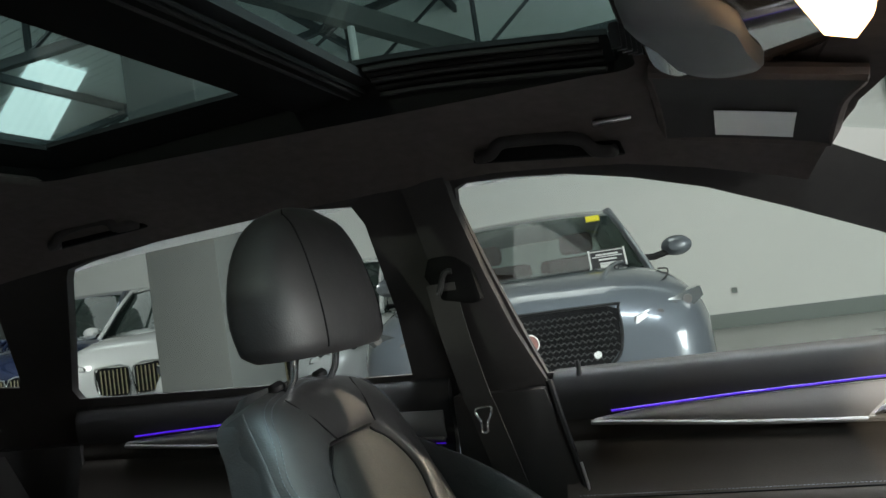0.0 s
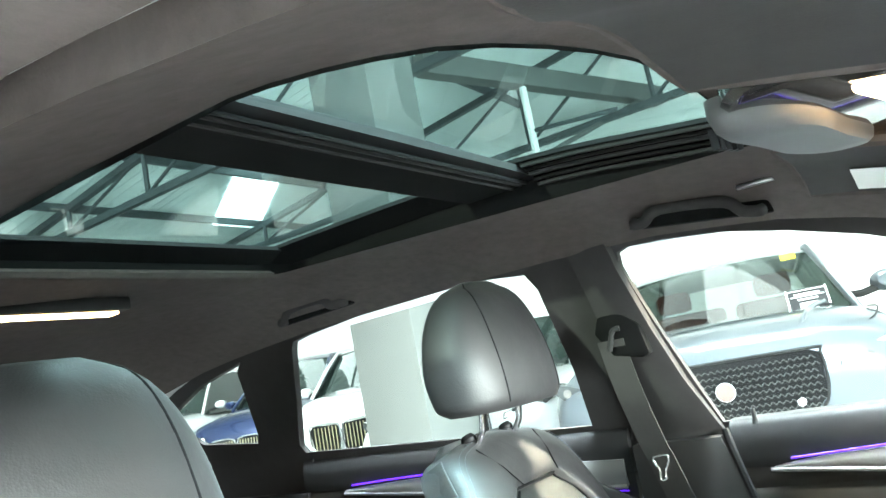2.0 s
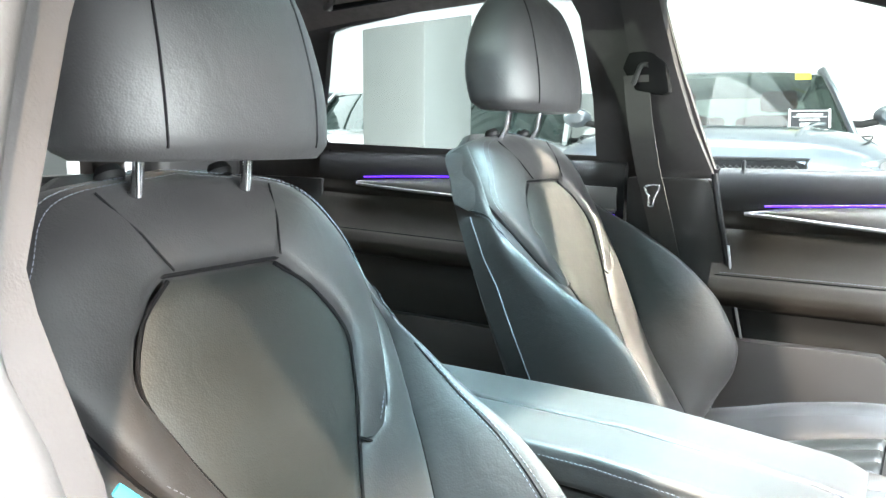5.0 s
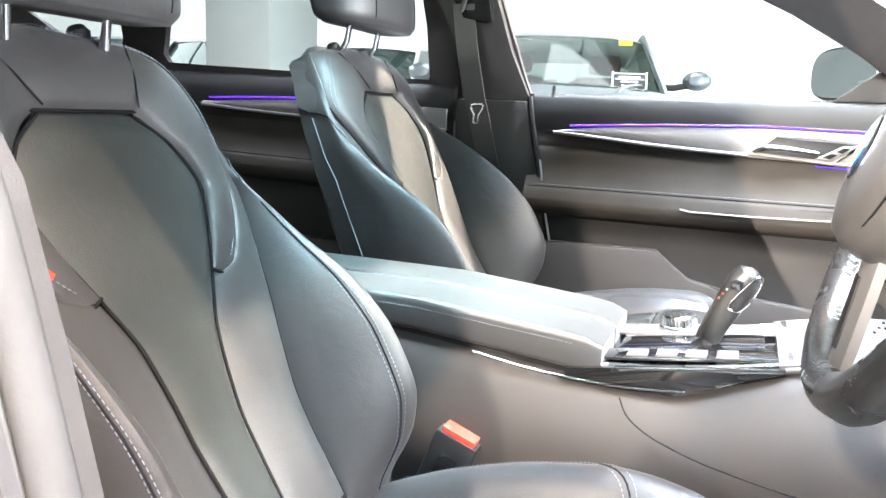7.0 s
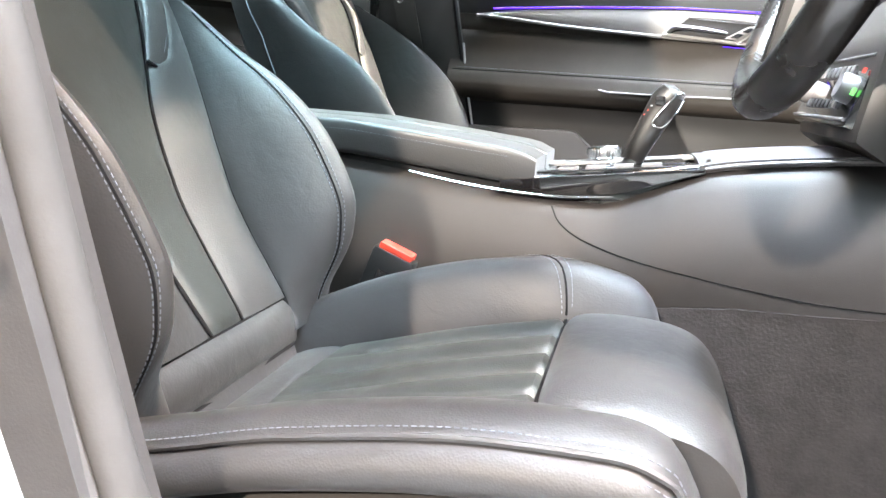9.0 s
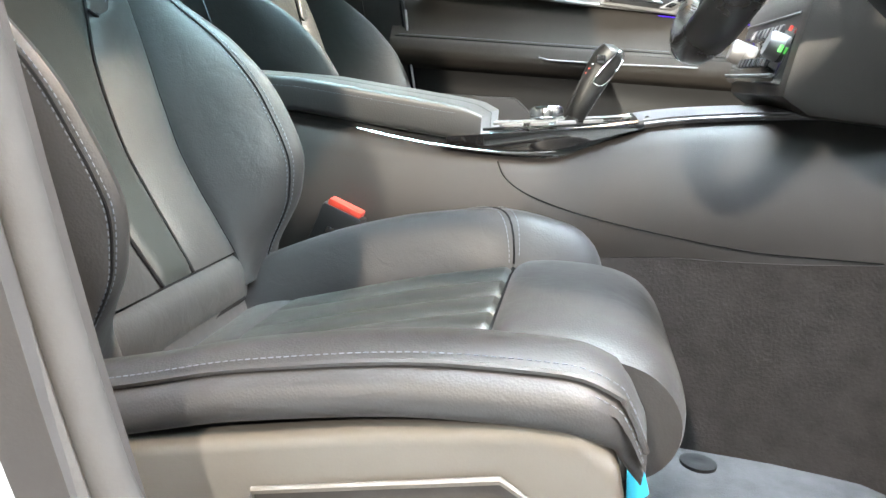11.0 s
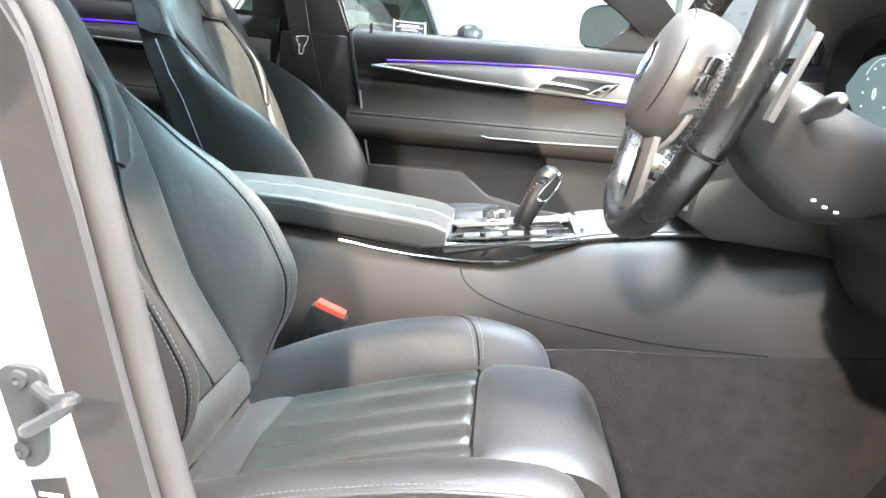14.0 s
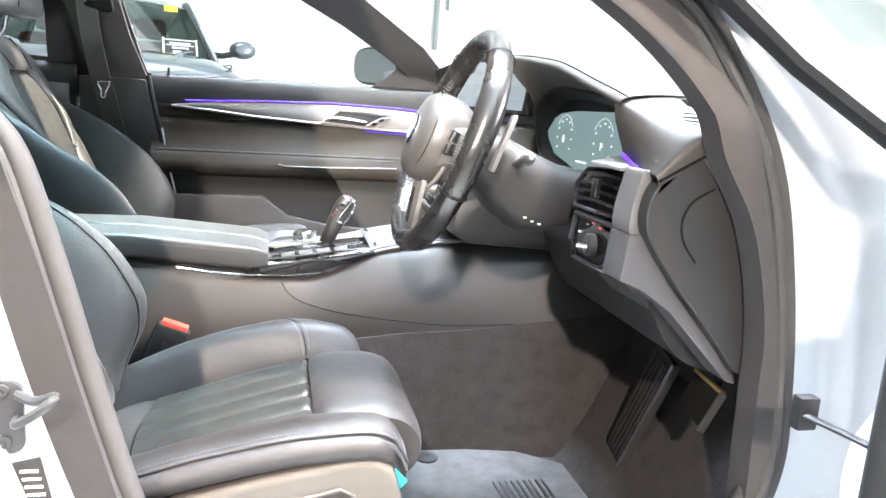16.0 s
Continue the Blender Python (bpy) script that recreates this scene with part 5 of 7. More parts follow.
def far_belt():
    b = thing("seat_belt", (-0.2, 0.64, 0.4), "dark seat belt hanging on the far pillar with a chrome tongue", "seat belt")
    path = [(-0.232, 0.598, 1.19), (-0.224, 0.612, 1.10), (-0.210, 0.632, 1.0), (-0.200, 0.645, 0.95), (-0.16, 0.668, 0.75), (-0.13, 0.67, 0.45)]
    c = spline(path, 6)
    part("webbing", grid(lambda u, v: c[round(u * (len(c) - 1))] + Vector((0.050 * (v - 0.5), 0.0, 0)), len(c) - 1, 4, Vector((0, 0.003, 0))), BELT, b, "black woven belt webbing")
    part("tongue", tube(spline([(x, 0.620, z) for x, z in ((-0.210, 0.975), (-0.184, 0.978), (-0.185, 0.965), (-0.192, 0.952), (-0.194, 0.938), (-0.203, 0.937), (-0.203, 0.954), (-0.208, 0.963))], 3, True), 0.0024, 8, True), CHROME, b, "chrome belt tongue")


far_belt()

# ---- steering wheel ----
def steering_wheel():
    C = Vector((0.503, -0.382, 0.930))
    tilt = radians(20)
    up = Vector((math.sin(tilt), 0, math.cos(tilt)))
    back = Vector((-math.cos(tilt), 0, math.sin(tilt)))          # towards the driver
    sidev = Vector((0, 1, 0))
    R = 0.168
    w = thing("steering_wheel", C, "dark worn leather three-spoke steering wheel with satin spokes", "steering wheel")
    def at(a, r=R, h=0.0):
        return C + up * (r * math.cos(a)) + sidev * (r * math.sin(a)) + back * h
    n = 72
    def ringfun(i, rr):
        a = 2 * math.pi * i / n
        return at(a, R * (0.985 if abs(math.sin(a)) < 0.4 and math.cos(a) < 0 else 1.0))
    pts = [ringfun(i, R) for i in range(n)]
    rad = []
    for i in range(n):
        a = 2 * math.pi * i / n
        grip = math.exp(-((abs(math.degrees(math.atan2(math.sin(a), math.cos(a)))) - 70) / 22) ** 2)
        rad.append(0.0165 + 0.0022 * grip)
    rim = part("rim", tube(pts, rad, 16, True, flat=1.12, up=tuple(back)), mat("worn_wheel_leather", (0.013, 0.0122, 0.0118), 0.27, 0, 0.06, 0.002, 0.12, 0.08, 0.6, rough_var=0.02, cells=True), w, "smooth worn black leather rim")
    for deg in (38, -38, 112, -112):
        a = radians(deg)
        o = (at(a) - C).normalized()
        part("rim_seam", tube([at(a) + 0.0192 * math.cos(2 * math.pi * k / 20) * o + 0.0205 * math.sin(2 * math.pi * k / 20) * back for k in range(20)], 0.0011, 5, True), SEAM, rim)
    # airbag boss
    rings = []
    for h, g in ((-0.045, 0.62), (-0.02, 0.85), (0.0, 0.97), (0.022, 1.0), (0.040, 0.96), (0.050, 0.84), (0.055, 0.6), (0.057, 0.3)):
        ring = []
        for k in range(40):
            a = 2 * math.pi * k / 40
            c, s = math.cos(a), math.sin(a)
            rx = 0.076 * g * math.copysign(abs(s) ** 0.9, s)
            ry = (0.068 if c > 0 else 0.074) * g * math.copysign(abs(c) ** 0.9, c)
            ring.append(C + up * ry + sidev * rx * (1.0 if c > 0 else 1 - 0.12 * abs(c)) + back * h)
        rings.append(ring)
    hub = part("airbag_cover", loft(rings), STITCHED_HUB, w, "dark padded airbag cover")
    part("badge", lathe([(0.024, 0), (0.024, 0.002), (0.021, 0.0035), (0, 0.004)], C + back * 0.0560 - up * 0.002, back, 32), CHROME, hub, "round silver badge")
    for a0, a1, m in ((0, 90, 0), (90, 180, 1), (180, 270, 0), (270, 360, 1)):
        bm = bmesh.new()
        c0 = C + back * 0.0604 - up * 0.002
        vs = [bm.verts.new(c0)] + [bm.verts.new(c0 + 0.0155 * (math.cos(radians(a0 + (a1 - a0) * k / 6)) * up + math.sin(radians(a0 + (a1 - a0) * k / 6)) * sidev)) for k in range(7)]
        for k in range(1, 7):
            bm.faces.new((vs[0], vs[k], vs[k + 1]))
        part("badge_quarter", bm, (mat("badge_blue", (0.03, 0.18, 0.55), 0.3, mottle=0.05), WHITE_MARK)[m], hub)
    # spokes with switches
    for sg in (1, -1):
        a = spline([tuple(C + sidev * sg * 0.060 + up * 0.020 + back * 0.015), tuple(C + sidev * sg * 0.105 + up * 0.026 + back * 0.010), tuple(C + sidev * sg * 0.158 + up * 0.030)], 5)
        b = spline([tuple(C + sidev * sg * 0.060 - up * 0.040 + back * 0.015), tuple(C + sidev * sg * 0.105 - up * 0.030 + back * 0.010), tuple(C + sidev * sg * 0.156 - up * 0.032)], 5)
        sp = part("spoke", grid(lambda u, v: a[round(u * (len(a) - 1))].lerp(b[round(u * (len(b) - 1))], v) + back * 0.004 * math.sin(math.pi * v), len(a) - 1, 6, back * -0.014), SATIN, w, "satin grey spoke with switches")
        for k, (r, h) in enumerate(((0.085, 0.010), (0.085, -0.012), (0.112, 0.008), (0.112, -0.010))):
            m = Matrix.Translation(C + sidev * sg * r + up * h + back * 0.0195) @ Matrix((tuple(sidev), tuple(up), tuple(back))).transposed().to_4x4()
            part("switch", box(-0.010, 0.010, -0.008, 0.008, -0.006, 0.002, 0.002, m), PIANO, sp)
    # lower spoke: a silver blade with a dark slot, and a silver edge under the airbag cover
    def blade(u, v):
        return C - up * (0.060 + 0.098 * u) + sidev * (0.030 - 0.004 * u) * (2 * v - 1) + back * (0.020 - 0.018 * u + 0.004 * math.sin(math.pi * v))
    low = part("lower_spoke", grid(blade, 8, 10, back * -0.007), SATIN, w, "satin grey lower spoke")
    part("spoke_slot", grid(lambda u, v: blade(0.25 + 0.55 * u, 0.34 + 0.32 * v) + back * 0.0015, 4, 4, back * -0.002), RUBBER, low, "dark slot")
    part("silver_edge", tube([C + up * 0.079 * math.cos(q) * 1.0 + sidev * 0.081 * math.sin(q) + back * 0.006 for q in np.linspace(radians(100), radians(260), 20)], 0.0035, 6), WEDGE, hub)
    part("hub_seam", tube([C + up * 0.0665 * math.cos(q) + sidev * 0.072 * math.sin(q) + back * 0.0418 for q in np.linspace(0, 2 * math.pi, 40, endpoint=False)], 0.0008, 5, True), SEAM, hub)
    # laced thread on the inner side of the rim, where the grips are
    lace = []
    for sg in (1, -1):
        for k in range(44):
            q = sg * radians(48 + 2.4 * k)
            lace.append([at(q, R - 0.0175, 0.010), at(q + sg * radians(1.0), R - 0.0190, 0.004), at(q, R - 0.0195, -0.003)])
    part("lacing", stitches(lace, 0.0045, 0.0006, 0.0007), THREAD, rim, "grey laced thread")["kind"] = "stuff"
    grips = bmesh.new()
    for sg in (1, -1):
        for i in range(26):
            for j in range(5):
                q = sg * radians(84 + 1.7 * i)
                e = radians(-30 + 24 * j)
                c0 = at(q, R - 0.0186 * math.cos(e), 0.0200 * math.sin(e) + 0.004)
                merge(grips, lathe([(0.0011, 0), (0.0007, 0.0005), (0, 0.0006)], c0, (C - c0), 5))
    part("grip_perforation", grips, RUBBER, rim)["kind"] = "stuff"
    # gear shift paddles
    for sg in (1, -1):
        m = Matrix.Translation(C + sidev * sg * 0.128 + back * -0.046 + up * 0.03) @ Matrix((tuple(sidev), tuple(up), tuple(back))).transposed().to_4x4()
        part("shift_paddle", box(-0.006, 0.010, -0.046, 0.040, -0.004, 0.004, 0.003, m), WEDGE, w, "satin metal shift paddle")
    # column shroud behind the wheel with stalks
    s = thing("steering_column", (0.62, -0.382, 0.85), "black steering column shroud with two stalks", "steering column")
    rings = []
    for x, zc, hw, hh in ((0.545, 0.905, 0.046, 0.042), (0.575, 0.890, 0.058, 0.062), (0.615, 0.866, 0.068, 0.068), (0.655, 0.856, 0.070, 0.060), (0.685, 0.854, 0.062, 0.050), (0.74, 0.856, 0.05, 0.04)):
        rings.append([Vector((x, -0.382 + hw * math.copysign(abs(math.cos(q)) ** 0.6, math.cos(q)), zc + hh * math.copysign(abs(math.sin(q)) ** 0.6, math.sin(q)))) for q in np.linspace(0, 2 * math.pi, 28, endpoint=False)])
    part("shroud", loft(rings), PLASTIC, s, "soft black column shroud")
    for k, (dx, dz) in enumerate(((0.0, 0.006), (0.012, 0.0), (0.024, -0.004))):
        part("icon_mark", box(0.615 + dx, 0.6195 + dx, -0.4545, -0.4525, 0.819 + dz, 0.8215 + dz, 0.0), WHITE_MARK, s)
    for sg in (1, -1):
        pts = [(0.60, -0.382 + sg * 0.05, 0.905), (0.598, -0.382 + sg * 0.10, 0.915), (0.59, -0.382 + sg * 0.155, 0.925)]
        part("stalk", tube(spline(pts, 5), [0.009, 0.008, 0.007, 0.007, 0.0075, 0.009, 0.010, 0.010, 0.0095, 0.008, 0.004], 10), SATIN, s, "grey control stalk")
    part("collar", lathe([(0.034, 0), (0.036, 0.02), (0.030, 0.05)], C - back * 0.045 * 2.2, back, 24), PLASTIC, s)


steering_wheel()


# ---- dashboard ----
def dashboard():
    d = thing("dashboard", (1.0, YC, 0.6), "dark dashboard with a brown-lit top pad, vents and a digital cluster", "dashboard")
    # top pad: a thick rounded nose over the cluster, level towards the windscreen
    ZT = hermite([-0.672, -0.652, -0.588, -0.442, -0.266, -0.018, 0.2, 0.68], [0.972, 0.984, 1.008, 1.040, 1.073, 1.090, 1.094, 1.080])
    ZB = hermite([-0.672, -0.62, -0.573, -0.506, -0.389, -0.229, -0.142, -0.10, 0.68], [0.940, 0.955, 0.977, 1.002, 1.021, 1.028, 1.010, 0.985, 0.985])
    def top(u, v):
        y = -0.560 + 1.240 * v
        zt, zb = ZT(y), ZB(y)
        pts = spline([(0.765, zb - 0.008, 0), (0.742, zb, 0), (0.716, zb + 0.45 * (zt - zb), 0), (0.702, zt - 0.012, 0), (0.709, zt - 0.001, 0), (0.76, zt + 0.007, 0), (0.86, zt + 0.010, 0), (1.05, zt - 0.004, 0), (1.32, zt - 0.03, 0)], 4)
        p = pts[round(u * (len(pts) - 1))]
        return (p.x, y, p.y)
    part("top_pad", grid(top, 32, 80), DASH, d, "dark brown soft dashboard top", angle=60)
    part("ridge_seam", tube([(0.712, y, ZT(y) + 0.0012) for y in np.linspace(-0.56, 0.6, 60)], 0.0009, 5), SEAM, d)
    # face below the shelf
    FACE = spline([(0.790, 0, 0.985), (0.800, 0, 0.95), (0.770, 0, 0.90), (0.755, 0, 0.84), (0.775, 0, 0.78), (0.80, 0, 0.72), (0.84, 0, 0.665), (0.90, 0, 0.64), (1.0, 0, 0.63)], 6)
    n = len(FACE) - 1
    part("face", grid(lambda u, v: (FACE[round(u * n)].x + 0.0, -0.20 + 0.90 * v, FACE[round(u * n)].z), n, 20, Vector((0.03, 0, 0))), DASH, d, "dark dashboard face")
    KN = spline([(0.80, 0, 0.88), (0.775, 0, 0.83), (0.755, 0, 0.78), (0.765, 0, 0.73), (0.80, 0, 0.67), (0.85, 0, 0.635), (0.95, 0, 0.62)], 6)
    k = len(KN) - 1
    part("knee_panel", grid(lambda u, v: (KN[round(u * k)].x, -0.60 + 0.42 * v, KN[round(u * k)].z), k, 14, Vector((0.03, 0, 0))), PLASTIC, d, "black knee panel below the column")
    # cluster under its hood
    part("display_housing", box(0.785, 0.81, -0.60, -0.08, 0.80, 1.02, 0.01), RUBBER, d)
    poly = [(-0.482, 0.929), (-0.490, 0.974), (-0.465, 0.988), (-0.419, 0.993), (-0.27, 0.990), (-0.205, 0.984), (-0.175, 0.974), (-0.140, 0.944), (-0.195, 0.909), (-0.30, 0.890), (-0.37, 0.888), (-0.43, 0.905)]
    cl = part("instrument_display", cutout(poly, [], lambda y, z: (0.757 + 0.05 * (z - 0.94), y, z), lambda y, z: (0.765 + 0.05 * (z - 0.94), y, z)), SCREEN, d, "grey-teal digital instrument cluster")
    def mark(y, z, w, h, m=INK):
        return part("display_mark", cutout([(y - w / 2, z - h / 2), (y + w / 2, z - h / 2), (y + w / 2, z + h / 2), (y - w / 2, z + h / 2)], [], lambda a, b: (0.7555 + 0.05 * (b - 0.94), a, b), lambda a, b: (0.7565 + 0.05 * (b - 0.94), a, b)), m, cl)
    for cy in (-0.235, -0.400):
        for a in range(-120, 121, 30):
            mark(cy + 0.034 * math.sin(radians(a)), 0.940 + 0.034 * math.cos(radians(a)), 0.003, 0.0026)
        arc = [(0.7553 + 0.05 * (0.040 * math.cos(radians(a))), cy + 0.040 * math.sin(radians(a)), 0.942 + 0.040 * math.cos(radians(a))) for a in range(-60, 61, 10)]
        part("display_arc", tube(arc, 0.0004, 5), INK, cl)
    mark(-0.325, 0.905, 0.045, 0.003)
    for txt, y, z, size in (("0", -0.235, 0.938, 0.020), ("P", -0.400, 0.936, 0.018)):
        cu = bpy.data.curves.new("digit", "FONT")
        cu.body, cu.size, cu.align_x, cu.align_y, cu.extrude = txt, size, "CENTER", "CENTER", 0.0004
        tmp = bpy.data.objects.new("digit", cu)
        me = bpy.data.meshes.new_from_object(tmp)
        bpy.data.objects.remove(tmp)
        me.transform(Matrix.Translation((0.7545 + 0.05 * (z - 0.94), y, z)) @ Euler((radians(90), 0, radians(-90))).to_matrix().to_4x4())
        bm = bmesh.new()
        bm.from_mesh(me)
        bpy.data.meshes.remove(me)
        part("display_digit", bm, INK, cl)
    rim_ = spline([(0.741, y, z) for y, z in ((-0.119, 0.962), (-0.142, 1.008), (-0.229, 1.027), (-0.389, 1.020), (-0.506, 1.001), (-0.565, 0.975), (-0.545, 0.925), (-0.45, 0.880), (-0.36, 0.864), (-0.19, 0.886))], 6, True)
    inner_ = [Vector((0.766, -0.315 + (p.y + 0.315) * 0.84, 0.943 + (p.z - 0.943) * 0.80)) for p in rim_]
    n_ = len(rim_)
    bm = bmesh.new()
    A = [bm.verts.new(p) for p in rim_]
    M_ = [bm.verts.new(p.lerp(q, 0.5) + Vector((0, 0, 0.003))) for p, q in zip(rim_, inner_)]
    B = [bm.verts.new(p) for p in inner_]
    for k_ in range(n_):
        l_ = (k_ + 1) % n_
        bm.faces.new((A[k_], A[l_], M_[l_], M_[k_]))
        bm.faces.new((M_[k_], M_[l_], B[l_], B[k_]))
    part("display_hood", bm, RUBBER, d, "black recess round the cluster")
    part("hood_edge", tube(rim_, 0.0035, 6, True), RUBBER, d)
    # infotainment screen, turned to the driver
    SM = Matrix.Translation((0.695, 0.025, 1.028)) @ Euler((0, radians(8), radians(16))).to_matrix().to_4x4()
    sc = part("screen", box(-0.010, 0.010, -0.140, 0.140, -0.056, 0.056, 0.006, SM), PIANO, d, "free-standing infotainment screen")
    part("screen_image", box(-0.0125, -0.0105, -0.130, 0.130, -0.048, 0.048, 0.0, SM), SCREEN2, sc, "pale screen picture")
    for r in range(3):
        for q in range(5):
            part("screen_bar", box(-0.0140, -0.0130, -0.105 + 0.05 * q, -0.085 + 0.05 * q, -0.032 + 0.027 * r, -0.028 + 0.027 * r, 0.0, SM), SCREEN, sc)
    part("ambient_light", tube([(0.737, -0.08, 0.925), (0.737, 0.0, 0.925), (0.745, 0.6, 0.925)], 0.0032, 6), LED, d, "violet light line on the dashboard")
    # centre stack: gloss panel with climate knobs
    CM = Matrix.Translation((0.590, 0.045, 0.798)) @ Euler((0, radians(17), 0)).to_matrix().to_4x4()
    st = part("climate_panel", box(0.0, 0.05, -0.150, 0.150, -0.048, 0.048, 0.006, CM), PIANO, d, "gloss black climate panel")
    part("stack_body", prism([(0.60, 0.85), (0.585, 0.735), (0.62, 0.715), (0.90, 0.70), (0.90, 0.95), (0.70, 0.95), (0.64, 0.90)], "y", -0.125, 0.20, 0.012), DASH, d, "dark centre stack")
    for y in (-0.115, 0.115):
        part("knob", lathe([(0.017, 0), (0.017, 0.014), (0.014, 0.018), (0, 0.018)], CM @ Vector((0, y, -0.005)), CM.to_3x3() @ Vector((-1, 0, 0)), 24), SATIN, st, "satin climate knob")
    for z in (0.036, -0.040):
        part("chrome_bar", tube([tuple(CM @ Vector((-0.002, -0.147, z))), tuple(CM @ Vector((-0.002, 0.147, z)))], 0.0022, 8), SATIN, st)
    for q in range(8):
        part("button", box(-0.004, 0.003, -0.086 + 0.022 * q, -0.070 + 0.022 * q, 0.012, 0.026, 0.002, CM), SATIN, st)
        part("button", box(-0.004, 0.003, -0.086 + 0.022 * q, -0.070 + 0.022 * q, -0.028, -0.016, 0.002, CM), PLASTIC, st)
    part("green_mark", box(-0.006, -0.003, -0.142, -0.134, -0.012, -0.004, 0.0, CM), INK_GREEN, st)
    part("red_mark", box(-0.006, -0.003, -0.142, -0.136, 0.014, 0.020, 0.0, CM), INK_RED, st)
    # outer vent and light switch on the driver's side
    def face_x(y, z):
        return 0.689 + 0.30 * max(0.0, z - 0.855) - 0.16 * (y + 0.50)
    vo = [(-0.590, 0.852), (-0.588, 0.892), (-0.565, 0.916), (-0.480, 0.908), (-0.466, 0.886), (-0.480, 0.852)]
    v = part("vent", cutout(vo, [], lambda y, z: (face_x(y, z) + 0.012, y, z), lambda y, z: (0.77, y, z)), RUBBER, d, "gloss black side air vent")
    part("vent_frame", tube([(face_x(y, z), y, z) for y, z in vo], 0.0042, 8, True), PIANO, v)
    for q in range(4):
        z = 0.861 + 0.0125 * q
        part("vent_slat", grid(lambda a_, b_, z=z: (face_x(-0.586 + 0.112 * a_, z) + 0.012 * b_ - 0.001, -0.586 + 0.112 * a_, z + 0.004 * math.sin(math.pi * a_)), 6, 2, Vector((0, 0, 0.0045))), PIANO, v)
    part("vent_slider", box(0.686, 0.696, -0.545, -0.528, 0.872, 0.900, 0.003), PIANO, v)
    lo = [(-0.588, 0.838), (-0.486, 0.842), (-0.476, 0.800), (-0.492, 0.775), (-0.56, 0.770), (-0.586, 0.790)]
    ls = part("light_switch", cutout(lo, [], lambda y, z: (face_x(y, z) + 0.004, y, z), lambda y, z: (0.77, y, z)), PIANO, d, "gloss black light switch panel")
    part("switch_frame", tube([(face_x(y, z), y, z) for y, z in lo], 0.0045, 8, True), RUBBER, ls)
    part("rotary_switch", lathe([(0.017, 0), (0.017, 0.010), (0.013, 0.014), (0, 0.014)], (face_x(-0.535, 0.80) + 0.004, -0.535, 0.802), (-1, 0.15, 0), 24), RUBBER, ls, "dark rotary light switch")
    part("switch_grip", box(-0.003, 0.003, -0.013, 0.013, 0.0, 0.008, 0.001, Matrix.Translation((face_x(-0.535, 0.80) - 0.010, -0.537, 0.802)) @ Euler((radians(60), radians(-90), 0)).to_matrix().to_4x4()), CHROME, ls)
    for y, z, mk in ((-0.548, 0.829, INK_RED), (-0.530, 0.833, INK_RED), (-0.575, 0.812, INK), (-0.497, 0.815, INK), (-0.497, 0.795, INK), (-0.572, 0.790, INK)):
        part("switch_mark", box(face_x(y, z) + 0.001, face_x(y, z) + 0.0035, y - 0.0025, y + 0.0025, z - 0.001, z + 0.001, 0.0), mk, ls)
    # silver trim ending at the door, with its light line, and the long grey trim below it
    tr = spline([(0.708, 0, 0.924), (0.736, 0, 0.914), (0.722, 0, 0.890), (0.713, 0, 0.862), (0.718, 0, 0.843), (0.698, 0, 0.838), (0.694, 0, 0.862), (0.702, 0, 0.905)], 4, True)
    part("silver_trim", prism([(p.x, p.z) for p in tr], "y", -0.644, -0.592, 0.004, 2), SATIN, d, "curved silver-grey trim end")
    part("ambient_light", tube([(0.7165, -0.556, 0.9375), (0.7140, -0.595, 0.9265), (0.7125, -0.634, 0.9165)], 0.0026, 6), LED, d, "violet light line")
    part("binnacle_side", cutout([(-0.545, 0.996), (-0.585, 0.972), (-0.615, 0.945), (-0.625, 0.925), (-0.57, 0.925), (-0.50, 0.895), (-0.475, 0.895), (-0.50, 0.920), (-0.540, 0.935), (-0.562, 0.975)], [], lambda y, z: (0.735 - 0.25 * max(0.0, 0.94 - z), y, z), lambda y, z: (0.775, y, z), (), [0.92, 0.94, 0.96]), DASH, d, "leatherette beside the cluster")
    part("trim_pad", prism([(0.720, 0.936), (0.770, 0.948), (0.80, 0.948), (0.80, 0.90), (0.745, 0.915)], "y", -0.650, -0.560, 0.004), DASH, d)
    low = [(0.694, 0.838), (0.719, 0.841), (0.733, 0.815), (0.79, 0.742), (0.880, 0.648), (0.886, 0.626), (0.868, 0.632), (0.765, 0.735), (0.724, 0.762), (0.688, 0.776)]
    part("lower_trim", prism(low, "y", -0.648, -0.590, 0.004, 2), LOWER_TRIM, d, "grey lower dashboard trim")
    part("trim_return", prism([(0.692, 0.772), (0.724, 0.760), (0.868, 0.632), (0.92, 0.64), (0.78, 0.80)], "y", -0.590, -0.46, 0.004), PLASTIC_GREY, d)
    part("trim_lip", prism([(0.694, 0.917), (0.694, 0.922), (0.738, 0.931), (0.738, 0.920)], "y", -0.600, -0.500, 0.002), SATIN, d, "satin lip over the vent")
    # end cap facing the door opening
    cap = spline([(0.720, 0, 0.912), (0.746, 0, 0.928), (0.772, 0, 0.944), (0.806, 0, 0.903), (0.834, 0, 0.852), (0.855, 0, 0.792), (0.869, 0, 0.725), (0.874, 0, 0.650), (0.824, 0, 0.704), (0.763, 0, 0.771), (0.718, 0, 0.828), (0.705, 0, 0.858), (0.708, 0, 0.890)], 4, True)
    ec = part("end_cap", prism([(p.x, p.z) for p in cap], "y", -0.668, -0.60, 0.006, 3), PLASTIC, d, "black dashboard end cap")
    part("cap_groove", tube(spline([(0.796, -0.6690, 0.906), (0.766, -0.6690, 0.887), (0.755, -0.6690, 0.860), (0.762, -0.6690, 0.834), (0.782, -0.6690, 0.808)], 6), 0.0016, 5), SEAM, ec)
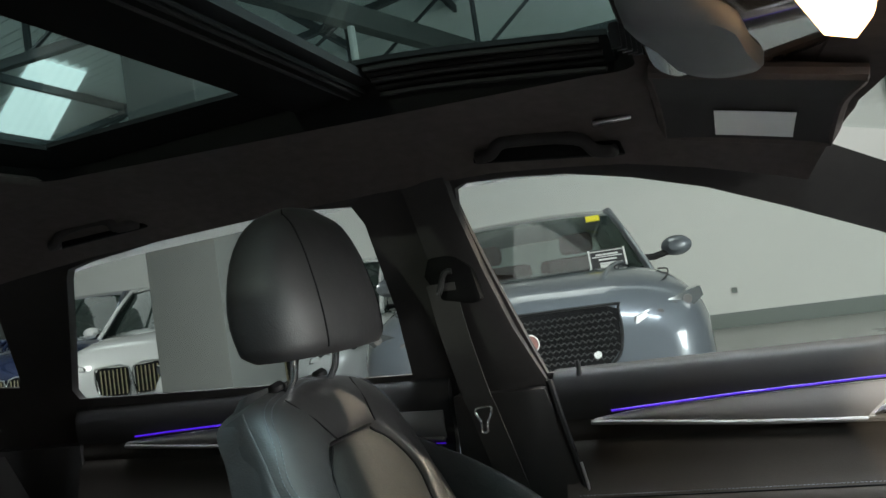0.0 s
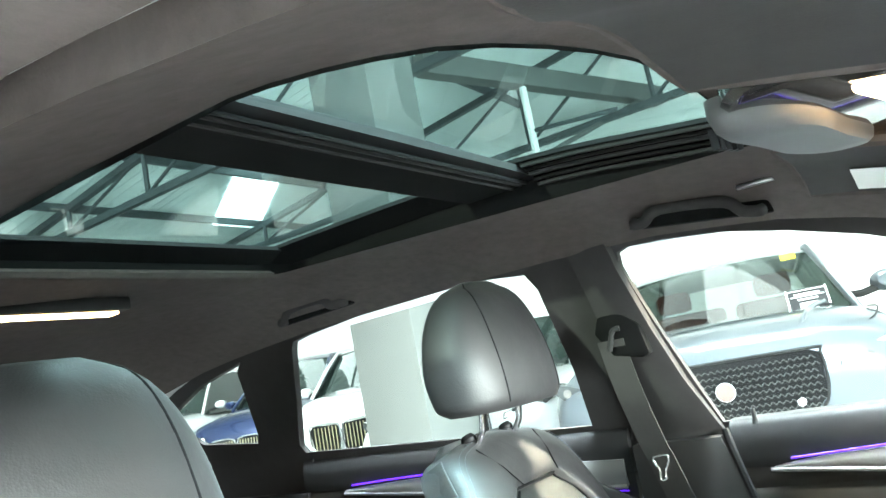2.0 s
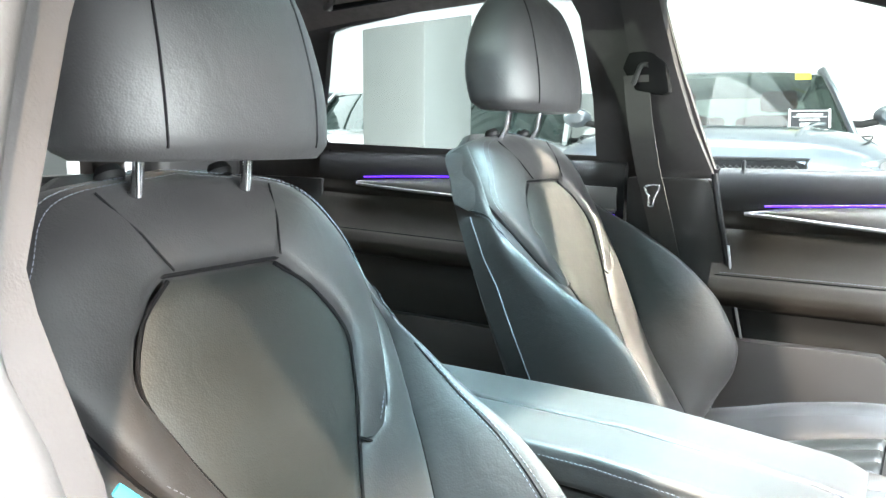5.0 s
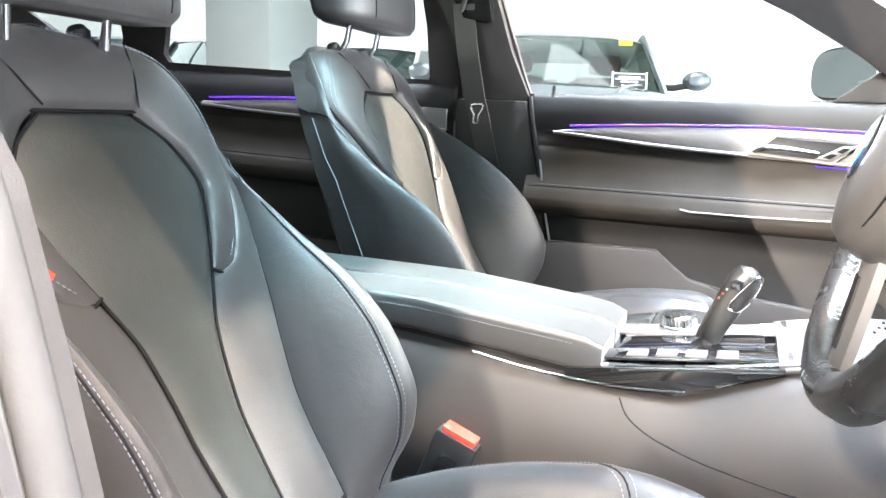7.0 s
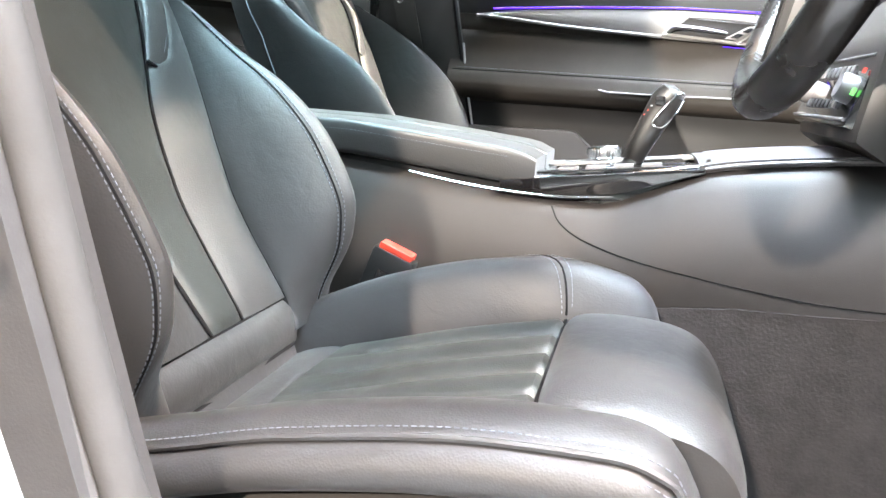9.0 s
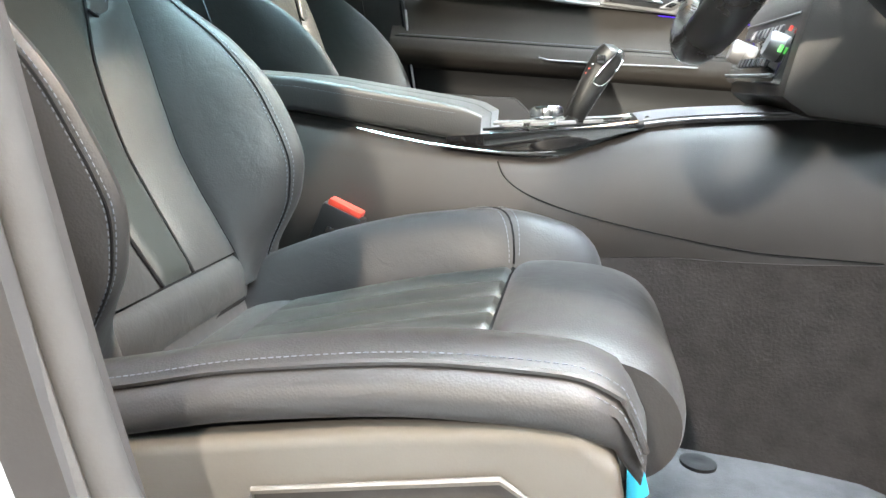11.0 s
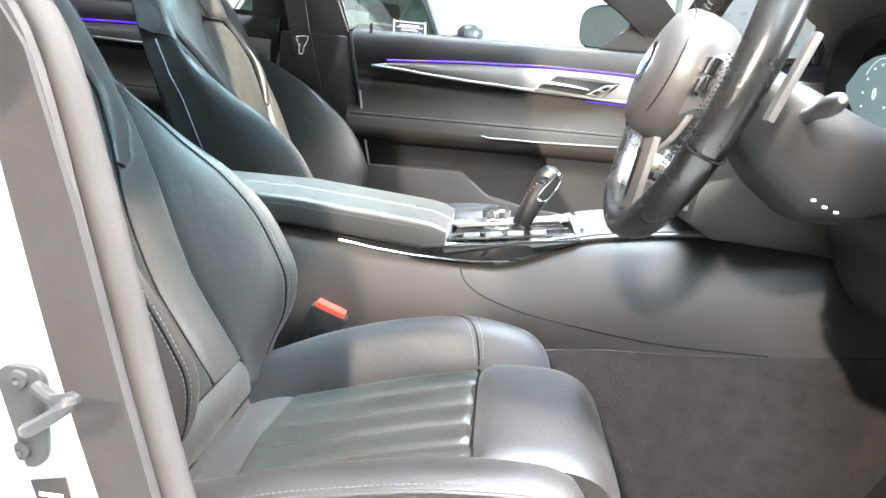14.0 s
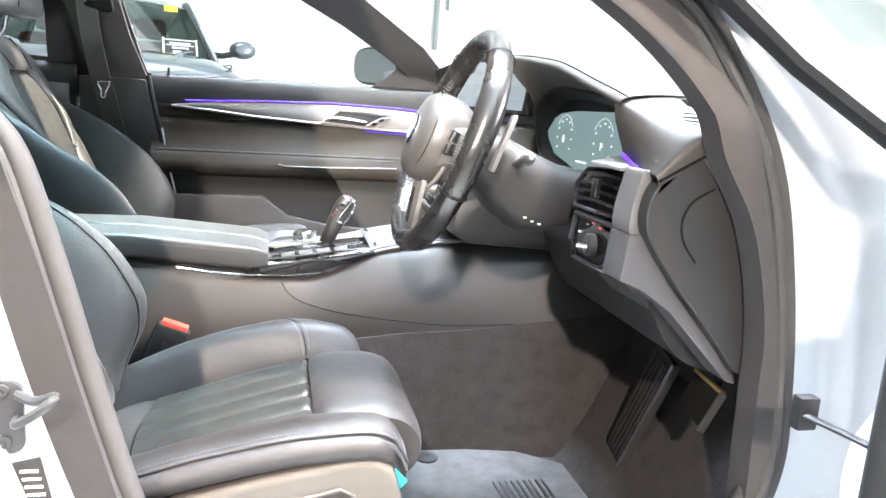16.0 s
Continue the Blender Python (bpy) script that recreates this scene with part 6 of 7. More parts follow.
    part("cap_edge", tube(spline([(0.775, -0.668, 0.946), (0.809, -0.668, 0.903), (0.838, -0.668, 0.850), (0.859, -0.668, 0.790), (0.873, -0.668, 0.724), (0.877, -0.668, 0.650)], 5), 0.0022, 6), SEAL, ec)
    # shoulder: the top pad rolls down to the door and ends in a low upright band over the end cap
    inner = spline([(0.726, 0.930, 0), (0.714, 0.960, 0), (0.703, 0.992, 0), (0.708, 1.0125, 0), (0.76, 1.0215, 0), (0.86, 1.024, 0)], 5)
    outer = spline([(0.712, 0.919, 0), (0.724, 0.932, 0), (0.741, 0.949, 0), (0.765, 0.968, 0), (0.80, 0.985, 0), (0.86, 0.992, 0)], 5)
    def shoulder(u, v):
        k_ = round(u * (len(inner) - 1))
        a, b_ = inner[k_], outer[k_]
        w = min(1.0, v / 0.75)
        e = w * w * (3 - 2 * w) * 0.35 + 0.65 * w
        p = a.lerp(b_, e)
        y = -0.545 - 0.120 * w
        drop = max(0.0, (v - 0.75) / 0.25)
        return (p.x + 0.006 * drop, y - 0.003 * math.sin(math.pi / 2 * min(1, drop * 2)), p.y + 0.004 * (1 - w) * w - 0.022 * drop ** 1.3)
    part("shoulder", grid(shoulder, len(inner) - 1, 24), DASH, d, "leatherette dashboard shoulder", angle=60)
    part("shoulder_seam", tube([(0.716 + 0.060 * a_, -0.6685, 0.9125 + 0.0345 * a_) for a_ in np.linspace(0, 1, 8)], 0.0022, 6), SEAM, d)
    nv = Vector((-0.52, -0.52, 0.68)).normalized()
    hv = Vector((-nv.y, nv.x, 0)).normalized()
    VM = Matrix.Translation((0.7715, -0.628, 0.9885)) @ Matrix((tuple(hv), tuple(nv.cross(hv)), tuple(nv))).transposed().to_4x4()
    gv = part("demister_vent", box(-0.013, 0.013, -0.017, 0.017, -0.006, 0.0035, 0.003, VM), RUBBER, d, "small demister vent")
    for q in range(5):
        part("vent_slat", box(-0.011, 0.011, -0.0135 + 0.0062 * q, -0.0112 + 0.0062 * q, 0.003, 0.0052, 0.0, VM), SATIN, gv)
    part("bulkhead", box(0.95, 1.3, -0.66, 0.70, 0.28, 0.99, 0.0), PLASTIC, d)


dashboard()


# ---- footwell ----
def footwell():
    def slope(u, v):
        x = 0.815 + 0.20 * u
        return (x, -0.68 + 0.48 * v, 0.286 + 0.42 * u ** 1.25)
    tagged(part("toe_board", grid(slope, 12, 8, Vector((0.02, 0, -0.02))), CARPET), "charcoal carpet rising below the pedals", "footwell carpet", kind="structure")
    m = thing("floor_mat", (0.6, -0.42, 0.286), "charcoal velour floor mat with a ribbed heel pad", "floor mat")
    part("mat", prism([(0.34, -0.66), (0.72, -0.67), (0.82, -0.60), (0.82, -0.24), (0.72, -0.165), (0.34, -0.15)], "z", 0.286, 0.294, 0.003), MAT_CLOTH, m, "charcoal velour mat")
    for k in range(9):
        part("heel_rib", box(0.655 + 0.012 * k, 0.661 + 0.012 * k, -0.50, -0.30, 0.293, 0.2965, 0.001), RUBBER, m)
    for x, y in ((0.55, -0.195),):
        part("fastener", lathe([(0.022, 0), (0.022, 0.004), (0.016, 0.006), (0.006, 0.004), (0, 0.004)], (x, y, 0.294), (0, 0, 1), 20), RUBBER, m, "round mat fastener")
    a = thing("accelerator_pedal", (0.87, -0.36, 0.38), "long black ribbed accelerator pedal with a steel edge", "pedal")
    A, B = Vector((0.866, -0.350, 0.372)), Vector((0.908, -0.420, 0.592))
    ax = (B - A).normalized()
    nn = Vector((-ax.z, 0, ax.x)).normalized()
    M = Matrix.Translation(A) @ Matrix((tuple(ax), tuple(nn.cross(ax)), tuple(nn))).transposed().to_4x4()
    L = (B - A).length
    part("plate", box(0, L, -0.035, 0.035, -0.012, 0.0, 0.005, M), RUBBER, a, "black pedal plate")
    for k in range(5):
        part("rib", box(0.012, L - 0.012, -0.027 + 0.0115 * k, -0.021 + 0.0115 * k, 0.0, 0.004, 0.0015, M), PLASTIC, a)
    part("steel_edge", box(0.0, L, -0.040, -0.033, -0.012, 0.004, 0.001, M), ALU, a, "bright steel edge")
    b = thing("brake_pedal", (0.88, -0.58, 0.56), "small brake pedal with a worn brass-coloured top edge", "pedal")
    A, B = Vector((0.860, -0.580, 0.550)), Vector((0.884, -0.586, 0.608))
    ax = (B - A).normalized()
    nn = Vector((-ax.z, 0, ax.x)).normalized()
    M = Matrix.Translation(A) @ Matrix((tuple(ax), tuple(nn.cross(ax)), tuple(nn))).transposed().to_4x4()
    L = (B - A).length
    part("pad", box(0, L, -0.036, 0.036, -0.012, 0.0, 0.006, M), SEAM_CLOTH, b, "black rubber pedal pad")
    part("top_edge", box(L - 0.003, L + 0.003, -0.038, 0.038, -0.008, 0.003, 0.001, M), BRASS, b, "worn brass-coloured edge")
    part("steel_frame", box(-0.004, L, -0.040, -0.036, -0.010, 0.003, 0.001, M), STEEL, b)
    part("arm", tube([tuple(M @ Vector((L * 0.6, 0, -0.01))), (0.95, -0.575, 0.66), (0.99, -0.57, 0.8)], 0.008, 8), RUBBER, b)
    r = thing("foot_rest", (0.93, -0.64, 0.4), "ribbed foot rest beside the sill", "foot rest")
    for k in range(3):
        part("rib", box(0.80 + 0.018 * k, 0.812 + 0.018 * k, -0.66, -0.60, 0.33 + 0.024 * k, 0.345 + 0.024 * k, 0.003), RUBBER, r)
    g = thing("blue_tag", (0.434, -0.52, 0.44), "bright blue plastic tag hanging below the seat front", "tag")
    part("tag", prism([(0.426, 0.452), (0.436, 0.460), (0.446, 0.430), (0.430, 0.412)], "y", -0.522, -0.518, 0.001), WOOL, g)


footwell()

# ---- near side of the car: sill, pillars, hinge post, open door ----
def near_side():
    b = thing("car_body_side", (0.4, -0.8, 0.3), "white car body side round the open driver's door", "car body")
    # door opening as the seal follows it
    seal = [(-0.155, 1.30), (-0.11, 1.12), (-0.062, 0.985), (-0.016, 0.915), (0.017, 0.802), (0.05, 0.67), (0.085, 0.542), (0.12, 0.45), (0.18, 0.40), (0.30, 0.385), (0.60, 0.385), (0.78, 0.395), (0.865, 0.44), (0.900, 0.54), (0.893, 0.65), (0.868, 0.791), (0.825, 0.936), (0.766, 1.052), (0.700, 1.140), (0.50, 1.258), (0.25, 1.335), (0.0, 1.365), (-0.10, 1.365)]
    loop = spline([(x, -0.700 if z < 1.0 else -0.700 + (z - 1.0) * 0.40, z) for x, z in seal], 6, True)
    part("door_seal", tube(loop, 0.014, 10, True), SEAL, b, "grey rubber door seal")
    part("seal_lip", tube([p + Vector((0, -0.014, 0)) + (p - Vector((0.36, p.y, 0.8))).normalized() * 0.012 for p in loop], 0.007, 8, True), SEAL, b)
    # flat flange between the seal and the painted jamb
    out = [p + (Vector((p.x, p.y, p.z)) - Vector((0.36, p.y, 0.82))).normalized() * 0.030 + Vector((0, -0.020, 0)) for p in loop]
    bm = bmesh.new()
    A = [bm.verts.new(p + Vector((0, 0.004, 0))) for p in loop]
    B = [bm.verts.new(p) for p in out]
    C = [bm.verts.new(p + Vector((0, 0.05, 0))) for p in out]
    for i in range(len(loop)):
        j = (i + 1) % len(loop)
        bm.faces.new((A[i], A[j], B[j], B[i]))
        bm.faces.new((B[i], B[j], C[j], C[i]))
    part("seal_flange", bm, SEAL, b)
    # jamb paint from the flange outwards
    bm = bmesh.new()
    prof = [(0.026, -0.016), (0.040, -0.024), (0.060, -0.026), (0.085, -0.030), (0.100, -0.060), (0.108, -0.110), (0.125, -0.125), (0.20, -0.135)]
    rows = []
    for p in loop:
        r = (p - Vector((0.36, p.y, 0.82))).normalized()
        k = float(np.interp(p.z, [0.88, 1.05, 1.2], [1.0, 0.55, 0.35])) if p.x > 0.3 else 1.0
        rows.append([bm.verts.new(p + r * a * k + Vector((0, d * k, 0))) for a, d in prof])
    for i in range(len(rows)):
        R, S = rows[i], rows[(i + 1) % len(rows)]
        for k in range(len(prof) - 1):
            bm.faces.new((R[k], S[k], S[k + 1], R[k + 1]))
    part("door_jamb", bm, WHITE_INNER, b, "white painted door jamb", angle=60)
    # striker with two screws
    st = part("striker_plate", prism(rounded(-0.044, -0.006, 0.606, 0.686, 0.014), "y", -0.7375, -0.7315, 0.002), STEEL, b, "zinc striker plate")
    part("striker_loop", tube(spline([(-0.012, -0.738, 0.645), (-0.005, -0.762, 0.650), (0.022, -0.772, 0.670), (0.032, -0.766, 0.680), (0.008, -0.748, 0.668), (-0.012, -0.738, 0.672)], 5), 0.0052, 8), STEEL, st, "steel striker loop")
    for z in (0.632, 0.688):
        part("screw", lathe([(0.0075, 0), (0.007, 0.003), (0.003, 0.004), (0, 0.002)], (-0.025, -0.7375, z - 0.012), (0, -1, 0), 10), STEEL, st)
    lab = part("type_label", prism([(-0.020, 0.596), (0.008, 0.602), (0.022, 0.53), (-0.008, 0.525)], "y", -0.7385, -0.7370, 0.0), PLASTIC_GREY, b, "grey printed type label")
    for k in range(6):
        z = 0.585 - 0.009 * k
        part("label_bar", box(-0.012 + 0.002 * k, 0.006 + 0.002 * k, -0.7395, -0.7388, z, z + 0.003, 0.0), WHITE_MARK, lab)
    # corner of the rear door's window frame, beside the jamb
    fr = spline([(-0.40, 0, 0.900), (-0.10, 0, 0.898), (-0.058, 0, 0.908), (-0.037, 0, 0.930), (-0.034, 0, 0.962), (-0.062, 0, 1.010), (-0.14, 0, 1.20), (-0.17, 0, 1.33), (-0.24, 0, 1.33), (-0.19, 0, 1.15), (-0.135, 0, 1.0), (-0.115, 0, 0.955), (-0.14, 0, 0.938), (-0.40, 0, 0.940)], 5, True)
    part("rear_window_frame", cutout([(p.x, p.z) for p in fr], [], lambda x, z: (x, -0.800 + 0.35 * max(0.0, z - 0.95), z), lambda x, z: (x, -0.770 + 0.33 * max(0.0, z - 0.95), z), [-0.3, -0.1], [0.95, 1.0, 1.05, 1.1, 1.15, 1.2, 1.25, 1.3]), SEAM_CLOTH, b, "dark rear window frame corner", angle=50)
    part("frame_bead", tube([(p.x, -0.801 + 0.35 * max(0.0, p.z - 0.95), p.z) for p in fr], 0.006, 8, True), RUBBER, b)
    # B pillar inner trim with the belt slot
    tr = [(-0.34, 1.34), (-0.16, 1.34), (-0.115, 1.12), (-0.065, 0.98), (-0.02, 0.91), (0.012, 0.80), (0.045, 0.67), (0.08, 0.54), (0.11, 0.44), (-0.30, 0.36)]
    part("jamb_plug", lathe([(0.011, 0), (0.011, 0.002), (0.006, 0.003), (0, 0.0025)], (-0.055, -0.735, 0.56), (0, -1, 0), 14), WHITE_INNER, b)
    part("pillar_trim", cutout(tr, [], lambda x, z: (x, 2 * YC - wall_y(z) + 0.030, z), lambda x, z: (x, 2 * YC - wall_y(z) - 0.03, z), [-0.2, -0.1, 0.0], [0.5, 0.6, 0.7, 0.8, 0.9, 1.0, 1.1, 1.2, 1.3]), PILLAR, b, "anthracite pillar trim", angle=60)
    part("belt_slot_cover", prism([(-0.055, 0.915), (-0.030, 0.925), (-0.002, 0.852), (-0.022, 0.842)], "y", -0.700, -0.684, 0.004), SEAL, b, "grey notched slot cover")
    part("belt_slot_cover", prism([(-0.018, 0.838), (0.002, 0.846), (0.016, 0.80), (0.002, 0.79)], "y", -0.698, -0.684, 0.004), SEAL, b)
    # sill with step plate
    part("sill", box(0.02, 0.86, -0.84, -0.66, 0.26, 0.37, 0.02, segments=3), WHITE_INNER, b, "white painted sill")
    part("sill_plate", box(0.10, 0.80, -0.72, -0.66, 0.35, 0.375, 0.006), PLASTIC, b, "black sill cover")
    # inner A pillar and kick panel
    ap = [(0.885, 0.36)] + [(p.x, p.z) for p in spline([(0.872, 0, 0.64), (0.866, 0, 0.735), (0.830, 0, 0.86), (0.776, 0, 0.946), (0.752, 0, 1.0), (0.700, 0, 1.066), (0.618, 0, 1.131), (0.43, 0, 1.245)], 5)] + [(0.50, 1.262), (0.71, 1.148), (0.775, 1.060), (0.836, 0.940), (0.88, 0.79), (0.915, 0.60), (1.0, 0.50), (1.0, 0.36)]
    part("a_pillar_trim", cutout(ap, [], lambda x, z: (x, -0.672 + max(0, z - 1.0) * 0.46, z), lambda x, z: (x, -0.715 + max(0, z - 1.0) * 0.44, z), [0.6, 0.7, 0.8, 0.9], [0.5, 0.7, 0.9, 1.0, 1.05, 1.1, 1.15, 1.2]), PILLAR, b, "anthracite front pillar trim", angle=60)
    # outside of the A pillar: black window trim and the scuttle
    part("window_channel", tube([(0.60, -0.69, 1.235), (0.725, -0.73, 1.140), (0.80, -0.79, 1.058), (0.875, -0.86, 0.985), (0.93, -0.90, 0.94)], 0.018, 8, flat=0.6), RUBBER, b, "black glass run channel")
    part("windscreen_trim", tube([(0.44, -0.60, 1.30), (0.66, -0.66, 1.19), (0.87, -0.74, 1.07), (1.05, -0.80, 0.98)], 0.012, 8), RUBBER, b, "black windscreen edge trim")
    part("front_wing", box(0.99, 2.0, -0.93, -0.60, 0.25, 0.93, 0.03, segments=3), WHITE_PAINT, b, "white front wing")
    # door check strap
    cs = part("check_strap", tube([(0.84, -0.83, 0.668), (0.86, -0.88, 0.665), (0.90, -0.97, 0.655)], 0.008, 8, flat=0.5), RUBBER, b, "black door check strap")
    part("strap_bracket", box(0.832, 0.858, -0.842, -0.825, 0.650, 0.690, 0.003), RUBBER, cs)
    # rear outer skin behind the pillar
    part("rear_side", box(-1.9, -0.22, -0.88, -0.74, 0.25, 0.98, 0.03, segments=3), WHITE_PAINT, b, "white rear door skin")
    part("rear_window_trim", box(-1.2, -0.20, -0.76, -0.73, 0.98, 1.01, 0.004), RUBBER, b)


near_side()


def open_door():
    d = thing("driver_door", (0.85, -0.95, 0.35), "open driver's door with a dark inner trim", "car door")
    m = Matrix.Translation((0.90, -0.93, 0)) @ Euler((0, 0, radians(-78))).to_matrix().to_4x4()
    part("outer_skin", box(0.0, 0.95, -0.02, 0.03, 0.35, 0.98, 0.02, m, 3), WHITE_PAINT, d, "white painted door skin")
    part("inner_trim", box(0.0, 0.93, -0.09, -0.02, 0.37, 0.86, 0.03, m, 3), PLASTIC, d, "dark inner door trim")


open_door()


def windscreen():
    g = part("windscreen", grid(lambda u, v: (0.352 + 0.948 * u, -0.56 - 0.10 * u + (1.16 + 0.2 * u) * v, 1.335 - 0.250 * u + 0.02 * math.sin(math.pi * v)), 6, 8, 0.004), GLASS)
    g.visible_shadow = False
    tagged(g, "clear curved windscreen", "windscreen", kind="structure")
    t = tagged(part("header_trim", grid(lambda u, v: (0.315 + 0.065 * u - 0.045 * u * abs(2 * v - 1) ** 3, -0.55 + 1.14 * v, roof_z(0.315 + 0.065 * u, 0) - 0.004 - 0.02 * (abs(2 * v - 1)) ** 3), 6, 12, Vector((0, 0, 0.03))), HEADLINER), "anthracite cloth windscreen header", "trim", kind="structure")
    # far A pillar lower corner panel with the door mirror outside
    part_ = part("mirror_triangle", prism([(0.52, 1.012), (0.70, 1.012), (0.70, 1.03), (0.60, 1.075)], "y", 0.715, 0.735, 0.004), RUBBER)
    tagged(part_, "black corner panel at the mirror foot", "trim", kind="structure")
    tagged(part("quarter_trim", box(-2.05, -1.15, 0.700, 0.738, 0.28, 0.96, 0.006), PLASTIC), "black quarter trim beside the rear bench", "trim", kind="structure")
    r = thing("hatch_window", (-2.0, YC, 1.0), "sloping rear hatch with its narrow window", "tailgate")
    part("lower_panel", box(-2.1, -2.02, -0.6, 0.64, 0.3, 0.95, 0.01), PLASTIC, r)
    part("parcel_shelf", box(-2.02, -1.45, -0.66, 0.70, 0.90, 0.93, 0.006), CARPET, r, "charcoal parcel shelf")
    for y in (-0.62, 0.62):
        part("side_panel", box(-2.1, -2.02, y - 0.06, y + 0.06, 0.93, 1.2, 0.01), HEADLINER, r)


windscreen()


def door_mirror():
    m = thing("door_mirror", (0.58, 0.95, 1.06), "black-framed exterior door mirror", "door mirror")
    rings = []
    for dx, g in ((0.0, 0.94), (0.012, 1.0), (0.04, 0.98), (0.075, 0.80), (0.095, 0.45)):
        ring = []
        for k in range(28):
            a = 2 * math.pi * k / 28
            c, s = math.cos(a), math.sin(a)
            ring.append(Vector((0.555 + dx, 0.925 + 0.105 * g * math.copysign(abs(c) ** 0.6, c), 1.080 + 0.062 * g * math.copysign(abs(s) ** 0.6, s))))
        rings.append(ring)
    m2 = Matrix.Translation((0.555, 0.925, 1.08)) @ Euler((0, 0, radians(38))).to_matrix().to_4x4() @ Matrix.Translation((-0.555, -0.925, -1.08))
    bm = loft(rings)
    bm.transform(m2)
    part("housing", bm, RUBBER, m, "gloss black mirror housing")
    bm = prism([(0.925 + 0.094 * math.copysign(abs(math.cos(a)) ** 0.6, math.cos(a)), 1.080 + 0.053 * math.copysign(abs(math.sin(a)) ** 0.6, math.sin(a))) for a in np.linspace(0, 2 * math.pi, 28, endpoint=False)], "x", 0.550, 0.554, 0.0)
    bm.transform(m2)
    part("mirror_glass", bm, MIRROR, m, "mirror glass")
    part("foot", tube([(0.60, 0.745, 1.02), (0.60, 0.80, 1.03), (0.595, 0.87, 1.05)], 0.022, 10, flat=0.7), RUBBER, m)


door_mirror()


# ---- roof furniture ----
def grab_handle(x0, x1, y, z0, z1, label):
    g = thing("grab_handle", ((x0 + x1) / 2, y, (z0 + z1) / 2), label, "grab handle", "grab handles")
    def way(t_, dy, dz):
        return (x0 + (x1 - x0) * t_, y + dy, z0 + (z1 - z0) * t_ + dz)
    part("recess", prism([(x0 - 0.014, z0 - 0.016), (x0 - 0.004, z0 + 0.020), (x1 + 0.004, z1 + 0.020), (x1 + 0.014, z1 - 0.016)], "y", y + 0.018, y + 0.034, 0.006), SEAM_CLOTH, g, "dark recess behind the bar")
    bar = [way(0.0, 0.018, -0.008), way(0.02, -0.004, -0.012), way(0.12, -0.010, -0.010), way(0.20, -0.011, 0.004), way(0.35, -0.012, 0.009), way(0.65, -0.012, 0.009), way(0.80, -0.011, 0.004), way(0.88, -0.010, -0.010), way(0.98, -0.004, -0.012), way(1.0, 0.018, -0.008)]
    part("bar", tube(spline(bar, 5), 0.0066, 10, flat=1.4, up=(0, 0, 1)), PILLAR, g, "anthracite moulded bar")


grab_handle(-0.100, 0.092, 0.468, 1.374, 1.344, "anthracite grab handle over the passenger window")
grab_handle(-0.915, -0.735, 0.468, 1.372, 1.380, "anthracite grab handle over the rear window")


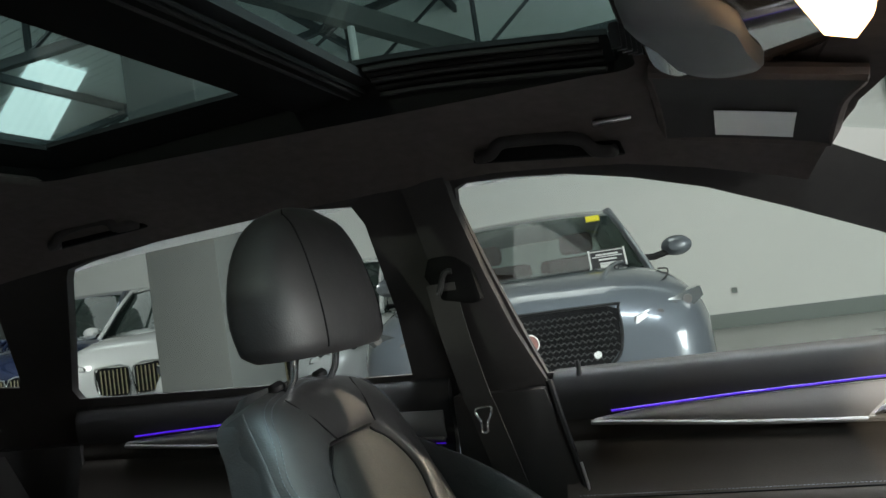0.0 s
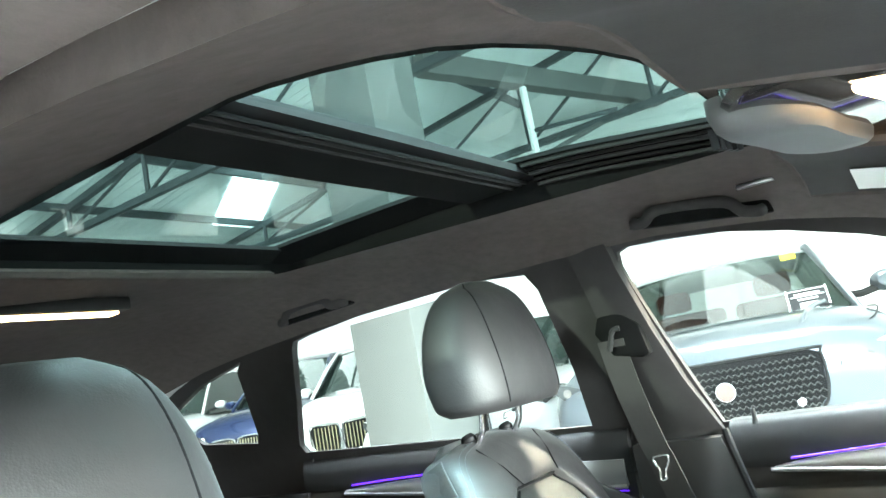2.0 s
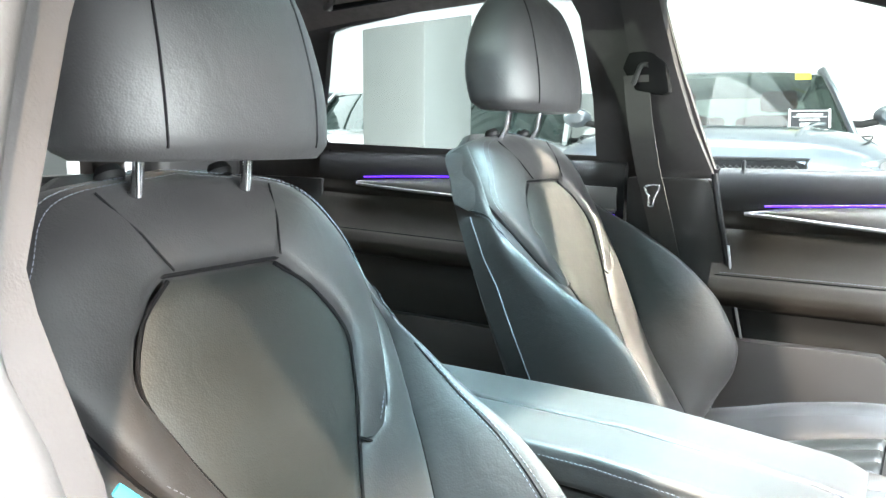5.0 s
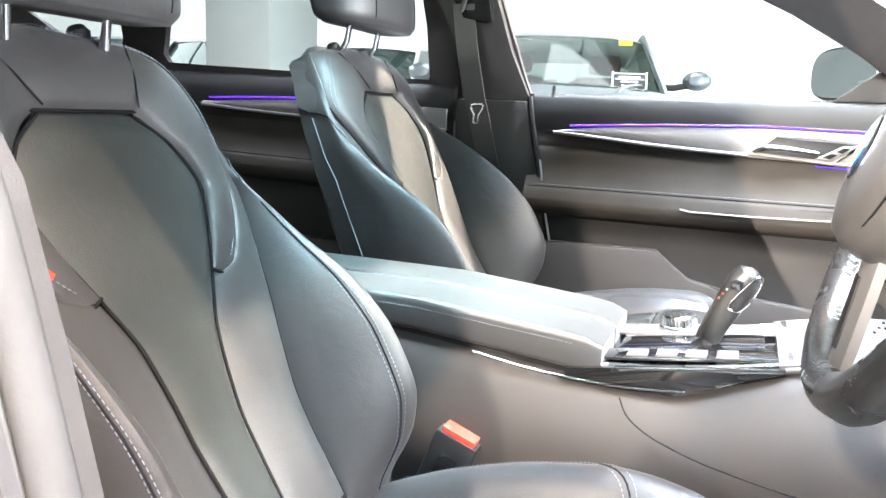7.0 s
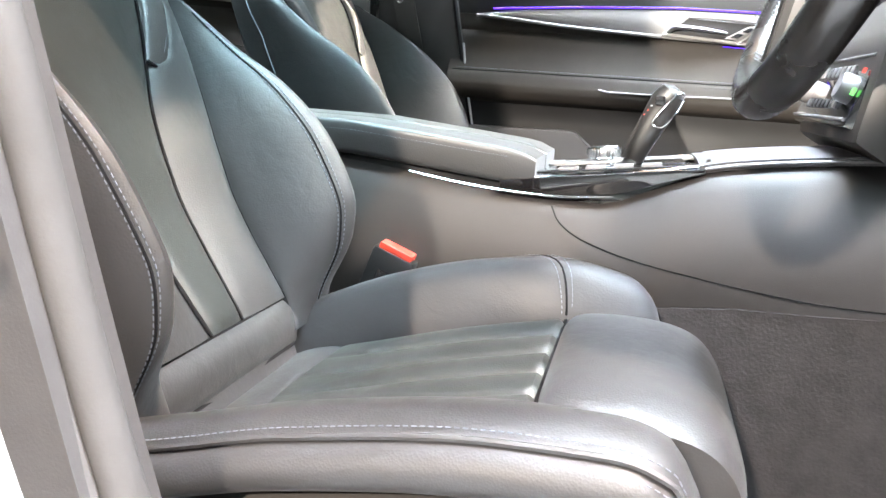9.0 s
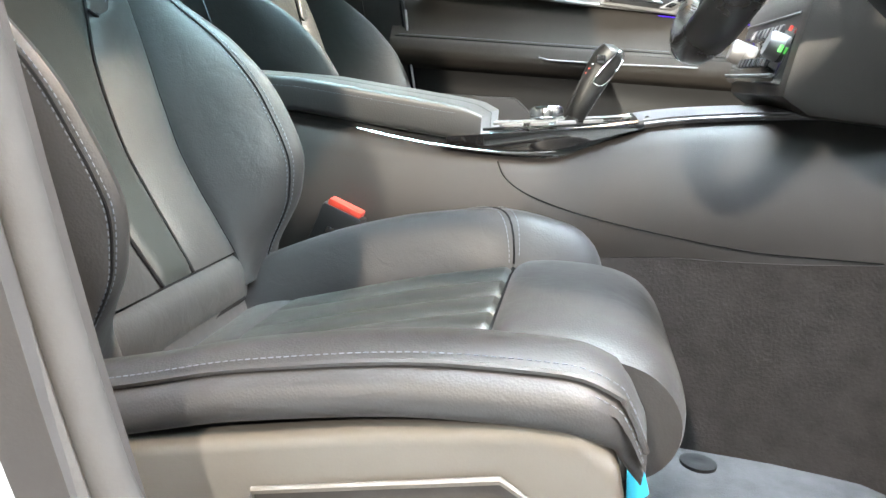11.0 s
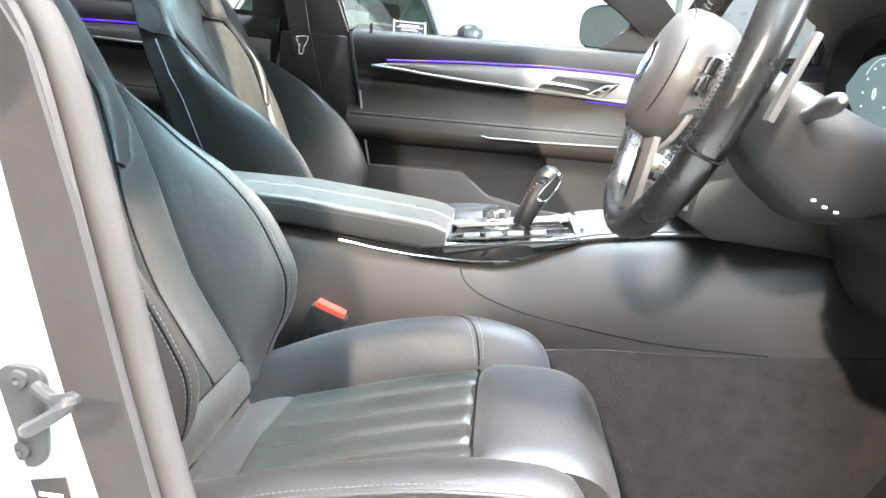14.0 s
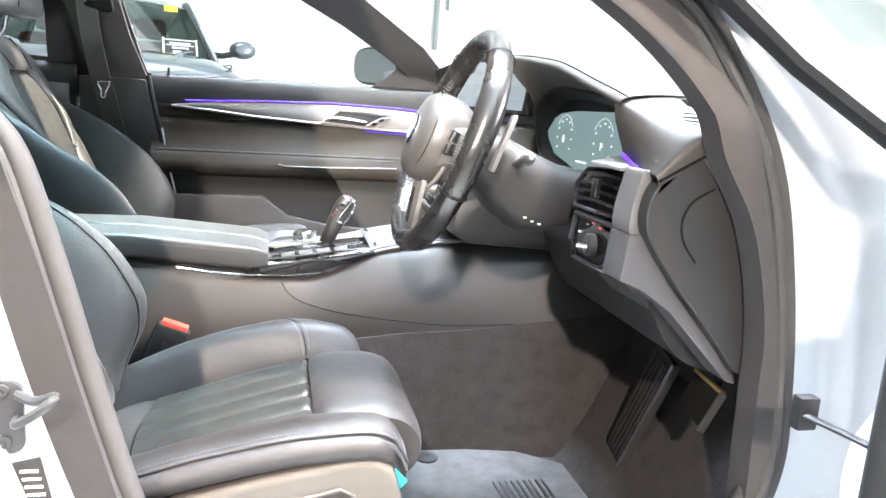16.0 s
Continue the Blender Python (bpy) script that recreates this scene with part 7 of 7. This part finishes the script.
def roof_items():
    o = thing("overhead_console", (0.24, 0.05, 1.34), "light grey overhead console with a lit warm reading lamp", "overhead lamp")
    def hull(cx, cy, hx, hy, z, rows, nm, material, lab, skew=0.0):
        return part(nm, loft([[Vector((cx + hx * g * math.copysign(abs(math.cos(a)) ** 0.65, math.cos(a)) + skew * hy * g * math.sin(a), cy + hy * g * math.copysign(abs(math.sin(a)) ** 0.65, math.sin(a)), z + h)) for a in np.linspace(0, 2 * math.pi, 36, endpoint=False)] for h, g in rows]), material, o, lab)
    hull(0.250, 0.030, 0.085, 0.170, 1.352, ((0.03, 0.98), (0.0, 1.0), (-0.006, 0.95)), "base", PIANO, "gloss black surround")
    hull(0.212, 0.045, 0.032, 0.125, 1.352, ((0.01, 1.0), (-0.004, 1.0), (-0.016, 0.95), (-0.021, 0.86), (-0.023, 0.6)), "housing", POD, "light grey plastic housing", 0.30)
    for k in range(5):
        part("speaker_slot", box(0.150 + 0.003 * k, 0.157 + 0.003 * k, -0.035 + 0.008 * k, -0.0315 + 0.008 * k, 1.330, 1.348, 0.0), RUBBER, o)
    part("lens", prism([(0.262, -0.045), (0.325, 0.0), (0.350, 0.160), (0.305, 0.105)], "z", 1.338, 1.345, 0.002), WARM, o, "warm lit lamp lens")
    r = thing("rear_roof_lamp", (-0.93, 0.05, 1.38), "lit warm rear roof lamp bar", "roof lamp")
    part("housing", box(-0.90, -0.84, -0.155, 0.065, 1.392, 1.415, 0.006), PLASTIC, r)
    part("lens", box(-0.885, -0.855, -0.140, 0.050, 1.388, 1.396, 0.003), WARM, r, "warm lit lens")
    def visor(y0, y1, label):
        v = thing("sun_visor", (0.3, (y0 + y1) / 2, 1.29), label, "sun visor", "sun visors")
        def at(u, w):
            x, y = 0.165 + 0.185 * u, y0 + (y1 - y0) * w
            return (x, y, roof_z(x, min(max(y, -0.40), 0.44)) - 0.010 + 0.003 * math.sin(math.pi * w))
        part("visor", grid(at, 8, 10, Vector((0, 0, -0.016))), PILLAR, v, "dark cloth visor")
        part("edge_piping", tube([Vector(at(u, w)) + Vector((0, 0, -0.008)) for u, w in [(0, k / 8) for k in range(9)] + [(1, 1 - k / 8) for k in range(9)]], 0.0085, 8, True), HEADLINER, v)
        return v
    v = visor(0.200, 0.440, "dark folded sun visor with a pale warning label")
    part("warning_label", grid(lambda u, w: (0.222 + 0.085 * u, 0.350 + 0.070 * w, roof_z(0.222 + 0.085 * u, 0.350 + 0.070 * w) - 0.0270), 6, 6, Vector((0, 0, -0.001))), WHITE_MARK, v, "pale warning label")
    visor(-0.46, -0.130, "dark folded driver's sun visor")
    h = thing("coat_hook_lamp", (0.09, 0.46, 1.36), "small pale roof lens beside the handle", "roof lens")
    part("lens", box(0.075, 0.125, 0.42, 0.432, roof_z(0.1, 0.426) - 0.006, roof_z(0.1, 0.426), 0.002), ALU, h)


roof_items()


# ---- rear bench ----
def rear_bench():
    s = thing("rear_bench", (-1.0, YC, 0.3), "black leather rear bench seat", "rear seat")
    def back(u, v):
        z = 0.50 + 0.46 * u
        y = -0.60 + 1.24 * v
        return (-1.10 - 0.20 * u + 0.03 * math.sin(math.pi * u) - 0.02 * abs(math.sin(3 * math.pi * v)) ** 0.3, y, z)
    part("backrest", grid(back, 12, 40, Vector((-0.12, 0, -0.03))), LEATHER, s, "leather rear backrest")
    part("cushion", box(-1.12, -0.62, -0.60, 0.64, 0.36, 0.53, 0.05, segments=4), LEATHER, s, "leather rear cushion")
    for y in (-0.36, 0.40):
        part("head_restraint", box(-1.36, -1.27, y - 0.13, y + 0.13, 0.96, 1.10, 0.035, segments=4), LEATHER, s, "low leather head restraint")


rear_bench()

# ---- parked cars in the showroom ----
TYRE = RUBBER
GREY_PAINT = mat("silver_grey_metallic_paint", (0.11, 0.125, 0.145), 0.32, 0.4, mottle=0.05, coat=1.0)
BLUE_PAINT = mat("dark_blue_metallic_paint", (0.015, 0.03, 0.10), 0.25, 0.4, mottle=0.05, coat=1.0)
DARK_GLASS = mat("dark_car_glass", (0.022, 0.034, 0.031), 0.03, 0.0, mottle=0.5, mottle_size=0.3, spec=0.6)
LIGHT_CLUSTER = mat("headlight_lens", (0.10, 0.108, 0.115), 0.12, 0.4, coat=1.0, mottle=0.2, mottle_size=0.05)
RED_TRIM = mat("dark_red_cabin_leather", (0.28, 0.06, 0.04), 0.5, mottle=0.2)
GOLD_MESH = mat("dark_grille_mesh_metal", (0.05, 0.05, 0.05), 0.3, 0.6, mottle=0.2)
BRIGHT_SLAT = mat("champagne_grille_slat", (0.50, 0.44, 0.30), 0.25, 1.0, mottle=0.08)
GRILLE_BLACK = mat("matt_black_grille_plastic", (0.008, 0.008, 0.009), 0.8, 0, mottle=0.2, spec=0.1)
YELLOW = mat("yellow_sticker", (0.85, 0.75, 0.04), 0.5, mottle=0.04)
DULL_RED = mat("dull_red_badge_enamel", (0.22, 0.10, 0.09), 0.4, mottle=0.1)
PLATE = mat("dark_dealer_plate", (0.03, 0.03, 0.035), 0.4, mottle=0.1)


CAR_GLASS = clear("green_tinted_car_glass", (0.17, 0.21, 0.195))


def parked_car(x, y, turn, paint, grille, label, tall=1.0, lift=0.0, pane=DARK_GLASS):
    """A car that faces -y before it is turned; its nose is at (x, y) on the floor."""
    c = thing("parked_car", (x, y, 0), label, "car", "parked cars")
    M = Matrix.Translation((x, y, 0)) @ Euler((0, 0, radians(turn))).to_matrix().to_4x4()
    W = 0.95
    h = tall
    # lower body: stations from nose to tail, each a rounded ring
    st = [(0.00, 0.70, 0.42, 0.78), (0.06, 0.86, 0.26, 0.90), (0.25, 0.93, 0.22, 0.99), (0.7, 0.95, 0.20, 1.06), (1.25, 0.96, 0.20, 1.11), (1.5, 0.96, 0.20, 1.10), (2.6, 0.96, 0.20, 1.08), (3.8, 0.96, 0.20, 1.10), (4.5, 0.93, 0.24, 1.08), (4.7, 0.86, 0.35, 1.0)]
    def ring(yy, w, z0, z1):
        out = []
        z1 = z1 * (h if z1 > 0.8 else 1) + lift * max(0.0, min(1.0, (1.9 - yy) / 0.9))
        for k in range(32):
            a = 2 * math.pi * k / 32
            cc, ss = math.cos(a), math.sin(a)
            xx = w * math.copysign(abs(cc) ** 0.42, cc)
            zz = (z0 + z1) / 2 + (z1 - z0) / 2 * math.copysign(abs(ss) ** 0.42, ss)
            if ss > 0:
                zz -= 0.03 * (abs(xx) / w) ** 2
            out.append(M @ Vector((xx, yy, zz)))
        return out
    body = part("body", loft([ring(*s) for s in st]), paint, c, angle=60)
    # cabin
    def cab(yy, w, z):
        return [M @ Vector((w * sx, yy, z)) for sx in np.linspace(-1, 1, 9)]
    H = 1.65 * h
    wsl = [(1.22, 0.80, 1.07 * h + 0.3 * lift), (1.30, 0.795, 1.12 * h + 0.3 * lift), (1.62, 0.715, 1.36 * h), (1.95, 0.64, 1.58 * h)]
    def crown_row(yy, w, z, bow):
        return [M @ Vector((w * q, yy + bow * q * q, z - 0.03 * abs(q) ** 3)) for q in np.linspace(-1, 1, 13)]
    part("windscreen", loft([crown_row(a, w, z, 0.10) for a, w, z in wsl], closed=False), pane, c, "tinted windscreen")
    roof = [(1.95, 0.62, 1.58 * h), (2.15, 0.63, 1.63 * h), (2.8, 0.64, 1.65 * h), (3.6, 0.63, 1.62 * h), (4.2, 0.60, 1.52 * h)]
    part("roof", loft([crown_row(a, w, z, 0.06) for a, w, z in roof], closed=False), paint, c)
    for sg in (1, -1):
        side = [(1.22, 0.78, 1.06 * h), (1.95, 0.64, 1.56 * h), (2.8, 0.66, 1.63 * h), (4.2, 0.62, 1.50 * h), (4.5, 0.80, 1.06 * h)]
        low = [(1.22, 0.86), (2.0, 0.88), (2.8, 0.88), (4.0, 0.87), (4.5, 0.84)]
        bm = bmesh.new()
        A = [bm.verts.new(M @ Vector((sg * w, yy, z))) for yy, w, z in side]
        B = [bm.verts.new(M @ Vector((sg * w, yy, 1.04 * h))) for yy, w in low]
        for i in range(4):
            bm.faces.new((A[i], A[i + 1], B[i + 1], B[i]))
        part("side_glass", bm, pane, c)
        part("window_pillar", tube([tuple(M @ Vector((sg * 0.80, 1.16, 1.06 * h))), tuple(M @ Vector((sg * 0.70, 1.62, 1.38 * h))), tuple(M @ Vector((sg * 0.632, 1.98, 1.585 * h))), tuple(M @ Vector((sg * 0.645, 2.8, 1.63 * h))), tuple(M @ Vector((sg * 0.61, 4.2, 1.50 * h)))], 0.024, 8), paint, c)
        # mirror
        rm = part("door_mirror", loft([[M @ Vector((sg * (0.87 + 0.13 * g2) + 0.10 * g * math.cos(a), 1.42 + dy, 1.145 * h + 0.9 * lift + 0.07 * g * math.sin(a))) for a in np.linspace(0, 2 * math.pi, 16, endpoint=False)] for dy, g, g2 in ((-0.06, 0.5, 0.9), (-0.02, 0.95, 1), (0.05, 1.0, 1), (0.09, 0.9, 1))]), paint, c)
        part("mirror_arm", tube([tuple(M @ Vector((sg * 0.74, 1.42, 1.095 * h + 0.9 * lift))), tuple(M @ Vector((sg * 0.84, 1.42, 1.09 * h + 0.9 * lift))), tuple(M @ Vector((sg * 0.95, 1.42, 1.115 * h + 0.9 * lift)))], 0.024, 8), RUBBER, rm)
        # wheels
        for yy in (0.93, 3.72):
            wm = part("wheel", lathe([(0.20, -0.02), (0.33, -0.04), (0.365, 0.0), (0.365, 0.18), (0.33, 0.22), (0.2, 0.2)], M @ Vector((sg * 0.955, yy, 0.365)), (M.to_3x3() @ Vector((-sg, 0, 0))), 28), TYRE, c, "black tyre")
            part("rim", lathe([(0.25, -0.03), (0.245, 0.0), (0.05, 0.0), (0.03, -0.01), (0, -0.01)], M @ Vector((sg * 0.955, yy, 0.365)), (M.to_3x3() @ Vector((-sg, 0, 0))), 20), ALU, wm)
        # headlight
        hl = [(0.515, 0.755), (0.525, 0.80), (0.64, 0.835), (0.80, 0.885), (0.885, 0.90), (0.895, 0.85), (0.82, 0.80), (0.66, 0.765)]
        if grille == "boxy":
            hl = [(0.62, 0.80), (0.62, 0.95), (0.86, 0.95), (0.86, 0.80)]
        def nose(px, pz):
            return 0.015 + 0.62 * max(0, (abs(px) - 0.45)) ** 1.6 + 0.10 * max(0, pz - 0.72)
        L = part("headlight", cutout([(sg * a, b * h + lift) for a, b in hl], [], lambda a, b: M @ Vector((a, nose(a, b) - 0.03, b)), lambda a, b: M @ Vector((a, nose(a, b) + 0.12, b)), (), ()), LIGHT_CLUSTER, c, "clear headlight cluster")
        for q, r in ((0, 0.018), (1, 0.020), (2, 0.023)):
            a, b = 0.655 + 0.075 * q, 0.802 + 0.022 * q
            part("lamp", lathe([(r, 0), (r * 0.95, 0.004), (r * 0.6, 0.002), (0, 0.004)], M @ Vector((sg * a, nose(a, b) - 0.032, b * h + lift)), M.to_3x3() @ Vector((0, -1, 0)), 16), SATIN, L)
        part("daytime_light", cutout([(sg * a, b * h + lift) for a, b in ((0.525, 0.763), (0.535, 0.797), (0.585, 0.812), (0.61, 0.772))], [], lambda a, b: M @ Vector((a, nose(a, b) - 0.036, b)), lambda a, b: M @ Vector((a, nose(a, b), b))), WHITE_MARK, L, "pale daytime light")
        # lower intake
        part("air_intake", cutout([(sg * a, b) for a, b in ((0.50, 0.42 + lift), (0.60, 0.52 + lift), (0.82, 0.60 + lift), (0.88, 0.57 + lift), (0.86, 0.40 + lift))], [], lambda a, b: M @ Vector((a, nose(a, b) - 0.022, b)), lambda a, b: M @ Vector((a, nose(a, b) + 0.10, b))), GOLD_MESH, c)
    if grille == "mesh":
        g = [(-0.45, 0.85 + lift), (-0.44, 0.66 + lift), (-0.36, 0.575 + lift), (-0.2, 0.55 + lift), (0.2, 0.55 + lift), (0.36, 0.575 + lift), (0.44, 0.66 + lift), (0.45, 0.85 + lift), (0.38, 0.878 + lift), (-0.38, 0.878 + lift)]
        G = part("grille", cutout(g, [], lambda a, b: M @ Vector((a, -0.020 + 0.06 * max(0, b - 0.85), b)), lambda a, b: M @ Vector((a, 0.10, b))), GRILLE_BLACK, c, "black mesh grille")
        bm = bmesh.new()
        for i in range(-15, 16):
            for j in range(10):
                px, pz = i * 0.030 + (0.015 if j % 2 else 0), 0.565 + lift + j * 0.031
                if abs(px) > float(np.interp(pz - lift, [0.55, 0.60, 0.68, 0.85], [0.20, 0.38, 0.42, 0.425])):
                    continue
                yy = -0.026 + 0.06 * max(0, pz - 0.85)
                for s2 in (1, -1):
                    merge(bm, tube([tuple(M @ Vector((px - 0.015 * s2, yy, pz - 0.0155))), tuple(M @ Vector((px, yy - 0.003, pz)))], 0.0030, 4, cap=False))
        part("grille_mesh", bm, GOLD_MESH, G)
        ring_pts = spline([tuple(M @ Vector((a, -0.022 + 0.06 * max(0, b - 0.85), b))) for a, b in g], 4, True)
        part("grille_frame", tube(ring_pts, 0.008, 6, True), RUBBER, G)
        part("badge", lathe([(0.046, 0), (0.046, 0.008), (0.040, 0.012), (0, 0.014)], M @ Vector((0.0, -0.024, 0.735 + lift)), M.to_3x3() @ Vector((0, -1, 0)), 24), WHITE_MARK, G, "round pale badge")
        part("badge_centre", lathe([(0.036, 0), (0.042, 0.003), (0, 0.004)], M @ Vector((0.0, -0.038, 0.735 + lift)), M.to_3x3() @ Vector((0, -1, 0)), 20), DULL_RED, G)
        part("small_badge", lathe([(0.019, 0), (0.019, 0.006), (0, 0.008)], M @ Vector((0.32, -0.024, 0.64 + lift)), M.to_3x3() @ Vector((0, -1, 0)), 16), WHITE_MARK, G)
    elif grille == "kidney":
        for sg in (1, -1):
            g = [(0.03, 0.84), (0.36, 0.86), (0.40, 0.80), (0.36, 0.56), (0.08, 0.52), (0.03, 0.56)]
            G = part("grille", cutout([(sg * a, b) for a, b in g], [], lambda a, b: M @ Vector((a, -0.02 + 0.05 * max(0, b - 0.6), b)), lambda a, b: M @ Vector((a, 0.1, b))), PIANO, c, "black kidney grille half")
            for q in range(7):
                px = sg * (0.065 + 0.045 * q)
                part("slat", tube([tuple(M @ Vector((px, -0.028, 0.55))), tuple(M @ Vector((px, -0.020, 0.83)))], 0.009, 5), BRIGHT_SLAT, G)
            part("grille_frame", tube(spline([tuple(M @ Vector((sg * a, -0.024 + 0.05 * max(0, b - 0.6), b))) for a, b in g], 3, True), 0.012, 6, True), CHROME, G)
    else:
        G = part("grille", cutout([(-0.58, 0.80), (0.58, 0.80), (0.58, 0.93), (-0.58, 0.93)], [], lambda a, b: M @ Vector((a, -0.02, b)), lambda a, b: M @ Vector((a, 0.1, b))), PIANO, c, "dark slotted grille")
    P = part("number_plate", box(-0.26, 0.26, -0.05, -0.035, 0.40, 0.51, 0.004, M), PLATE, c, "dark dealer plate with plain bars")
    part("plate_bar", box(-0.20, 0.20, -0.053, -0.049, 0.455, 0.480, 0.0, M), WHITE_MARK, P)
    part("plate_bar", box(-0.12, 0.12, -0.053, -0.049, 0.42, 0.432, 0.0, M), WHITE_MARK, P)
    return c, M


grey_car, GM = parked_car(-0.71, 3.10, 11, GREY_PAINT, "mesh", "silver-grey SUV with a black mesh grille", 1.0, 0.11, CAR_GLASS)


def in_car(name, bm, material, label=""):
    bm.transform(GM)
    return part(name, bm, material, grey_car, label)


# price card, sticker, wipers and bonnet lines of the grey car
slant = Euler((radians(-36), 0, 0)).to_matrix().to_4x4()
card = in_car("price_card", box(-0.12, 0.12, -0.004, 0.004, -0.075, 0.075, 0.0, Matrix.Translation((0.53, 1.36, 1.225)) @ slant), PLATE, "white-edged price card with plain bars")
for z, w in ((0.060, 0.11), (0.030, 0.075), (0.012, 0.10), (-0.012, 0.06), (-0.045, 0.055), (-0.062, 0.055)):
    b = box(-w, w, -0.009, -0.005, z - (0.006 if w < 0.1 else 0.003), z + (0.006 if w < 0.1 else 0.003), 0.0, Matrix.Translation((0.53, 1.36, 1.225)) @ slant)
    b.transform(GM)
    part("card_bar", b, WHITE_MARK, card)
for x in (-0.117, 0.117):
    b = box(x - 0.006, x + 0.006, -0.009, -0.005, -0.075, 0.075, 0.0, Matrix.Translation((0.53, 1.36, 1.225)) @ slant)
    b.transform(GM)
    part("card_bar", b, WHITE_MARK, card)
in_car("sticker", box(-0.05, 0.05, -0.004, 0.004, -0.025, 0.025, 0.0, Matrix.Translation((0.50, 1.86, 1.535)) @ slant), YELLOW, "small yellow sticker")
for sg in (1, -1):
    in_car("bonnet_crease", tube(spline([(sg * 0.36, 0.10, 1.000), (sg * 0.44, 0.45, 1.128), (sg * 0.52, 0.85, 1.172), (sg * 0.60, 1.15, 1.185)], 6), 0.016, 8), GREY_PAINT)
    in_car("bonnet_gap", tube(spline([(sg * 0.50, 0.07, 0.985), (sg * 0.72, 0.30, 1.058), (sg * 0.82, 0.75, 1.105), (sg * 0.82, 1.15, 1.112)], 6), 0.005, 5), RUBBER)
    in_car("front_seat", box(sg * 0.36 - 0.24, sg * 0.36 + 0.24, 2.05, 2.2, 0.7, 1.28, 0.06), RED_TRIM, "dark red leather seat")
    in_car("seat_headrest", box(sg * 0.36 - 0.13, sg * 0.36 + 0.13, 2.12, 2.24, 1.30, 1.46, 0.05), RED_TRIM, "dark red head restraint")
    in_car("rear_seat", box(sg * 0.34 - 0.30, sg * 0.34 + 0.30, 3.1, 3.25, 0.7, 1.30, 0.06), RED_TRIM, "dark red leather rear seat")
parked_car(-3.3, 4.4, 8, WHITE_PAINT, "kidney", "white SUV parked behind the column")
parked_car(-6.0, 6.1, 22, WHITE_PAINT, "kidney", "white SUV with champagne kidney grilles", 1.12)
parked_car(-8.25, 6.4, 16, BLUE_PAINT, "kidney", "dark blue SUV with champagne kidney grilles", 1.16)
parked_car(-10.7, 6.2, 24, WHITE_PAINT, "boxy", "white boxy off-roader in the row of cars", 1.22)
